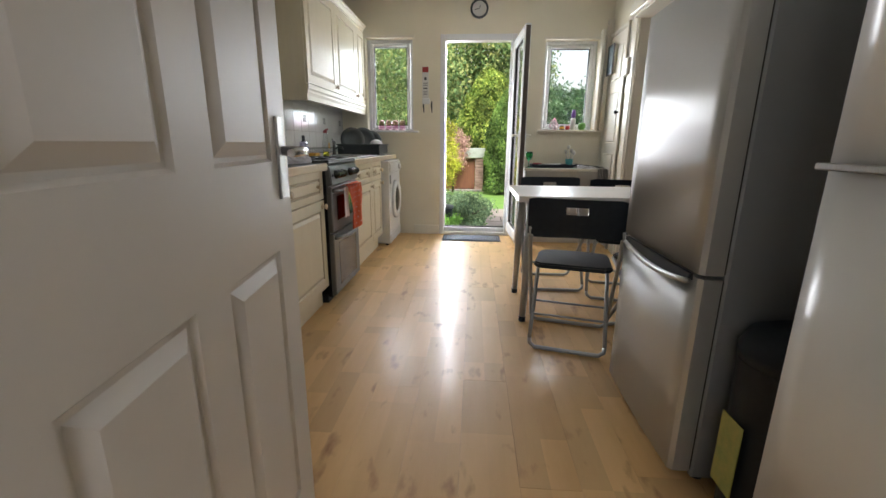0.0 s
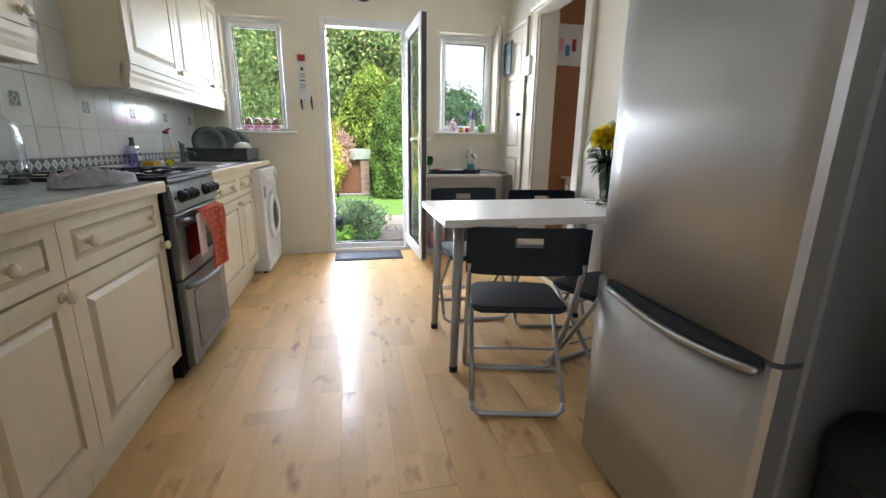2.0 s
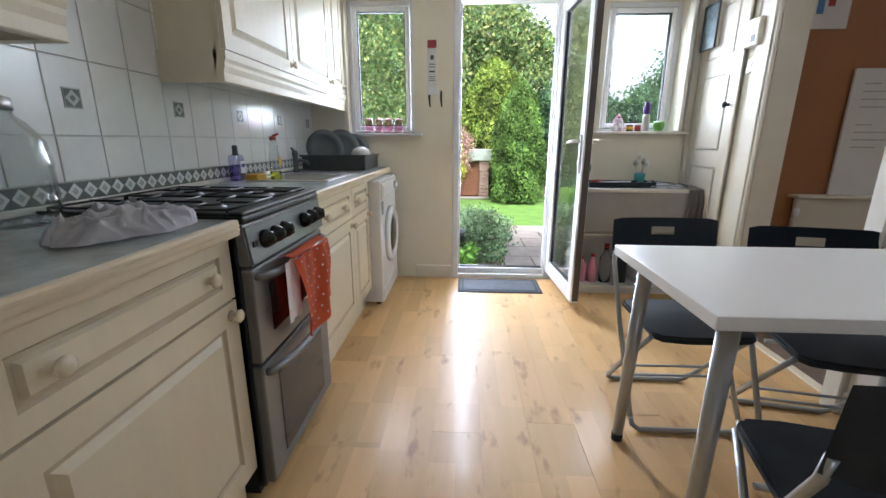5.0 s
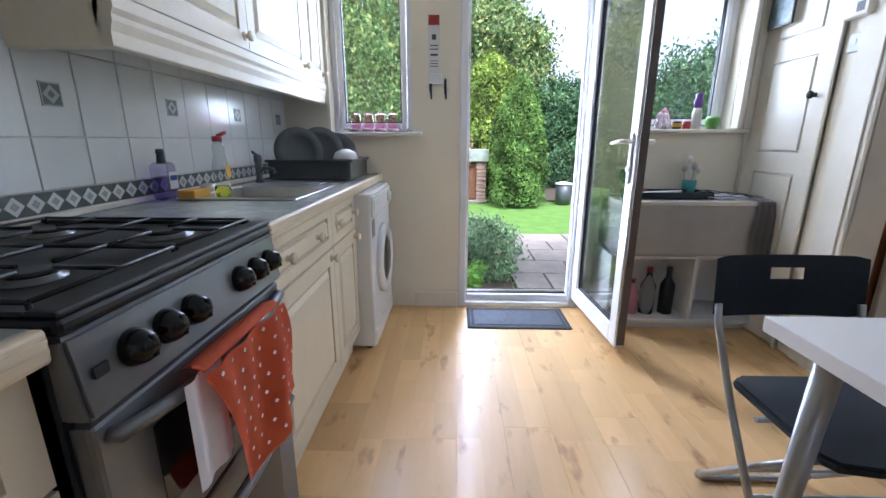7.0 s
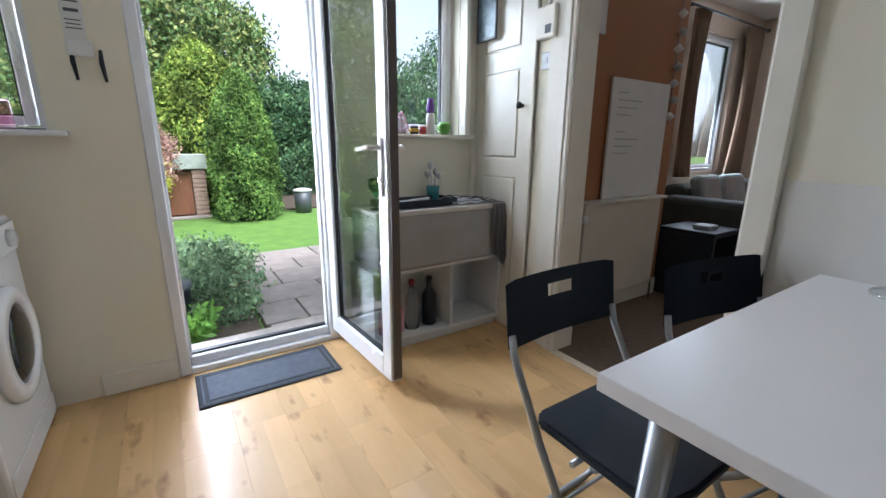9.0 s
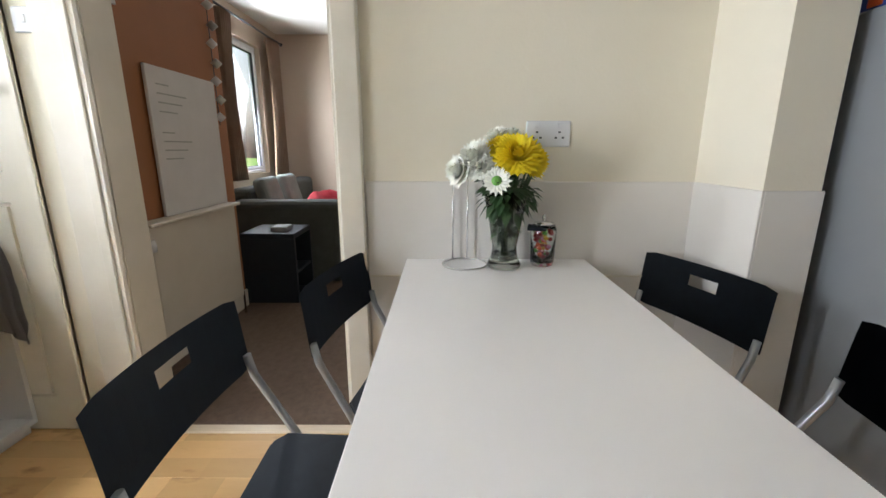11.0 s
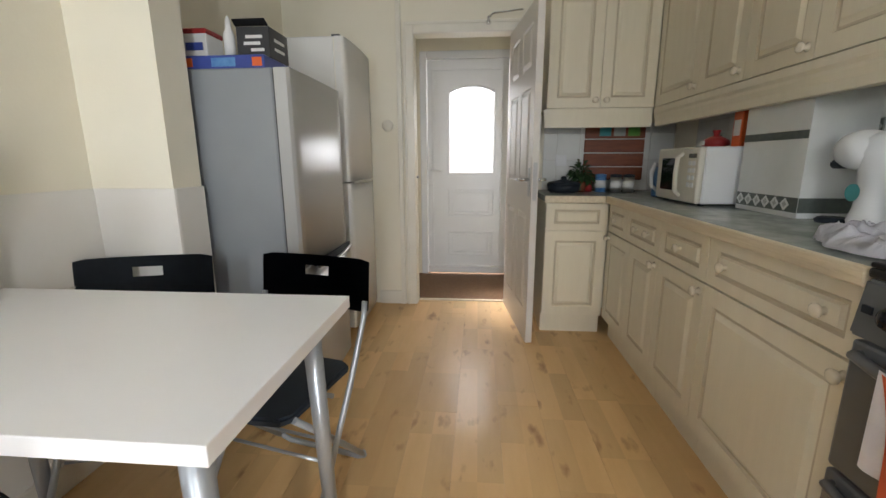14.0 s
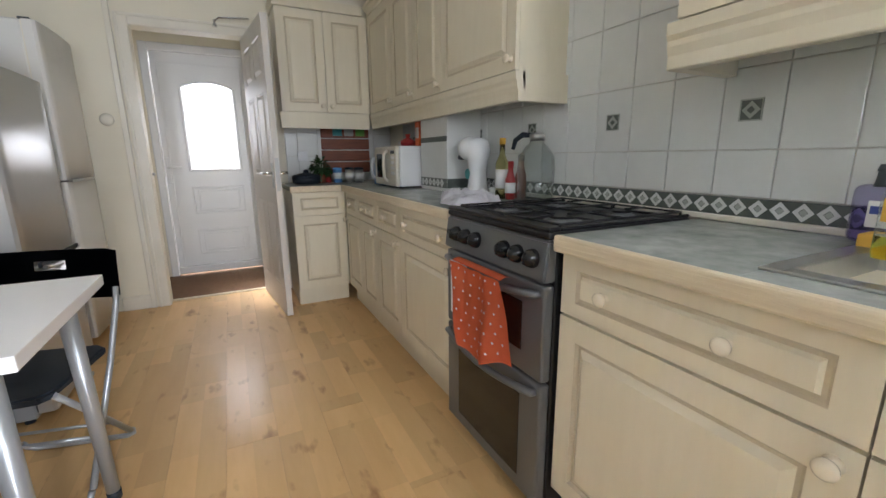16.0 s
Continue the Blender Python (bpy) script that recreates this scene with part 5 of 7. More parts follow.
cloth(bm, 24, 16, lambda u, v: (2.56 + 0.30 * u + 0.02 * math.sin(v * 5), 4.40 + 0.20 * v, sz + 0.008 + 0.035 * (1 - u) * math.sin(math.pi * min(1, v * 1.1)) + 0.006 * math.sin(u * 19 + v * 7)))
bmesh.ops.solidify(bm, geom=list(bm.faces), thickness=0.006)
part("folds", bm, M_TERRY, fc)
bm = bmesh.new()
for k in range(4):
    tube(bm, [(2.58 + 0.30 * u / 6 + 0.002, 4.41 + 0.045 * k, sz + 0.016 + 0.035 * (1 - u / 6) * math.sin(math.pi * min(1, (0.05 + 0.225 * k) * 1.1)) + 0.006 * math.sin(u / 6 * 19 + (0.05 + 0.22 * k) * 7)) for u in range(7)], 0.0025, n=5)
part("stripes", bm, M_GREYDK, fc)
bc = lathe_thing("utensil_cup", "teal plastic cup holding spoons and brushes", "cup", (2.56, 4.62, sz + 0.006), [(0.035, 0), (0.042, 0.09), (0.038, 0.09), (0.032, 0.01)], M_TEAL)
for k, (dx, h) in enumerate(((-0.04, 0.19), (-0.015, 0.24), (0.02, 0.2), (0.045, 0.18))):
    bm = bmesh.new()
    tube(bm, [(2.56 + dx * 0.2, 4.62, sz + 0.03), (2.56 + dx, 4.62, sz + h - 0.04)], 0.005, n=6)
    lathe(bm, [(0.004, 0), (0.018, 0.015), (0.018, 0.035), (0.006, 0.05)], at=(2.56 + dx, 4.62, sz + h - 0.045), n=10)
    part("utensil", bm, M_PAPER if k % 2 else M_STEEL, bc)
gb = lathe_thing("goblet", "green glass wine goblet on the stand", "goblet", (2.10, 4.45, sz + 0.006), [(0.034, 0), (0.032, 0.004), (0.006, 0.01), (0.005, 0.07), (0.03, 0.09), (0.04, 0.13), (0.036, 0.165), (0.033, 0.165), (0.036, 0.13), (0.02, 0.095)], M_GGREEN)
for x, h, r, m, lb in ((2.14, 0.20, 0.035, M_PINK2, "pink squeeze bottle on the bottom shelf"), (2.22, 0.22, 0.04, M_PINK2, "pink plastic bottle beside clear bottles"),
                       (2.32, 0.30, 0.045, M_GLASS, "tall clear glass bottle with a red cap"), (2.44, 0.30, 0.042, M_BLACK, "tall dark blue-black bottle on the bottom shelf")):
    lathe_thing("bottle", lb, "bottle", (x, 4.47, 0.071), [(r, 0), (r, h * 0.62), (r * 0.4, h * 0.78), (r * 0.36, h * 0.9)], m, extra=(("cap", [(r * 0.42, h * 0.9), (r * 0.42, h)], M_RED if m is not M_BLACK else M_BLACK),))

# things on the garden window sill
zs_ = 1.2035
gn = thing("garlic_net", "net bag of garlic bulbs on the window sill", "garlic", at=(2.38, 4.69, zs_))
for k, (dx, dz) in enumerate(((-0.022, 0.024), (0.022, 0.024), (0.0, 0.05), (-0.012, 0.075), (0.014, 0.072))):
    bm = bmesh.new()
    lathe(bm, [(0.004, -0.024), (0.022, -0.014), (0.026, 0.0), (0.018, 0.016), (0.005, 0.026)], at=(2.38 + dx, 4.69 + 0.01 * (k % 2), zs_ + dz), n=12)
    part("bulb", bm, M_TERRY, gn)
bm = bmesh.new()
for k in range(10):
    a = 2 * math.pi * k / 10
    tube(bm, [(2.38 + 0.02 * math.cos(a), 4.69 + 0.02 * math.sin(a), zs_), (2.38 + 0.05 * math.cos(a), 4.69 + 0.045 * math.sin(a), zs_ + 0.03), (2.38 + 0.03 * math.cos(a), 4.69 + 0.03 * math.sin(a), zs_ + 0.09), (2.385, 4.69, zs_ + 0.13)], 0.0018, n=4)
part("net", bm, M_PINK2, gn)
lathe_thing("tin", "short tin with a yellow and black band on the sill", "tin", (2.47, 4.69, zs_), [(0.026, 0), (0.026, 0.045)], M_BLACK, extra=(("band", [(0.027, 0.012), (0.027, 0.035)], M_YELLOW), ("lid", [(0.024, 0.045), (0.024, 0.049)], M_STEEL)))
lathe_thing("tin", "short red tin beside a purple bottle", "tin", (2.53, 4.69, zs_), [(0.023, 0), (0.023, 0.045)], M_RED, extra=(("lid", [(0.021, 0.045), (0.021, 0.049)], M_STEEL),))
lathe_thing("bottle", "white spray bottle with a purple cap and neck", "bottle", (2.585, 4.69, zs_), [(0.026, 0), (0.028, 0.10), (0.022, 0.125)], M_PAPER, extra=(("cap", [(0.022, 0.125), (0.026, 0.16), (0.018, 0.19), (0.02, 0.21)], M_PURPLE),))
lathe_thing("plant_pot", "small bright green pot on the window sill", "pot", (2.68, 4.68, zs_), [(0.026, 0), (0.04, 0.03), (0.04, 0.06), (0.03, 0.075), (0.01, 0.07)], M_GREEN)

# pink glasses on the other sill
for k in range(4):
    lathe_thing("drinking_glass", "pink clear plastic tumbler upside down on the window sill", "glass", (0.46 + 0.078 * k, 4.70 + 0.012 * (k % 2), 1.1855), [(0.036, 0), (0.035, 0.02)], M_PINK2L,
                extra=(("upper", [(0.0348, 0.0202), (0.029, 0.105), (0.027, 0.108)], M_PINKGL),))
dc = thing("dish_cloth", "dark crumpled dish cloth along the window sill", "cloth", at=(0.6, 4.66, 1.1855))
bm = bmesh.new()
cloth(bm, 24, 6, lambda u, v: (0.42 + 0.40 * u, 4.645 + 0.04 * v, 1.187 + 0.006 * abs(math.sin(u * 17 + v * 4))))
bmesh.ops.solidify(bm, geom=list(bm.faces), thickness=0.003)
part("folds", bm, M_GREYDK, dc)

# worktop by the sink
Z = ZT + 0.0005
sb = thing("soap_bottle", "clear bottle of lilac washing liquid with a pump", "bottle", at=(0.055, 3.42, Z))
bm = bmesh.new()
box(bm, 0.033, 0.077, 3.378, 3.462, Z + 0.002, Z + 0.085, bevel=0.015, seg=3)
part("liquid", bm, M_LILACPL, sb, "lilac liquid")
bm = bmesh.new()
box(bm, 0.030, 0.080, 3.375, 3.465, Z, Z + 0.135, bevel=0.018, seg=3)
part("body", bm, M_LILACPL2, sb)
bm = bmesh.new()
lathe(bm, [(0.016, 0.13), (0.013, 0.15), (0.012, 0.165), (0.015, 0.165), (0.011, 0.18)], at=(0.055, 3.42, Z), n=14)
part("pump_cap", bm, M_GREYDK, sb)
part("paper_label", B(0.0805, 0.082, 3.41, 3.455, Z + 0.04, Z + 0.10, bevel=0.0006), M_PAPER, sb)
part("label_band", B(0.0822, 0.083, 3.415, 3.45, Z + 0.07, Z + 0.088), M_BLUE, sb)
wl = thing("washing_up_bottle", "clear squeeze bottle of yellow washing-up liquid, red cap", "bottle", at=(0.22, 3.50, Z))
bm = bmesh.new()
lathe(bm, [(0.026, 0), (0.028, 0.01), (0.028, 0.045)], at=(0.22, 3.50, Z), n=18)
part("liquid", bm, M_LIME, wl)
bm = bmesh.new()
lathe(bm, [(0.028, 0.0455), (0.028, 0.12), (0.019, 0.16), (0.022, 0.185), (0.014, 0.205)], at=(0.22, 3.50, Z), n=18)
part("body", bm, M_CLEARPL, wl)
bm = bmesh.new()
lathe(bm, [(0.017, 0.205), (0.017, 0.222), (0.009, 0.225)], at=(0.22, 3.50, Z), n=14)
tube(bm, [(0.22, 3.505, Z + 0.225), (0.235, 3.535, Z + 0.238)], 0.007, n=6)
part("cap", bm, M_RED, wl)
part("paper_label", B(0.2485, 0.2495, 3.485, 3.515, Z + 0.075, Z + 0.12), M_YELLOW, wl, "yellow paper label")
sp = thing("sponge", "yellow scouring sponge on the worktop", "sponge", at=(0.13, 3.46, Z))
bm = bmesh.new()
box(bm, 0.09, 0.155, 3.425, 3.53, Z, Z + 0.034, bevel=0.006, seg=2)
part("foam", bm, M_YELLOW, sp)
sc = thing("scouring_pad", "crumpled steel scourer beside the tap", "scourer", at=(0.09, 3.62, Z + 0.006))
bm = bmesh.new()
lathe(bm, [(0.01, 0), (0.03, 0.008), (0.032, 0.02), (0.015, 0.034)], at=(0.09, 3.62, Z + 0.006), n=9)
part("wool", bm, M_STEEL, sc)

# draining rack with plates
rk = thing("draining_rack", "dark grey plastic draining rack on the drainer", "dish rack", at=(0.32, 4.28, Z + 0.009))
zr = Z + 0.0095
rx0, rx1, ry0, ry1 = 0.12, 0.55, 4.13, 4.55
part("tray", B(rx0, rx1, ry0, ry1, zr, zr + 0.008, bevel=0.003), M_GREYDK, rk)
for a in ((rx0, rx1, ry0, ry0 + 0.008), (rx0, rx1, ry1 - 0.008, ry1), (rx0, rx0 + 0.008, ry0 + 0.008, ry1 - 0.008), (rx1 - 0.008, rx1, ry0 + 0.008, ry1 - 0.008)):
    part("side", B(*a, zr + 0.008, zr + 0.10, bevel=0.003), M_GREYDK, rk)
for a in ((rx0 - 0.012, rx1 + 0.012, ry0 - 0.012, ry0 - 0.001), (rx1 + 0.001, rx1 + 0.012, ry0 - 0.001, ry1 + 0.01)):
    part("lip", B(*a, zr + 0.088, zr + 0.102, bevel=0.003), M_GREYDK, rk)

for k in range(7):
    bm = bmesh.new()
    y = ry0 + 0.05 + 0.05 * k
    tube(bm, [(rx0 + 0.01, y, zr + 0.008), (rx0 + 0.01, y, zr + 0.075), (rx1 - 0.14, y, zr + 0.075), (rx1 - 0.14, y, zr + 0.008)], 0.003, n=6)
    part("divider", bm, M_GREYDK, rk)
for k, (px, py, r) in enumerate(((0.25, 4.23, 0.128), (0.34, 4.33, 0.13), (0.41, 4.42, 0.115))):
    pl = thing("dinner_plate", "dark grey dinner plate standing in the draining rack", "plate", at=(px, py, zr + 0.01), group="plates in the rack")
    bm = bmesh.new()
    lathe(bm, [(0.01, 0.0), (r * 0.62, 0.0), (r * 0.68, 0.010), (r, 0.018), (r, 0.022), (r * 0.66, 0.014), (r * 0.60, 0.005), (0.01, 0.005)], n=36)
    place(bm, Matrix.Translation((px, py, zr + 0.012 + r)) @ Matrix.Rotation(radians(-58 + 4 * k), 4, "Z") @ Matrix.Rotation(radians(80), 4, "Y") @ Matrix.Translation((0, 0, -0.01)))
    place(bm, Matrix.Identity(4))
    part("disc", bm, M_PLATE, pl)
bw = thing("bowl", "black and white bowls upside down in the rack", "bowl", at=(0.45, 4.42, zr + 0.09))
bm = bmesh.new()
lathe(bm, [(0.075, 0.0), (0.078, 0.004), (0.06, 0.04), (0.03, 0.055), (0.01, 0.057)], at=(0.45, 4.42, zr + 0.094), n=24)
part("white_bowl", bm, M_WHITE, bw)
bm = bmesh.new()
lathe(bm, [(0.079, 0.0), (0.082, 0.02), (0.080, 0.028)], at=(0.46, 4.44, zr + 0.066), n=24)
part("black_bowl", bm, M_IRON, bw)

# towels
tw = thing("hand_towel", "crumpled white towel lying on the worktop edge", "towel", at=(0.44, 2.20, Z))
bm = bmesh.new()


def crumple(u, v):
    a, b = 2 * u - 1, 2 * v - 1
    n1 = noise.noise(Vector((u * 3.1, v * 2.6, 1.7)))
    n2 = noise.noise(Vector((u * 6.5 + n1, v * 6, 5)))
    wob = 1 + 0.16 * noise.noise(Vector((a * 1.6, b * 1.6, 9)))
    x, y = 0.44 + 0.115 * (1 + 0.35 * a) * wob * b * math.sqrt(1 - a * a / 2), 2.20 + 0.165 * wob * a * math.sqrt(1 - b * b / 2)
    e = max(0.0, 1 - max(abs(a), abs(b)) ** 6)
    ridge = max(0.0, 1 - 4.5 * abs(n1)) ** 1.2 * 0.022 + max(0.0, 1 - 4 * abs(n2)) * 0.014
    return (x + 0.010 * n2, y + 0.012 * n1, Z + 0.006 + e * (0.018 + ridge + 0.012 * math.sin(u * 3.1)))


cloth(bm, 70, 66, crumple)
bmesh.ops.solidify(bm, geom=list(bm.faces), thickness=0.004)
for v in bm.verts:
    v.co.z = max(v.co.z, Z + 0.0005)
part("folds", bm, M_TERRY, tw)
ot = thing("tea_towel", "orange tea towel with pale spots over the grill handle", "tea towel", at=(0.67, 2.68, 0.45))
bm = bmesh.new()


def towel(u, v):
    w = 0.315 - 0.02 * v
    y = 2.53 + 0.085 * v + w * u + 0.012 * math.sin(v * 5)
    zt = 0.768
    return (0.694 + 0.012 * math.sin(u * 9 + v * 2.5) * (0.4 + v) + 0.004 * math.sin(u * 19 + v * 3), y, zt + 0.003 * math.sin(u * 9) - (0.285 + 0.030 * math.sin(u * 4.4 + 0.4)) * v)


cloth(bm, 48, 40, towel)
bmesh.ops.solidify(bm, geom=list(bm.faces), thickness=0.003)
part("front_fall", bm, M_ORANGECL, ot)
bm = bmesh.new()
cloth(bm, 30, 12, lambda u, v: (0.688 - 0.045 * v, 2.54 + 0.30 * u, 0.769 + 0.008 * math.sin(math.pi * v)))
bmesh.ops.solidify(bm, geom=list(bm.faces), thickness=0.003)
part("top_fold", bm, M_ORANGECL, ot)
bm = bmesh.new()
cloth(bm, 20, 20, lambda u, v: (0.676 + 0.004 * math.sin(u * 11), 2.505 + 0.11 * u, 0.765 - 0.20 * v))
part("lining", bm, M_TERRY, ot, "white lining")
bm = bmesh.new()
for i in range(7):
    for j in range(8):
        u, v = 0.08 + i * 0.14 + (0.05 if j % 2 else 0), 0.05 + j * 0.12
        if u > 0.97:
            continue
        p = Vector(towel(u, v)) + Vector((0.0022, 0, 0))
        vs = [bm.verts.new(p + Vector((0.0012 + (towel(u + du, v + dv)[0] - p.x + 0.0022) * 1.0, 0.0052 * cy, 0.0052 * cz))) for du, dv, cy, cz in ((0.017, 0, 1, 0), (0, -0.014, 0, 1), (-0.017, 0, -1, 0), (0, 0.014, 0, -1))]
        bm.faces.new(vs)
part("spot_print", bm, M_TERRY, ot, kind="stuff")

# worktop between the corner and the cooker
jg = thing("water_bottle", "large clear empty water bottle with a black handle", "bottle", at=(0.115, 2.28, Z))
bm = bmesh.new()
lathe(bm, [(0.082, 0), (0.086, 0.012), (0.084, 0.05), (0.086, 0.055), (0.083, 0.06), (0.085, 0.14), (0.087, 0.145), (0.085, 0.15), (0.08, 0.20), (0.05, 0.245), (0.032, 0.26), (0.03, 0.275), (0.027, 0.275), (0.03, 0.255), (0.076, 0.198), (0.081, 0.14), (0.08, 0.01)], at=(0.115, 2.28, Z), n=28)
part("body", bm, M_CLEARPL, jg)
bm = bmesh.new()
lathe(bm, [(0.034, 0.272), (0.034, 0.30), (0.02, 0.305)], at=(0.115, 2.28, Z), n=18)
part("cap", bm, M_STEEL, jg)
bm = bmesh.new()
tube(bm, [(0.12, 2.255, Z + 0.295), (0.135, 2.20, Z + 0.30), (0.15, 2.165, Z + 0.275), (0.155, 2.155, Z + 0.235)], [0.010, 0.013, 0.012, 0.009], n=8)
part("carry_handle", bm, M_BLACK, jg)
ob_ = lathe_thing("oil_bottle", "dark green oil bottle with a pale label, gold cap", "bottle", (0.17, 2.09, Z), [(0.032, 0), (0.033, 0.17), (0.014, 0.21), (0.013, 0.26)], M_OIL,
                  extra=(("paper_label", [(0.0338, 0.05), (0.0338, 0.14)], M_PAPER), ("cap", [(0.015, 0.26), (0.015, 0.29)], M_YELLOW)))
lathe_thing("sauce_bottle", "red sauce bottle with a printed label", "bottle", (0.165, 2.155, Z), [(0.023, 0), (0.025, 0.09), (0.013, 0.13), (0.012, 0.16)], M_RED,
            extra=(("paper_label", [(0.0258, 0.03), (0.0258, 0.08)], M_PAPER), ("cap", [(0.014, 0.15), (0.014, 0.18)], M_RED)))
lathe_thing("sauce_bottle", "brown sauce bottle behind the oil bottle", "bottle", (0.085, 2.13, Z), [(0.026, 0), (0.027, 0.11), (0.014, 0.15), (0.013, 0.19)], M_DARKWOOD, extra=(("cap", [(0.016, 0.18), (0.016, 0.21)], M_GREYDK),))
lathe_thing("bowl", "small white ramekin beside the coffee machine", "bowl", (0.13, 1.98, Z), [(0.03, 0), (0.036, 0.045), (0.033, 0.045), (0.028, 0.006)], M_WHITE)
cm = thing("coffee_machine", "white rounded capsule coffee machine on the worktop", "coffee machine", at=(0.19, 1.80, Z))
bm = bmesh.new()
prof = [(0.055, 0.0), (0.062, 0.02), (0.052, 0.06), (0.048, 0.12), (0.055, 0.18), (0.07, 0.235), (0.06, 0.28), (0.03, 0.30), (0.01, 0.303)]
lathe(bm, prof, at=(0.15, 1.83, Z), n=24)
bmesh.ops.scale(bm, vec=(1.0, 1.0, 1.0), verts=bm.verts)
part("column", bm, M_WHITE, cm)
bm = bmesh.new()
lathe(bm, [(0.01, -0.10), (0.045, -0.09), (0.06, -0.05), (0.066, 0.0), (0.06, 0.05), (0.03, 0.075), (0.01, 0.08)], n=24, axis="y")
place(bm, Matrix.Translation((0.17, 1.775, Z + 0.245)) @ Matrix.Rotation(radians(-20), 4, "Z"))
part("head", bm, M_WHITE, cm)
part("capsule_holder", B(0.15, 0.20, 1.685, 1.735, Z + 0.185, Z + 0.215, bevel=0.01), M_BLACK, cm)
bm = bmesh.new()
lathe(bm, [(0.045, 0.0), (0.05, 0.012), (0.04, 0.02)], at=(0.18, 1.72, Z), n=20)
part("drip_tray", bm, M_BLACK, cm)
bm = bmesh.new()
lathe(bm, [(0.028, 0), (0.028, 0.004)], n=20, axis="x")
place(bm, Matrix.Translation((0.195, 1.80, Z + 0.11)))
part("badge", bm, M_TEAL, cm)
mw = thing("microwave", "cream microwave oven with a dark window and white side", "microwave", at=(0.25, 1.01, Z))
mx0, mx1, my0, my1, mz0, mz1 = 0.06, 0.40, 0.78, 1.225, Z + 0.012, Z + 0.275
part("casing", B(mx0, mx1 - 0.03, my0, my1, mz0, mz1, bevel=0.006), M_WHITE, mw)
mf = part("front_frame", B(mx1 - 0.03, mx1, my0, my1, mz0, mz1, bevel=0.012, seg=3), M_RAD, mw)
part("window", B(mx1, mx1 + 0.002, my0 + 0.06, my0 + 0.235, mz0 + 0.05, mz1 - 0.05, bevel=0.0008), M_OGLASS, mf)
bm = bmesh.new()
tube(bm, [(mx1, my0 + 0.29, mz1 - 0.03), (mx1 + 0.028, my0 + 0.295, mz1 - 0.05), (mx1 + 0.034, my0 + 0.30, (mz0 + mz1) / 2), (mx1 + 0.028, my0 + 0.295, mz0 + 0.05), (mx1, my0 + 0.29, mz0 + 0.03)], 0.011, n=8)
part("door_handle", bm, M_RAD, mf)
part("display", B(mx1, mx1 + 0.002, my0 + 0.35, my0 + 0.42, mz1 - 0.05, mz1 - 0.03), M_OGLASS, mf)
for k in range(4):
    for j in range(2):
        part("button", B(mx1, mx1 + 0.003, my0 + 0.352 + 0.036 * j, my0 + 0.38 + 0.036 * j, mz1 - 0.085 - 0.034 * k, mz1 - 0.063 - 0.034 * k, bevel=0.001), M_WHITE, mf)
for x in (mx0 + 0.04, mx1 - 0.06):
    for y in (my0 + 0.04, my1 - 0.04):
        part("foot", B(x, x + 0.02, y - 0.01, y + 0.01, Z, mz0), M_BLACK, mw)
cb = thing("cereal_box", "upright orange packet on the microwave", "box", at=(0.16, 1.17, mz1))
part("carton", B(0.10, 0.22, 1.13, 1.20, mz1 + 0.0005, mz1 + 0.19, bevel=0.003), M_ORPK, cb)
part("printed_band", B(0.22, 0.2215, 1.14, 1.19, mz1 + 0.05, mz1 + 0.12), M_PAPER, cb)
fb = thing("food_bag", "red and white crumpled food bag on the microwave", "bag", at=(0.22, 1.0, mz1))
bm = bmesh.new()
lathe(bm, [(0.03, 0), (0.065, 0.012), (0.06, 0.035), (0.035, 0.05), (0.012, 0.06), (0.02, 0.085)], at=(0.22, 1.0, mz1 + 0.0005), n=11)
part("bag", bm, M_RED, fb)
part("paper_label", B(0.283, 0.285, 0.975, 1.02, mz1 + 0.012, mz1 + 0.035), M_PAPER, fb)
kt = thing("kettle", "blue and white electric kettle with a looped handle", "kettle", at=(0.30, 0.62, Z))
bm = bmesh.new()
lathe(bm, [(0.07, 0), (0.075, 0.02), (0.068, 0.14), (0.055, 0.19), (0.02, 0.205)], at=(0.28, 0.62, Z), n=22)
part("jug", bm, M_LBLUE, kt)
bm = bmesh.new()
tube(bm, [(0.33, 0.65, Z + 0.185), (0.375, 0.675, Z + 0.19), (0.395, 0.685, Z + 0.15), (0.385, 0.68, Z + 0.07), (0.345, 0.655, Z + 0.04)], 0.011, n=8)
part("handle", bm, M_WHITE, kt)
for k, (x, y, m, lb) in enumerate(((0.40, 0.34, M_STEEL, "steel storage canister with a white band"), (0.47, 0.30, M_STEEL, "steel storage canister with a white band"), (0.56, 0.26, M_LBLUE, "blue printed storage tin by the corner"))):
    lathe_thing("canister", lb, "canister", (x, y, Z), [(0.036, 0), (0.036, 0.105)], m, extra=(("lid", [(0.037, 0.105), (0.037, 0.12), (0.01, 0.124)], M_BLACK if m is M_STEEL else M_LBLUE), ("band", [(0.0368, 0.03), (0.0368, 0.08)], M_PAPER)))
lathe_thing("tin", "small red tin among the canisters", "tin", (0.63, 0.20, Z), [(0.03, 0), (0.03, 0.09)], M_RED)
hp = thing("herb_plant", "small leafy green herb plant on the worktop", "plant", at=(0.69, 0.22, Z))
bm = bmesh.new()
lathe(bm, [(0.035, 0), (0.045, 0.07)], at=(0.69, 0.22, Z), n=16)
part("pot", bm, M_DARKWOOD, hp)
bm = bmesh.new()
for k in range(9):
    a = k * 2.4
    tube(bm, [(0.69, 0.22, Z + 0.06), (0.69 + 0.04 * math.cos(a), 0.22 + 0.04 * math.sin(a), Z + 0.13 + 0.008 * k)], 0.003, n=4)
part("stems", bm, M_STEM, hp)
fp = thing("frying_pan", "black pan with a lid on the return worktop", "pan", at=(0.82, 0.30, Z))
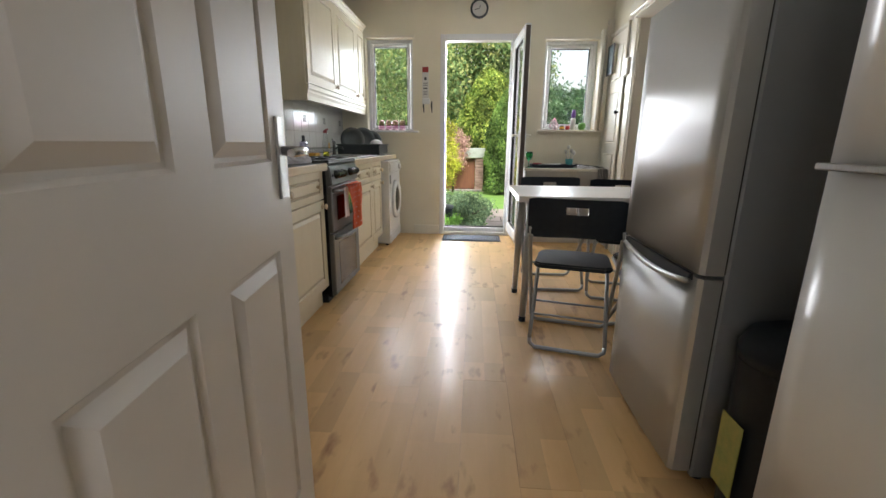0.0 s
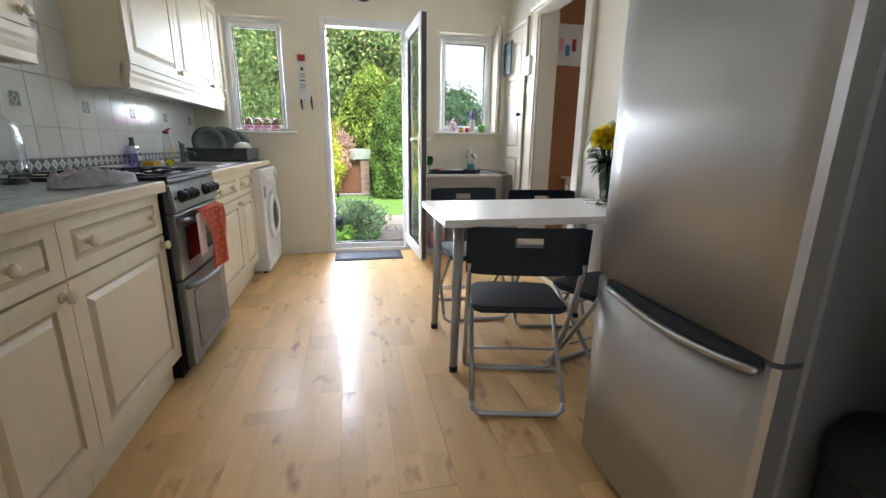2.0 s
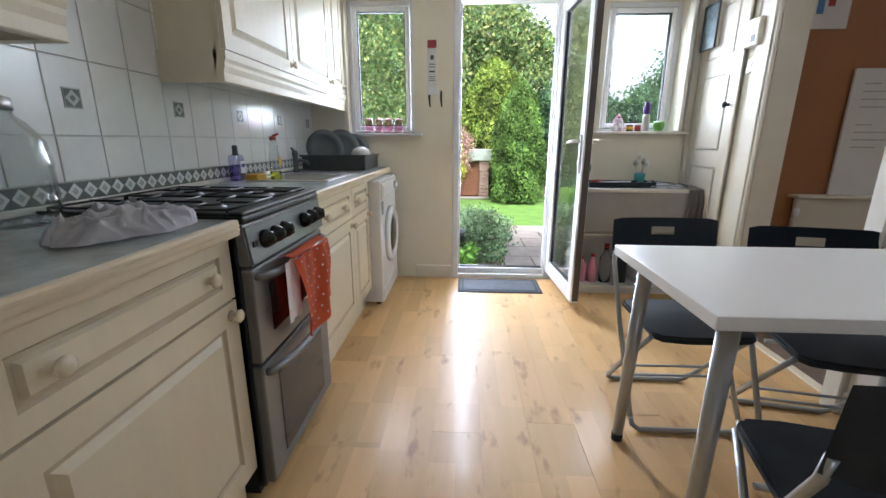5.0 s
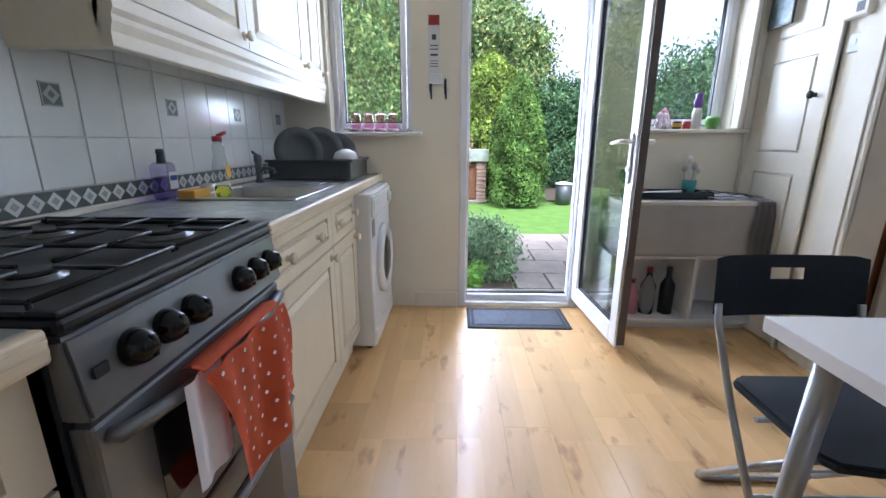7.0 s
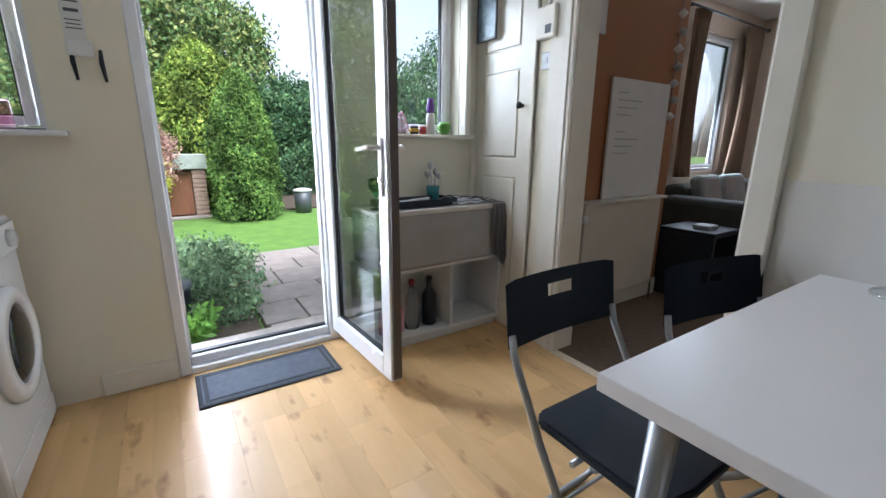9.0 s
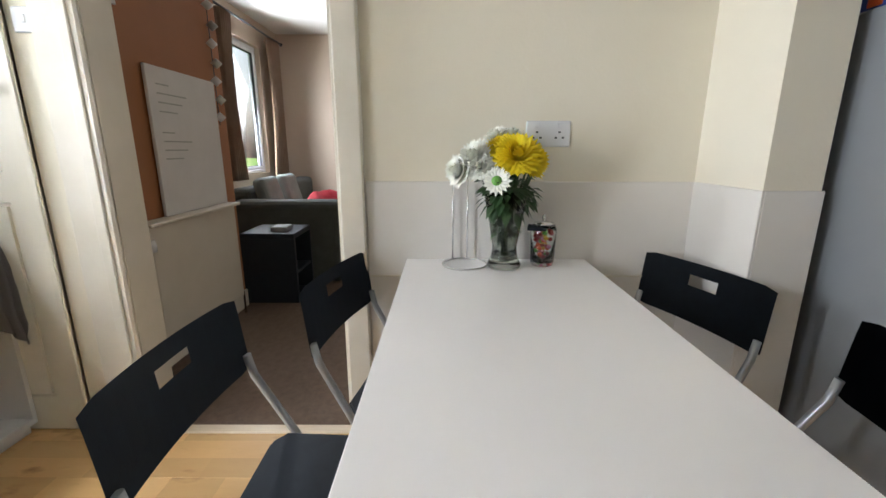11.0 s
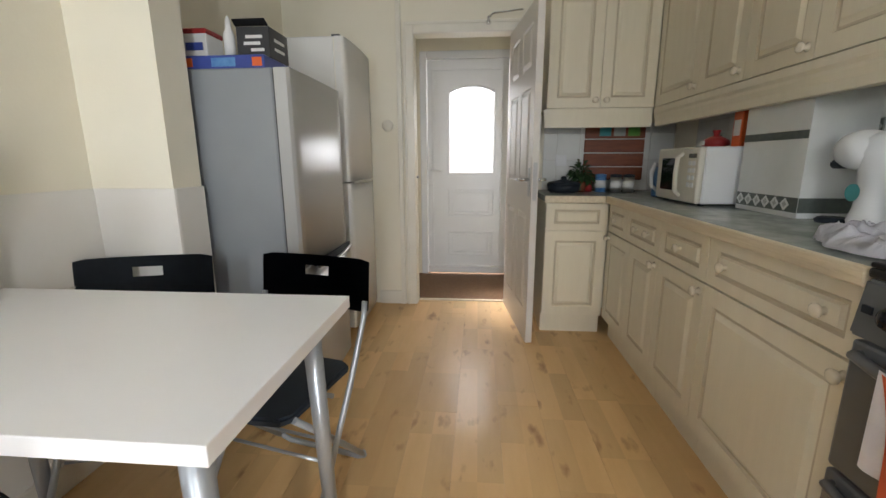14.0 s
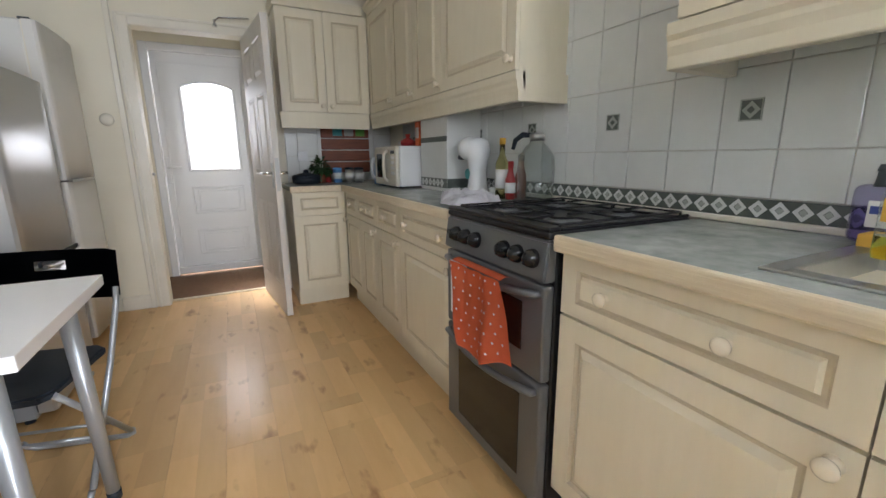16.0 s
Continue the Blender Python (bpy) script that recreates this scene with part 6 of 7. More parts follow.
bm = bmesh.new()
lathe(bm, [(0.085, 0), (0.105, 0.012), (0.11, 0.055)], at=(0.82, 0.30, Z), n=26)
part("pan", bm, M_BLACK, fp)
bm = bmesh.new()
lathe(bm, [(0.112, 0.056), (0.10, 0.07), (0.03, 0.085), (0.018, 0.09), (0.02, 0.105), (0.008, 0.11)], at=(0.82, 0.30, Z), n=26)
part("lid", bm, M_BLACK, fp)
wb_ = thing("picture_board", "slatted dark wood board with green pictures on the tiles", "board", at=(0.44, 0.07, 1.0))
for k in range(4):
    part("slat", B(0.22, 0.64, 0.0605, 0.078, 1.0 + 0.098 * k, 1.0 + 0.098 * k + 0.09, bevel=0.004), M_DARKWOOD, wb_)
for k, x in enumerate((0.26, 0.36, 0.46)):
    part("picture", B(x, x + 0.08, 0.078, 0.081, 1.31, 1.37), (M_GREEN, M_TGREY, M_TEAL)[k], wb_, "small green and grey picture")
sw = thing("wall_socket", "white double socket on the tiles", "socket", at=(0.80, 0.065, 1.10))
part("plate", B(0.76, 0.84, 0.0605, 0.070, 1.10, 1.18, bevel=0.003), M_WHITE, sw)

# tiled duct: border, dark listel and joint
bm = bmesh.new()
box(bm, 0.2355, 0.2375, 1.262, 1.628, 1.215, 1.245)
single("dark_listel", bm, M_TDARK, "dark strip across the tiled duct", "tile trim")
du = thing("duct_border", "green border tiles round the duct", "tile", at=(0.236, 1.44, ZB0_ := ZT + 0.028), kind="structure")
part("ground", B(0.2355, 0.2375, 1.262, 1.628, ZT + 0.022, ZT + 0.077), M_TDARK, du)
part("ground", B(0.05, 0.235, 1.6305, 1.6325, ZT + 0.022, ZT + 0.077), M_TDARK, du)

# wall cabinet underside block
bl = thing("timber_block", "raw timber batten under the wall cabinet", "batten", at=(0.13, 3.07, 1.42))
part("batten", B(0.05, 0.20, 3.047, 3.09, 1.43, 1.469, bevel=0.002), mat("raw_pine", (0.42, 0.20, 0.08), (0.34, 0.15, 0.06), 0.7, scale=10), bl)

# boxes on the silver fridge
zf = 1.5005
bx = thing("cardboard_box", "flat blue printed box on the silver fridge", "box", at=(2.42, 1.42, zf))
part("carton", B(2.26, 2.66, 1.30, 1.56, zf, zf + 0.055, bevel=0.003), M_BLUE, bx)
part("printed_panel", B(2.38, 2.48, 1.56, 1.5615, zf + 0.012, zf + 0.045), M_LBLUE, bx)
part("printed_spot", B(2.27, 2.31, 1.56, 1.5615, zf + 0.012, zf + 0.045), M_ORPK, bx)
part("printed_spot", B(2.56, 2.60, 1.56, 1.5615, zf + 0.012, zf + 0.045), M_ORPK, bx)
b2 = thing("cardboard_box", "small white and red carton on the blue box", "box", at=(2.60, 1.44, zf + 0.056))
part("carton", B(2.53, 2.65, 1.38, 1.50, zf + 0.0555, zf + 0.155, bevel=0.003), M_PAPER, b2)
part("red_lid", B(2.528, 2.652, 1.378, 1.502, zf + 0.155, zf + 0.175, bevel=0.004), M_RED, b2)
part("printed_band", B(2.545, 2.62, 1.50, 1.5015, zf + 0.09, zf + 0.12), M_BLUE, b2)
lathe_thing("spray_bottle", "white spray bottle with a pointed nozzle on the fridge", "bottle", (2.43, 1.50, zf + 0.0555), [(0.022, 0), (0.022, 0.09), (0.012, 0.11), (0.011, 0.14), (0.004, 0.16)], M_PAPER)
cr = thing("cardboard_box", "black printed carton standing open on the silver fridge", "box", at=(2.33, 1.42, zf + 0.056))
M_CARTON = mat("black_printed_card", (0.03, 0.03, 0.032), (0.02, 0.02, 0.022), 0.5)
part("carton", B(2.26, 2.40, 1.33, 1.50, zf + 0.0555, zf + 0.175, bevel=0.003), M_CARTON, cr)
bm = bmesh.new()
vs = [bm.verts.new(p) for p in ((2.26, 1.50, zf + 0.175), (2.40, 1.50, zf + 0.175), (2.39, 1.545, zf + 0.19), (2.255, 1.545, zf + 0.19))]
bm.faces.new(vs)
bmesh.ops.solidify(bm, geom=list(bm.faces), thickness=0.002)
part("flap", bm, M_CARTON, cr)
for z, x0, x1 in ((0.13, 2.29, 2.36), (0.105, 2.30, 2.37), (0.08, 2.285, 2.34)):
    part("printed_bar", B(x0, x1, 1.50, 1.5015, zf + z, zf + z + 0.012), M_PAPER, cr)
for z in (0.09, 0.125):
    part("printed_bar", B(2.2585, 2.26, 1.37, 1.46, zf + z, zf + z + 0.012), M_PAPER, cr)

# table things
zt_ = 0.7685
vs_ = thing("flower_vase", "grooved clear glass vase of yellow and white chrysanthemums", "vase", at=(2.735, 2.47, zt_))
bm = bmesh.new()
lathe(bm, [(0.054, 0), (0.057, 0.012), (0.044, 0.04), (0.040, 0.07), (0.055, 0.16), (0.074, 0.255), (0.071, 0.255), (0.051, 0.16), (0.036, 0.07), (0.038, 0.03)], at=(2.735, 2.47, zt_), n=32)
part("glass", bm, M_SMOKE, vs_)
bm = bmesh.new()
rv = random.Random(5)
for k in range(26):
    a = rv.uniform(0, 6.28)
    r1 = rv.uniform(0.03, 0.09)
    tube(bm, [(2.735 + 0.012 * math.cos(a + 2), 2.47 + 0.012 * math.sin(a + 2), zt_ + 0.02), (2.735 + 0.018 * math.cos(a), 2.47 + 0.018 * math.sin(a), zt_ + 0.15), (2.735 + r1 * math.cos(a), 2.47 + r1 * math.sin(a), zt_ + 0.33)], 0.0035, n=5)
part("stems", bm, M_STEM, vs_)


def leafy(bm, c, n, r, size, rnd):
    for _ in range(n):
        d = Vector((rnd.gauss(0, 1), rnd.gauss(0, 1), rnd.gauss(-0.15, 0.7))).normalized()
        p = Vector(c) + d * r * rnd.uniform(0.5, 1.1)
        s = size * rnd.uniform(0.7, 1.3)
        t = d.cross(Vector((0, 0, 1))).normalized()
        if t.length < 0.5:
            continue
        q = [p, p + d * s * 0.5 + t * s * 0.32, p + d * s - Vector((0, 0, s * 0.35)), p + d * s * 0.5 - t * s * 0.32]
        m = [bm.verts.new(v) for v in q]
        mid = bm.verts.new(p + d * s * 0.5 - Vector((0, 0, s * 0.12)))
        for k in range(4):
            bm.faces.new((m[k], m[(k + 1) % 4], mid))


bm = bmesh.new()
leafy(bm, (0.69, 0.22, Z + 0.13), 110, 0.06, 0.055, random.Random(8))
part("leaves", bm, M_STEM, hp, kind="stuff")
bm = bmesh.new()
leafy(bm, (2.725, 2.47, zt_ + 0.265), 170, 0.08, 0.042, rv)
leafy(bm, (2.735, 2.47, zt_ + 0.14), 70, 0.03, 0.03, rv)
part("leaves", bm, M_STEM, vs_, kind="stuff")


def bloom(name, c, r, rows, m, face=(-0.8, 0.1, 0.6), open_=False, centre=None):
    r *= 1.28
    bm = bmesh.new()
    mat_ = Vector(face).to_track_quat("Z", "Y").to_matrix().to_4x4()
    for j in range(rows):
        n = 24 - j if not open_ else 16
        tilt = radians(8 + (95 - 8) * j / max(rows - 1, 1)) if not open_ else radians(6 + 8 * j)
        for k in range(n):
            a = 2 * math.pi * (k + 0.5 * (j % 2)) / n
            L = r * (0.93 - 0.30 * j / rows) * rv.uniform(0.88, 1.04)
            w = r * (0.22 if not open_ else 0.17)
            d = Vector((math.cos(a) * math.cos(tilt), math.sin(a) * math.cos(tilt), math.sin(tilt)))
            s = Vector((-math.sin(a), math.cos(a), 0)) * w
            q = [Vector((0, 0, 0)), d * L * 0.55 + s, d * L + Vector((0, 0, r * 0.08)), d * L * 0.55 - s]
            bm.faces.new([bm.verts.new(v) for v in q])
    place(bm, Matrix.Translation(c) @ mat_)
    p = part(name, bm, m, vs_)
    if centre:
        bm = bmesh.new()
        lathe(bm, [(r * 0.28, 0.0), (r * 0.3, r * 0.12), (r * 0.1, r * 0.2)], n=12)
        place(bm, Matrix.Translation(c) @ mat_)
        part("centre", bm, centre, p)
    return p


F = (2.735, 2.47, zt_ + 0.032)
bloom("yellow_bloom", (F[0] - 0.065, F[1] - 0.02, F[2] + 0.325), 0.068, 9, M_PETALY)
bloom("yellow_bloom", (F[0] - 0.04, F[1] - 0.055, F[2] + 0.315), 0.06, 8, M_PETALY, face=(-0.7, -0.6, 0.5))
bloom("yellow_bloom", (F[0] - 0.02, F[1] + 0.015, F[2] + 0.34), 0.058, 8, M_PETALY, face=(-0.5, 0.3, 0.8))
bloom("white_bloom", (F[0] - 0.105, F[1] + 0.045, F[2] + 0.26), 0.04, 2, M_PETALW, face=(-0.9, 0.2, 0.3), open_=True, centre=M_GREEN)
bloom("white_bloom", (F[0] - 0.03, F[1] + 0.10, F[2] + 0.32), 0.055, 7, M_PETALW, face=(-0.6, 0.6, 0.6))
bloom("white_bloom", (F[0] - 0.02, F[1] + 0.145, F[2] + 0.285), 0.05, 6, M_PETALW, face=(-0.5, 0.8, 0.2))
bloom("white_bloom", (F[0] - 0.05, F[1] + 0.085, F[2] + 0.295), 0.045, 7, M_PETALW, face=(-0.8, 0.5, 0.4))
bloom("white_bloom", (F[0] + 0.02, F[1] - 0.01, F[2] + 0.37), 0.05, 6, M_PETALW, face=(-0.2, 0, 1))
bloom("white_bloom", (F[0] + 0.01, F[1] + 0.03, F[2] + 0.375), 0.045, 6, M_PETALW, face=(-0.3, 0.3, 0.9))
bloom("white_bloom", (F[0] + 0.0, F[1] - 0.09, F[2] + 0.31), 0.042, 6, M_PETALW, face=(-0.4, -0.8, 0.5))
jr = thing("sweet_jar", "small glass jar of coloured sweets, black bow, chrome knob", "jar", at=(2.768, 2.335, zt_))
bm = bmesh.new()
lathe(bm, [(0.036, 0), (0.040, 0.01), (0.044, 0.12), (0.038, 0.138), (0.036, 0.138), (0.042, 0.118), (0.038, 0.012)], at=(2.768, 2.335, zt_), n=20)
part("glass", bm, M_GLASS, jr)
for k in range(84):
    a, rr = rv.uniform(0, 6.28), rv.uniform(0.0, 0.031)
    z = 0.012 + 0.0013 * k
    bm = bmesh.new()
    lathe(bm, [(0.003, -0.008), (0.009, -0.003), (0.009, 0.003), (0.003, 0.008)], at=(2.768 + rr * math.cos(a), 2.335 + rr * math.sin(a), zt_ + z), n=8)
    part("sweet", bm, (M_RED, M_PINK2, M_GREEN, M_YELLOW, M_RED, M_ORPK)[k % 6], jr)
bm = bmesh.new()
lathe(bm, [(0.031, 0.135), (0.032, 0.145), (0.012, 0.15), (0.006, 0.152), (0.008, 0.165), (0.003, 0.172)], at=(2.768, 2.335, zt_), n=18)
part("lid", bm, M_CHROME, jr)
bm = bmesh.new()
tube(bm, [(2.735, 2.395, zt_ + 0.135), (2.731, 2.365, zt_ + 0.13), (2.733, 2.335, zt_ + 0.125)], [0.012, 0.008, 0.005], n=8)
part("bow", bm, M_BLACK, jr)
rg = thing("wire_stand", "chrome wire stand with a ring base on the table", "stand", at=(2.785, 2.59, zt_))
bm = bmesh.new()
tube(bm, arc((2.755, 2.60, zt_ + 0.004), 0.075, 0, 360, 28, "xy"), 0.0035, n=6)
part("ring", bm, M_CHROME, rg)
for dy in (-0.018, 0.018):
    bm = bmesh.new()
    tube(bm, [(2.820, 2.615 + dy * 1.4, zt_ + 0.004), (2.820, 2.615 + dy * 1.4, zt_ + 0.30)], 0.003, n=6)
    part("upright", bm, M_CHROME, rg)

# wall things
so = thing("wall_socket", "white double socket above the table", "socket", at=(2.845, 2.32, 1.135))
part("plate", B(2.842, 2.85, 2.245, 2.395, 1.165, 1.25, bevel=0.003), M_WHITE, so)
for y in (2.282, 2.358):
    bm = bmesh.new()
    for dy, dz in ((0.0, 0.018), (-0.012, 0.0), (0.012, 0.0)):
        box(bm, 2.8405, 2.842, y + dy - 0.004, y + dy + 0.004, 1.195 + dz - 0.003, 1.195 + dz + 0.003)
    part("pin_holes", bm, M_GREYDK, so)
    part("switch", B(2.838, 2.842, y - 0.006, y + 0.006, 1.228, 1.242, bevel=0.001), M_WHITE, so)
so.location.z -= 0.005
lathe_at = Matrix.Translation((2.09, 0.051, 1.40)) @ Matrix.Rotation(radians(-90), 4, "X")
th = thing("thermostat", "small round white wall control by the hall door", "thermostat", at=(2.09, 0.06, 1.36))
bm = bmesh.new()
lathe(bm, [(0.042, 0), (0.042, 0.012), (0.034, 0.022), (0.01, 0.024)], n=22)
place(bm, lathe_at)
part("dial", bm, M_TRIM, th)
pp = setting("pipe_boxing", B(1.975, 2.01, 0.05, 0.075, 0.0, H, bevel=0.004), M_TRIM)
clk = thing("wall_clock", "round dark-rimmed wall clock over the garden door", "clock", at=(1.53, 4.69, 2.33))
cmx = Matrix.Translation((1.53, 4.699, 2.42)) @ Matrix.Rotation(radians(90), 4, "X")
bm = bmesh.new()
lathe(bm, [(0.095, 0), (0.095, 0.02), (0.085, 0.026), (0.075, 0.02), (0.075, 0.004)], n=32)
place(bm, cmx)
part("rim", bm, M_GREYDK, clk)
bm = bmesh.new()
lathe(bm, [(0.074, 0.004), (0.074, 0.008)], n=32)
place(bm, cmx)
fa = part("face", bm, M_PAPER, clk)
for a, L in ((100, 0.05), (-20, 0.035)):
    bm = bmesh.new()
    box(bm, -0.003, 0.003, 0, L, 0.010, 0.012)
    place(bm, cmx @ Matrix.Rotation(radians(a), 4, "Z"))
    part("clock_hand", bm, M_BLACK, fa)
sg = thing("fire_blanket_label", "narrow white hanging label with a red top", "sign", at=(0.95, 4.69, 1.50))
part("card", B(0.925, 0.995, 4.692, 4.699, 1.52, 1.86, bevel=0.001), M_PAPER, sg)
part("red_panel", B(0.927, 0.993, 4.690, 4.692, 1.80, 1.855), M_RED, sg)
for k, (z, h, w) in enumerate(((1.72, 0.03, 0.025), (1.685, 0.006, 0.05), (1.665, 0.006, 0.05), (1.63, 0.012, 0.045), (1.60, 0.004, 0.05), (1.585, 0.004, 0.045), (1.57, 0.004, 0.05))):
    part("printed_bar", B(0.96 - w / 2, 0.96 + w / 2, 4.6905, 4.692, z, z + h), M_GREYDK, sg)
part("case", B(0.925, 1.01, 4.675, 4.699, 1.47, 1.53, bevel=0.006), M_WHITE, sg)
for x in (0.94, 1.03):
    bm = bmesh.new()
    tube(bm, [(x, 4.688, 1.50), (x - 0.002, 4.686, 1.45), (x + 0.004, 4.686, 1.38)], [0.006, 0.009, 0.005], n=6)
    part("pull_strap", bm, M_BLACK, sg)
pf = thing("framed_picture", "small dark framed picture on the wall", "picture", at=(2.90, 4.53, 1.74))
bm = bmesh.new()
for a in ((4.44, 4.455, 1.74, 2.03), (4.605, 4.62, 1.74, 2.03), (4.455, 4.605, 1.74, 1.755), (4.455, 4.605, 2.015, 2.03)):
    box(bm, 2.868, 2.882, *a, bevel=0.003)
part("frame", bm, M_GREYDK, pf)
part("print", B(2.874, 2.880, 4.455, 4.605, 1.755, 2.015), mat("grey_blue_print", (0.22, 0.30, 0.33), (0.10, 0.14, 0.17), 0.25, scale=14), pf)
part("back_box", B(2.882, 2.918, 4.45, 4.61, 1.75, 2.02), M_TRIM, pf)
eb = thing("fuse_switch", "cream wall switch box with a conduit above", "switch box", at=(2.90, 4.08, 1.66))
part("box", B(2.872, 2.918, 4.00, 4.13, 1.67, 1.82, bevel=0.006), M_TRIM, eb)
bm = bmesh.new()
tube(bm, [(2.905, 4.065, 1.82), (2.905, 4.065, 2.5)], 0.010, n=8)
part("conduit", bm, M_TRIM, eb)
part("vent", B(2.871, 2.873, 4.02, 4.06, 1.69, 1.73), M_GREYDK, eb)
es = thing("light_switch", "white single light switch below the fuse box", "switch", at=(2.915, 4.07, 1.53))
part("plate", B(2.908, 2.919, 4.03, 4.11, 1.53, 1.61, bevel=0.003), M_WHITE, es)
part("rocker", B(2.904, 2.908, 4.063, 4.077, 1.56, 1.585, bevel=0.001), M_WHITE, es)
cl = thing("door_closer", "chrome hooked door stay above the hall doorway", "door closer", at=(1.3, 0.1, 2.06))
bm = bmesh.new()
tube(bm, [(1.35, 0.055, 2.10), (1.35, 0.09, 2.11), (1.32, 0.12, 2.13), (1.12, 0.16, 2.135)], 0.006, n=8)
part("arm", bm, M_CHROME, cl)
bm = bmesh.new()
lathe(bm, [(0.016, -0.03), (0.018, -0.02), (0.008, 0.0), (0.008, 0.02)], at=(1.35, 0.09, 2.10), n=14)
part("roller", bm, M_CHROME, cl)

# hall doorway keep
kp = thing("latch_keep", "small round brass keep on the door frame", "latch", at=(1.86, 0.08, 1.0))
bm = bmesh.new()
lathe(bm, [(0.011, 0), (0.011, 0.008), (0.004, 0.01)], n=12)
place(bm, Matrix.Translation((1.865, 0.0705, 1.02)) @ Matrix.Rotation(radians(-90), 4, "X"))
part("stud", bm, M_STEEL, kp)

# ---- lounge ----
rd = thing("radiator", "flat cream panel radiator under a narrow shelf", "radiator", at=(3.75, 4.1, 0.1))
part("panel", B(3.35, 4.19, 4.085, 4.12, 0.14, 0.78, bevel=0.008, seg=2), M_RAD, rd)
bm = bmesh.new()
tube(bm, [(3.33, 4.10, 0.0), (3.33, 4.10, 0.16), (3.36, 4.10, 0.16)], 0.008, n=8)
part("pipe", bm, M_CHROME, rd)
bm = bmesh.new()
tube(bm, [(4.21, 4.10, 0.0), (4.21, 4.10, 0.16), (4.18, 4.10, 0.16)], 0.008, n=8)
part("pipe", bm, M_CHROME, rd)
bm = bmesh.new()
lathe(bm, [(0.018, 0.0), (0.02, 0.03), (0.014, 0.06)], at=(3.36, 4.09, 0.66), n=12)
part("valve", bm, M_WHITE, rd)
part("bracket", B(3.6, 3.64, 4.12, 4.16, 0.30, 0.60), M_STEEL, rd)
sf_ = thing("wall_shelf", "narrow cream shelf above the radiator", "shelf", at=(3.8, 4.1, 0.76))
part("board", B(3.33, 4.215, 4.055, 4.16, 0.782, 0.80, bevel=0.004), M_RAD, sf_)
wbd = thing("whiteboard", "tall whiteboard with faint writing leaning on the wall", "whiteboard", at=(3.8, 4.12, 0.80))
part("board", B(3.565, 4.20, 4.132, 4.150, 0.801, 1.56, bevel=0.003), M_PAPER, wbd)
for k in range(8):
    part("written_line", B(3.63, 3.63 + 0.10 + 0.05 * (k * 7 % 4), 4.1308, 4.132, 1.47 - 0.045 * k - (0.06 if k > 3 else 0), 1.477 - 0.045 * k - (0.06 if k > 3 else 0)), M_TGREY, wbd)
pw = thing("picture_print", "unframed pale print with coloured strokes", "picture", at=(3.2, 4.15, 1.78))
part("sheet", B(3.10, 3.46, 4.145, 4.158, 1.78, 2.12, bevel=0.001), M_PAPER, pw)
for k, m in enumerate((M_TEAL, M_PINK2, M_LBLUE, M_RED)):
    part("painted_patch", B(3.15 + 0.06 * k, 3.19 + 0.06 * k, 4.1435, 4.145, 1.86 + 0.04 * (k % 2), 1.95 + 0.05 * (k % 2)), m, pw)
wd = thing("wall_decoration", "row of small grey and white hanging ornaments", "ornament", at=(4.2, 4.15, 1.3))
for k in range(7):
    bm = bmesh.new()
    lathe(bm, [(0.004, -0.03), (0.035, 0.0), (0.004, 0.03)], at=(4.22 + 0.03 * (k % 2), 4.125, 1.35 + 0.11 * k), n=8)
    part("ornament", bm, M_TGREY if k % 2 else M_PAPER, wd)
bm = bmesh.new()
tube(bm, [(4.235, 4.14, 1.3), (4.235, 4.14, 2.12)], 0.003, n=5)
part("string", bm, M_GREYDK, wd)
sofa = thing("sofa", "low grey-green fabric sofa with pale cushions", "sofa", at=(5.5, 4.0, 0))
part("base", B(4.72, 6.6, 3.75, 4.45, 0.0, 0.40, bevel=0.04, seg=3), M_SOFA, sofa)
part("arm", B(4.52, 4.74, 3.55, 4.50, 0.0, 0.72, bevel=0.06, seg=3), M_SOFA, sofa)
part("backrest", B(4.74, 6.6, 4.40, 4.62, 0.10, 0.80, bevel=0.06, seg=3), M_SOFA, sofa)
part("seat_cushion", B(4.76, 5.65, 3.55, 4.40, 0.40, 0.53, bevel=0.04, seg=3), mat("pale_teal_fabric", (0.30, 0.35, 0.33), (0.24, 0.28, 0.27), 0.95, bump=0.3), sofa)
part("seat_cushion", B(5.67, 6.58, 3.55, 4.40, 0.40, 0.53, bevel=0.04, seg=3), M_SOFA, sofa)
for k, x in enumerate((5.0, 5.5)):
    cu = thing("cushion", "square pale grey-green cushion on the sofa", "cushion", at=(x, 4.25, 0.53))
    bm = bmesh.new()
    box(bm, -0.19, 0.19, -0.06, 0.06, 0.0, 0.36, bevel=0.05, seg=3)
    place(bm, Matrix.Translation((x, 4.28, 0.54)) @ Matrix.Rotation(radians(-15), 4, "X"))
    part("cover", bm, mat("cushion_fabric", (0.26, 0.30, 0.28), (0.20, 0.23, 0.22), 0.95, bump=0.3), cu)
bk = thing("blanket", "bright red blanket thrown on the sofa seat", "blanket", at=(5.0, 3.8, 0.53))
bm = bmesh.new()
cloth(bm, 20, 20, lambda u, v: (4.80 + 0.75 * u, 3.58 + 0.5 * v, 0.545 + 0.17 * math.sin(math.pi * u) ** 0.5 * math.sin(math.pi * v) ** 0.5 + 0.05 * abs(noise.noise(Vector((u * 4, v * 4, 3)))) + 0.03 * math.sin(math.pi * u) * math.sin(math.pi * v)))
bmesh.ops.solidify(bm, geom=list(bm.faces), thickness=0.01)
part("folds", bm, mat("red_blanket", (0.62, 0.03, 0.05), (0.5, 0.02, 0.04), 0.9, bump=0.4), bk)
stb = thing("side_table", "black cube side table in front of the sofa", "side table", at=(4.35, 3.95, 0))
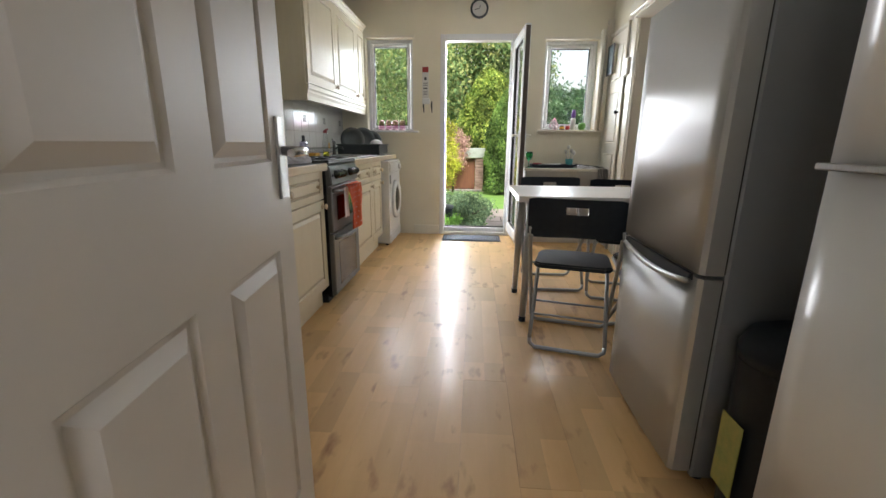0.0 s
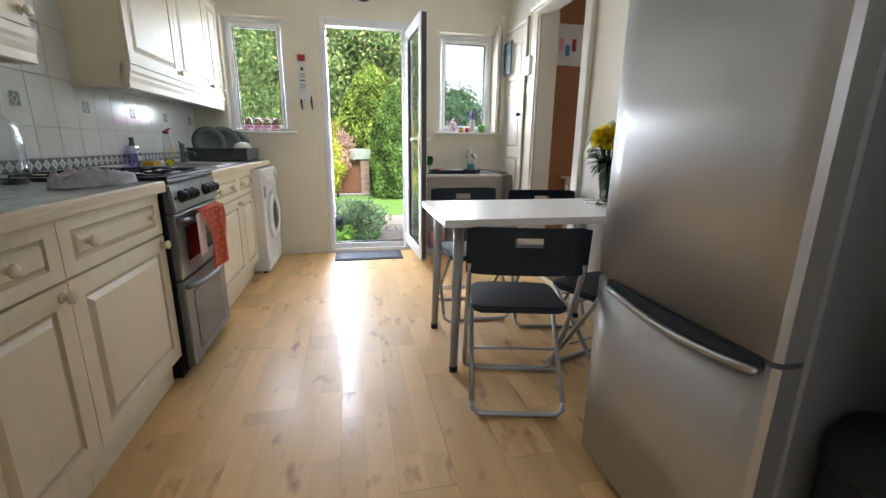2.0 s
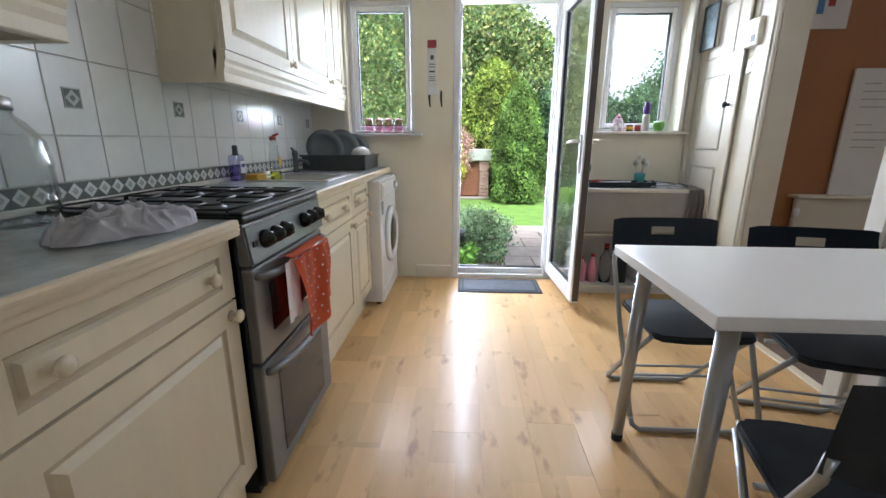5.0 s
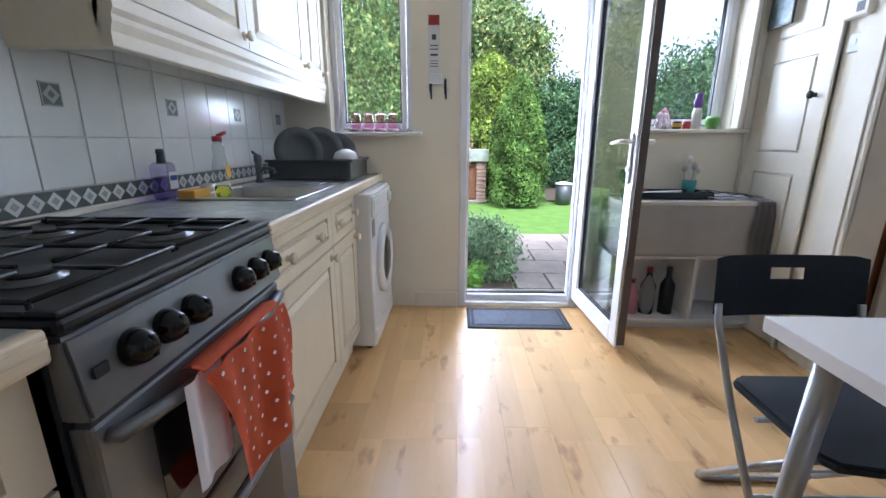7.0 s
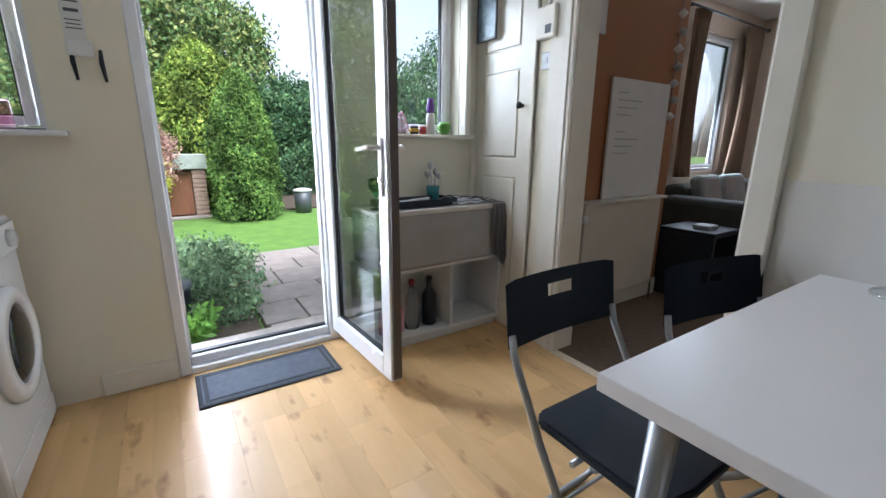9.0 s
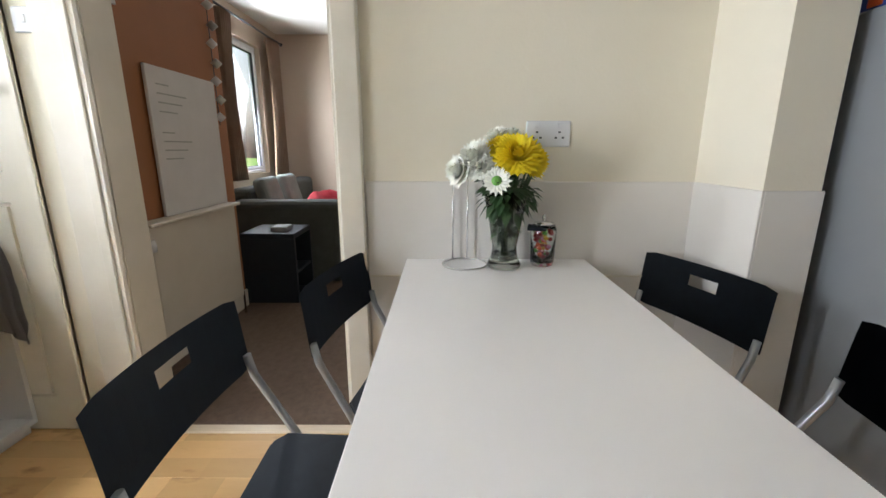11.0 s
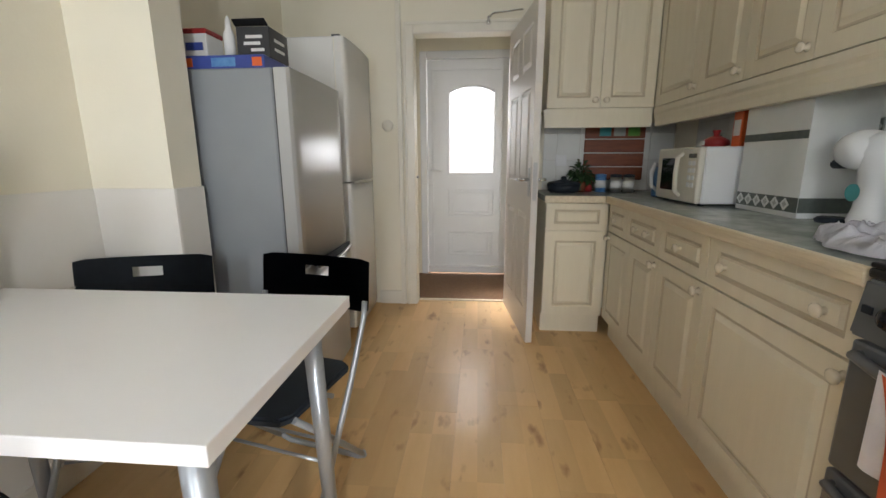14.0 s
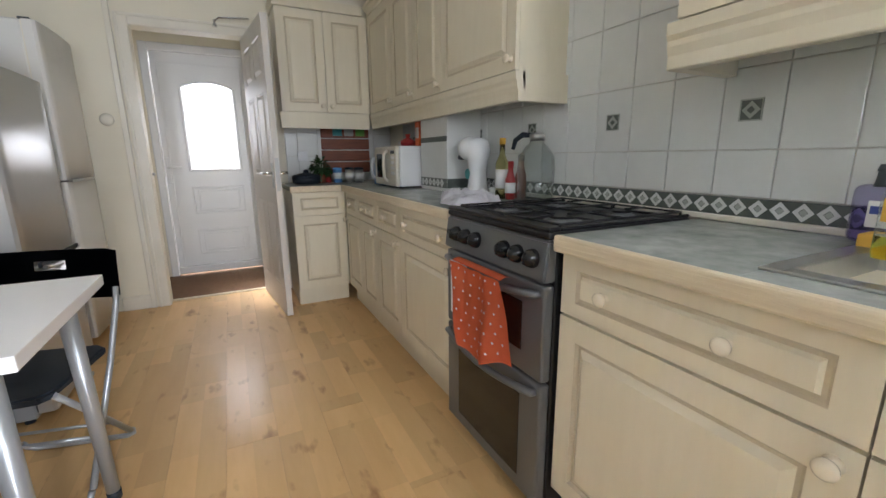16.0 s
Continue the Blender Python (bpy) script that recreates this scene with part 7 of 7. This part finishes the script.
part("top", B(4.10, 4.50, 3.72, 4.12, 0.50, 0.54, bevel=0.004), M_BLACK, stb)
part("side_panel", B(4.10, 4.13, 3.72, 4.12, 0.02, 0.50), M_BLACK, stb)
part("side_panel", B(4.47, 4.50, 3.72, 4.12, 0.02, 0.50), M_BLACK, stb)
part("shelf", B(4.13, 4.47, 3.73, 4.12, 0.22, 0.24), M_BLACK, stb)
part("back", B(4.13, 4.47, 4.10, 4.12, 0.02, 0.50), M_BLACK, stb)
part("base", B(4.10, 4.50, 3.72, 4.12, 0.0, 0.02), M_BLACK, stb)
rm = thing("gadget", "small grey electronic box on the side table", "device", at=(4.25, 3.85, 0.54))
part("case", B(4.18, 4.32, 3.80, 3.92, 0.5405, 0.575, bevel=0.005), M_LEG, rm)
for k in range(2):
    cu = thing("curtain", "beige curtain gathered beside the lounge window", "curtain", at=((5.45, 6.52)[k], 4.66, 0.8))
    bm = bmesh.new()
    a, b = ((5.36, 5.62), (6.38, 6.74))[k]
    cloth(bm, 44, 14, lambda u, v: (a + (b - a) * (u * (1 - 0.35 * math.sin(math.pi * v * 0.9)) + 0.3 * k * math.sin(math.pi * v * 0.9)), 4.64 + 0.028 * math.sin(u * 40), 0.85 + 1.50 * v))
    bmesh.ops.solidify(bm, geom=list(bm.faces), thickness=0.003)
    part("drop", bm, M_CURTAIN, cu)
for ob in bpy.data.objects:
    if ob.parent is None and ob.name.split(".")[0] in ("sofa", "cushion", "blanket"):
        ob.location.x += 0.38
    elif ob.parent is None and ob.name.split(".")[0] in ("side_table", "gadget"):
        ob.location.x += 0.30
        ob.location.y += 0.06
cro = thing("curtain_rod", "thin dark curtain rod above the lounge window", "curtain rod", at=(6.0, 4.64, 2.36))
bm = bmesh.new()
tube(bm, [(5.2, 4.64, 2.37), (6.85, 4.64, 2.37)], 0.011, n=8)
part("rod", bm, M_GREYDK, cro)
for x in (5.2, 6.85):
    bm = bmesh.new()
    lathe(bm, [(0.012, -0.02), (0.022, 0), (0.012, 0.02)], at=(x, 4.64, 2.37), n=10, axis="x")
    part("finial", bm, M_GREYDK, cro)
for x in (5.3, 6.75):
    part("bracket", B(x, x + 0.015, 4.64, 4.75, 2.362, 2.378), M_GREYDK, cro)

# ---- garden ----
rng = np.random.default_rng(7)


def leaf_mesh(name, centres, size, material, parent=None, flat=0.6, kind="stuff", label=""):
    """Many small four-cornered leaves at the centres."""
    n = len(centres)
    d = rng.normal(size=(n, 3))
    d[:, 2] *= flat
    d /= np.linalg.norm(d, axis=1)[:, None]
    u = np.cross(d, rng.normal(size=(n, 3)))
    u /= np.linalg.norm(u, axis=1)[:, None]
    v = np.cross(d, u)
    s = size * rng.uniform(0.6, 1.4, (n, 1))
    c = np.asarray(centres)
    q = np.stack([c - u * s, c + v * s * 0.45, c + u * s, c - v * s * 0.45], 1).reshape(-1, 3)
    me = bpy.data.meshes.new(name)
    me.vertices.add(4 * n)
    me.vertices.foreach_set("co", q.ravel())
    me.loops.add(4 * n)
    me.loops.foreach_set("vertex_index", np.arange(4 * n, dtype=np.int32))
    me.polygons.add(n)
    me.polygons.foreach_set("loop_start", np.arange(0, 4 * n, 4, dtype=np.int32))
    me.update(calc_edges=True)
    me.materials.append(material)
    ob = new(name, me)
    if parent is not None:
        ob.parent = parent
        ob.location = -ORG[parent.name]
        ORG[ob.name] = ORG[parent.name]
    return tagged(ob, label, kind=kind)


def clumped(centre, radii, n_clumps, per, spread, shell=0.75):
    """Leaf centres in clumps over an uneven ellipsoid."""
    d = rng.normal(size=(n_clumps, 3))
    d /= np.linalg.norm(d, axis=1)[:, None]
    r = rng.uniform(shell, 1.05, (n_clumps, 1))
    cc = np.asarray(centre) + d * r * np.asarray(radii)
    p = np.repeat(cc, per, 0) + rng.normal(size=(n_clumps * per, 3)) * spread
    return p


def tree(name, label, at, trunk_h, crown_c, radii, clumps, per, spread, size, material, limbs=6):
    t = thing(name, label, "tree", at=at)
    bm = bmesh.new()
    a = Vector(at)
    top = Vector(crown_c)
    tube(bm, [a, a + (top - a) * 0.3 + Vector((0.05, 0.03, 0)), a + (top - a) * 0.65, top], [0.11, 0.09, 0.07, 0.03], n=8)
    for k in range(limbs):
        ang = 2 * math.pi * k / limbs + 0.4
        s = a + (top - a) * (0.45 + 0.08 * (k % 3))
        e = top + Vector((math.cos(ang) * radii[0] * 0.7, math.sin(ang) * radii[1] * 0.7, radii[2] * (0.1 + 0.25 * (k % 2))))
        tube(bm, [s, (s + e) / 2 + Vector((0, 0, 0.15)), e], [0.05, 0.03, 0.012], n=6)
    part("trunk", bm, M_BARK, t)
    pts = np.concatenate([clumped(crown_c, radii, clumps, per, spread), clumped(crown_c, np.asarray(radii) * 0.6, clumps // 2, per // 2, spread * 1.6, 0.3)])
    leaf_mesh("crown", pts, size, material, t)
    return t


# paving, lawn edge and beds
pv = setting("pavement", B(1.65, 3.6, 4.96, 7.35, -0.17, -0.155), M_SOIL, "stone slab path by the door")
setting("doorstep", B(1.05, 2.05, 4.955, 5.20, -0.17, -0.05, bevel=0.01), M_PAVE)
bd = setting("flower_bed", B(-1.5, 1.62, 4.96, 7.6, -0.17, -0.13), M_SOIL)

# conifers
def conifer(label, x, y, top, r, n, material, size):
    cf = thing("conifer", label, "tree", at=(x, y, -0.17))
    bm = bmesh.new()
    tube(bm, [(x, y, -0.17), (x, y, top - 0.5)], [0.12, 0.03], n=8)
    part("trunk", bm, M_BARK, cf)
    h = rng.uniform(0, 1, n) ** 0.85
    ang = rng.uniform(0, 2 * math.pi, n)
    lob = 1 + 0.09 * np.sin(ang * 5 + h * 9) + 0.07 * np.sin(ang * 11 - h * 17) + 0.06 * np.sin(ang * 3 + h * 31)
    prof = np.interp(h, [0, 0.08, 0.4, 0.65, 0.85, 0.95, 1.0], [1.05, 1.02, 0.98, 0.86, 0.58, 0.3, 0.05]) * r
    rad = prof * lob * rng.uniform(0.78, 1.05, n)
    leaf_mesh("crown", np.stack([x + rad * np.cos(ang), y + rad * np.sin(ang), -0.12 + h * (top + 0.12)], 1), size, material, cf)
    # added solid core: fills see-through gaps, dark green for the shade deep inside
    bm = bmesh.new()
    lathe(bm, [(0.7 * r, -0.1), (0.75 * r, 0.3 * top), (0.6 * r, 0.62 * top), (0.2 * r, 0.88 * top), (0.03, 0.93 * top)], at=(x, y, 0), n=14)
    part("dark_core", bm, M_CORE, cf)


# near-black green that paints the shade behind the outer leaves
M_CORE = mat("core_shade", (0.035, 0.07, 0.02), (0.015, 0.03, 0.01), 0.9, scale=9)
conifer("clipped dark green conifer in the lawn", 2.34, 10.45, 2.35, 0.51, 30000, M_CONIFER, 0.028)
conifer("yellow-green conifer behind the brick store", 1.93, 12.5, 3.15, 0.86, 30000, M_YCONIFER, 0.04)

# juniper by the door
jn = thing("juniper_shrub", "low spreading blue-green juniper beside the path", "shrub", at=(1.15, 6.3, -0.17))
pts = np.concatenate([clumped((x, y, z), (r, r * 1.1, hh), 70, 46, 0.045, 0.6) for x, y, z, r, hh in ((1.35, 5.95, -0.02, 0.42, 0.20), (1.25, 6.6, 0.0, 0.50, 0.22), (0.85, 6.2, 0.0, 0.5, 0.22), (1.45, 7.0, 0.0, 0.38, 0.2), (0.7, 7.0, 0.05, 0.5, 0.22))])
pts = pts[pts[:, 2] > -0.15]
leaf_mesh("foliage", pts, 0.024, M_SHRUB, jn)
bm = bmesh.new()
for k in range(9):
    a = k * 0.7
    tube(bm, [(1.15, 6.3, -0.17), (1.15 + 0.35 * math.cos(a), 6.3 + 0.4 * math.sin(a), 0.0), (1.15 + 0.6 * math.cos(a), 6.35 + 0.75 * math.sin(a), 0.08)], [0.02, 0.012, 0.005], n=5)
part("stems", bm, M_BARK, jn)
gp = thing("leafy_plant", "small bright green leafy plant by the doorstep", "plant", at=(1.2, 5.35, -0.17))
leaf_mesh("foliage", clumped((1.22, 5.38, -0.02), (0.13, 0.12, 0.12), 30, 22, 0.03, 0.3), 0.03, mat("bright_leaf", (0.16, 0.34, 0.04), (0.10, 0.24, 0.03), 0.5), gp)
bp = thing("black_bucket", "black plastic tub with a dark lid beside the doorstep", "bucket", at=(1.10, 5.75, -0.17))
bm = bmesh.new()
lathe(bm, [(0.11, 0), (0.13, 0.30), (0.14, 0.31), (0.14, 0.33)], at=(1.10, 5.75, -0.17), n=20)
part("tub", bm, M_BLACK, bp)
bm = bmesh.new()
lathe(bm, [(0.145, 0.33), (0.14, 0.36), (0.05, 0.38)], at=(1.10, 5.75, -0.17), n=20)
part("lid", bm, M_GREYDK, bp)

# brick and timber store
st = thing("garden_store", "low brick garden store with a brown timber front and pale lid", "shed", at=(1.1, 11.2, -0.17))
part("timber_front", B(0.75, 1.54, 11.02, 11.06, -0.1, 0.64), M_WOODBR, st, "brown timber front")
bm = bmesh.new()
for r in range(11):
    for s in range(2):
        off = 0.10 if r % 2 else 0
        for y0 in (10.95 + s * 0.21 + off * 0.0,):
            box(bm, 1.55, 1.76, y0, y0 + 0.20, -0.17 + r * 0.078, -0.17 + r * 0.078 + 0.068, bevel=0.004)
part("brick_pier", bm, mat("garden_brick", (0.42, 0.30, 0.24), (0.30, 0.20, 0.16), 0.9, scale=15, bump=0.5), st, "weathered brick pier", kind="stuff")
part("back_wall", B(0.5, 1.54, 11.3, 11.4, -0.17, 0.66), M_WOODBR, st)
part("lid", B(0.5, 1.80, 10.9, 11.5, 0.695, 0.94, bevel=0.01), mat("lid_green_grey", (0.40, 0.45, 0.38), (0.30, 0.35, 0.29), 0.7, scale=8), st, "pale green-grey lid")
part("base_slab", B(0.6, 1.8, 10.85, 11.0, -0.17, -0.12, bevel=0.01), M_PAVE, st)
pk = thing("pink_shrub", "pink dried flowering shrub over the store", "shrub", at=(1.0, 10.6, -0.17))
leaf_mesh("foliage", clumped((1.08, 10.65, 0.95), (0.30, 0.25, 0.52), 60, 60, 0.06, 0.3), 0.022, M_PINK, pk)
bm = bmesh.new()
tube(bm, [(1.0, 10.6, -0.17), (0.98, 10.65, 0.7), (0.98, 10.65, 1.3)], [0.03, 0.02, 0.01], n=6)
part("stem", bm, M_BARK, pk)
gs = thing("golden_shrub", "golden yellow shrub at the side of the lawn", "shrub", at=(0.75, 9.6, -0.17))
leaf_mesh("foliage", clumped((0.85, 9.7, 0.8), (0.36, 0.32, 0.88), 90, 60, 0.06, 0.5), 0.025, M_GOLD, gs)
bm = bmesh.new()
tube(bm, [(0.75, 9.6, -0.17), (0.65, 9.7, 0.8), (0.62, 9.7, 1.5)], [0.03, 0.02, 0.01], n=6)
part("stem", bm, M_BARK, gs)
wb = thing("garden_bin", "dark plastic garden bin at the back of the lawn", "bin", at=(3.35, 10.7, -0.17))
bm = bmesh.new()
lathe(bm, [(0.15, 0), (0.165, 0.42)], at=(3.35, 10.7, -0.17), n=20)
part("body", bm, M_GREYDK, wb)
bm = bmesh.new()
lathe(bm, [(0.18, 0.421), (0.18, 0.445), (0.08, 0.47)], at=(3.35, 10.7, -0.17), n=20)
part("lid", bm, M_PANEL, wb, "pale lid")

# hedges and trees
setting("flower_bed", B(2.9, 9.0, 11.1, 13.6, -0.17, -0.14), M_SOIL)
tree("tree", "large green tree with yellowing leaves behind the conifers", (2.0, 18.0, -0.17), 2, (2.1, 18.0, 3.7), (2.3, 1.8, 2.4), 260, 90, 0.22, 0.075, M_TREE)
tree("tree", "broad green tree against the garden boundary", (-0.8, 14.5, -0.17), 2, (-0.8, 14.5, 2.6), (1.9, 1.5, 2.5), 240, 80, 0.22, 0.07, M_TREE)
tree("tree", "dark green tree beyond the lawn", (5.0, 17.0, -0.17), 2, (5.0, 17.0, 1.5), (1.7, 1.4, 1.5), 200, 80, 0.2, 0.07, M_DARKTREE)
tree("tree", "dark tree by the far fence", (8.3, 16.5, -0.17), 2, (8.3, 16.5, 1.6), (2.0, 1.4, 1.6), 200, 80, 0.2, 0.07, M_DARKTREE)
tree("tree", "green tree near the kitchen window", (-0.9, 9.0, -0.17), 2, (-1.0, 9.0, 2.0), (1.1, 1.0, 2.1), 260, 90, 0.15, 0.036, M_TREE)
hd = thing("hedge", "thick dark green hedge closing the garden", "hedge", at=(3.0, 14.0, -0.17))
P = np.stack([rng.uniform(-8, 14, 42000), rng.uniform(13.2, 14.2, 42000), rng.uniform(-0.17, 1.2, 42000) * 1.0], 1)
P[:, 2] *= 1 + 0.2 * np.sin(P[:, 0] * 1.3) + 0.15 * np.sin(P[:, 0] * 3.1)
leaf_mesh("foliage", P, 0.055, M_DARKTREE, hd)
# added solid filler, coloured dark as the shaded depth of the hedge
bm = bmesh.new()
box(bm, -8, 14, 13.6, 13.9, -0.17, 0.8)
part("dark_core", bm, M_CORE, hd)
tree("tree", "rounded blue-green tree beyond the lounge window", (7.4, 12.0, -0.17), 2, (7.4, 12.0, 1.9), (1.8, 1.2, 1.75), 220, 80, 0.17, 0.05, M_DARKTREE)

# ---- floor boards, wall tiles, paving: pieces last ----
floor_ob = bpy.data.objects["floor"]
BW, BL = 0.193, 1.28
meshes = {}


def piece(name, key, build, material, loc, parent):
    if key not in meshes:
        bm = bmesh.new()
        build(bm)
        me = bpy.data.meshes.new(name)
        bm.to_mesh(me)
        bm.free()
        me.materials.append(material)
        meshes[key] = me
    ob = new(name, meshes[key])
    ob.parent = parent
    ob.location = loc
    return ob


k = 0
x = -0.05
while x < 2.92:
    x0, x1 = max(x, 0.0), min(x + BW, 2.92)
    y = -0.05 - ((k * 0.47) % 1.0) * BL
    while y < 4.72:
        y0, y1 = max(y, -0.05), min(y + BL, 4.72)
        if y1 - y0 > 0.05 and x1 - x0 > 0.02:
            w, l = round(x1 - x0 - 0.0004, 4), round(y1 - y0 - 0.0006, 4)
            piece("floor_board", ("board", w, l), lambda bm: box(bm, 0, w, 0, l, 0, 0.012, bevel=0.0006), M_PLANK, (x0, y0, -0.012), floor_ob)
        y += BL
    x += BW
    k += 1

# splashback tiles on the west wall: field tiles, a patterned border and small inset motifs
west = bpy.data.objects["wall_west"]
bm = bmesh.new()
box(bm, 0.0, 0.005, 0.36, 4.695, ZT + 0.001, 2.2)
setting("grout_west", bm, M_GROUT)
TW, TH = 0.1645, 0.230
ZB0, ZB1 = ZT + 0.022, ZT + 0.077
Y0 = 2.605 - TW / 2
rows = [ZB1 + 0.002, 1.141, 1.141 + TH, 1.141 + 2 * TH, 1.141 + 3 * TH]
G = 0.0016
for i in range(-14, 14):
    a, b = max(Y0 + i * TW, 0.36), min(Y0 + (i + 1) * TW, 4.695)
    if b - a < 0.03:
        continue
    for j in range(len(rows) - 1):
        z0, z1 = rows[j], min(rows[j + 1], 2.2)
        if z0 > 1.44 and not 2.2 < (a + b) / 2 < 3.1:
            continue
        w, h = round(b - a - 2 * G, 4), round(z1 - z0 - 2 * G, 4)
        piece("wall_tile", ("tile", w, h), lambda bm: box(bm, 0, 0.009, 0, w, 0, h, bevel=0.0016), M_TILE, (0.0015, a + G, z0 + G), west)

bb = B(0.0, 0.0095, 0.36, 4.695, ZB0, ZB1, bevel=0.001)
border = setting("border_tiles", bb, M_TDARK, "dark green border tiles with pale diamonds")
border["label"] = "dark green border tiles with pale diamonds"
bm = bmesh.new()
box(bm, 0.0, 0.014, 0.36, 4.695, ZT + 0.001, ZB0 - 0.001, bevel=0.003)
setting("worktop_upstand", bm, M_TRIM)


def diamond(bm, y, z, r, x, t, hole=0.0):
    o = [(y - r, z), (y, z - r), (y + r, z), (y, z + r)]
    vo = [bm.verts.new((x + t, *p)) for p in o]
    if hole:
        vi = [bm.verts.new((x + t, y + (p[0] - y) * hole, z + (p[1] - z) * hole)) for p in o]
        for k in range(4):
            bm.faces.new((vo[k], vo[(k + 1) % 4], vi[(k + 1) % 4], vi[k]))
    else:
        bm.faces.new(vo)
    vb = [bm.verts.new((x, *p)) for p in o]
    for k in range(4):
        bm.faces.new((vo[k], vb[k], vb[(k + 1) % 4], vo[(k + 1) % 4]))


DW = TW / 3
bmw, bmg = bmesh.new(), bmesh.new()
y = Y0 - 14 * TW + DW / 2
zc = (ZB0 + ZB1) / 2
while y < 4.66:
    if y > 0.40:
        diamond(bmw, y, zc, 0.0255, 0.0095, 0.0006, hole=0.45)
        diamond(bmg, y, zc, 0.010, 0.0095, 0.0006)
    y += DW
for k in range(6):
    diamond(bmw, 1.29 + DW * k, zc, 0.0255, 0.2375, 0.0006, hole=0.45)
    diamond(bmg, 1.29 + DW * k, zc, 0.010, 0.2375, 0.0006)
part("diamond_motifs", bmw, M_TILE, None, kind="structure")
part("diamond_centres", bmg, M_TGREY, None, kind="structure")
for i in range(-13, 13, 3):
    yc = Y0 + (i + 0.5 + 1) * TW - TW
    yc = 2.605 + round((yc - 2.605) / (3 * TW)) * 3 * TW
    if not 0.45 < yc < 4.65:
        continue
    zc = 1.253
    s = 0.031
    m_ = thing("tile_motif", "small square inset tile with a pale diamond", "tile", at=(0.0105, yc, zc - s), kind="structure")
    part("ground", B(0.0105, 0.0118, yc - s, yc + s, zc - s, zc + s), M_TDARK, m_)
    bm = bmesh.new()
    diamond(bm, yc, zc, 0.025, 0.0118, 0.0006, hole=0.45)
    for a in ((yc - s, yc + s, zc - s, zc - s + 0.004), (yc - s, yc + s, zc + s - 0.004, zc + s), (yc - s, yc - s + 0.004, zc - s, zc + s), (yc + s - 0.004, yc + s, zc - s, zc + s)):
        box(bm, 0.0118, 0.0124, *a)
    part("diamond", bm, M_TGREY, m_)
# return wall tiles
south = bpy.data.objects["wall_south"]
setting("grout_south", B(0.006, 0.93, 0.05, 0.055, ZT + 0.001, 1.40), M_GROUT)
for i in range(6):
    a, b = 0.012 + i * TW, min(0.012 + (i + 1) * TW, 0.93)
    for z0, z1 in ((ZT + 0.002, 1.141), (1.141, 1.33), (1.33, 1.40)):
        w, h = round(b - a - 2 * G, 4), round(z1 - z0 - 2 * G, 4)
        piece("wall_tile", ("tiles", w, h), lambda bm: box(bm, 0, w, 0, 0.009, 0, h, bevel=0.0016), M_TILE, (a + G, 0.0515, z0 + G), south)

# paving slabs
rs = random.Random(3)
y = 5.0
r = 0
while y < 7.3:
    x = 1.68 - (0.3 if r % 2 else 0.0)
    while x < 3.5:
        x0, x1 = max(x, 1.66), min(x + 0.6, 3.58)
        if x1 - x0 > 0.1:
            w = round(x1 - x0 - 0.014, 3)
            ob = piece("paving_slab", ("slab", w), lambda bm: box(bm, 0, w, 0, 0.436, 0, 0.02, bevel=0.006), M_PAVE, (x0, y, -0.155 + rs.uniform(0, 0.006)), pv)
        x += 0.6
    y += 0.45
    r += 1
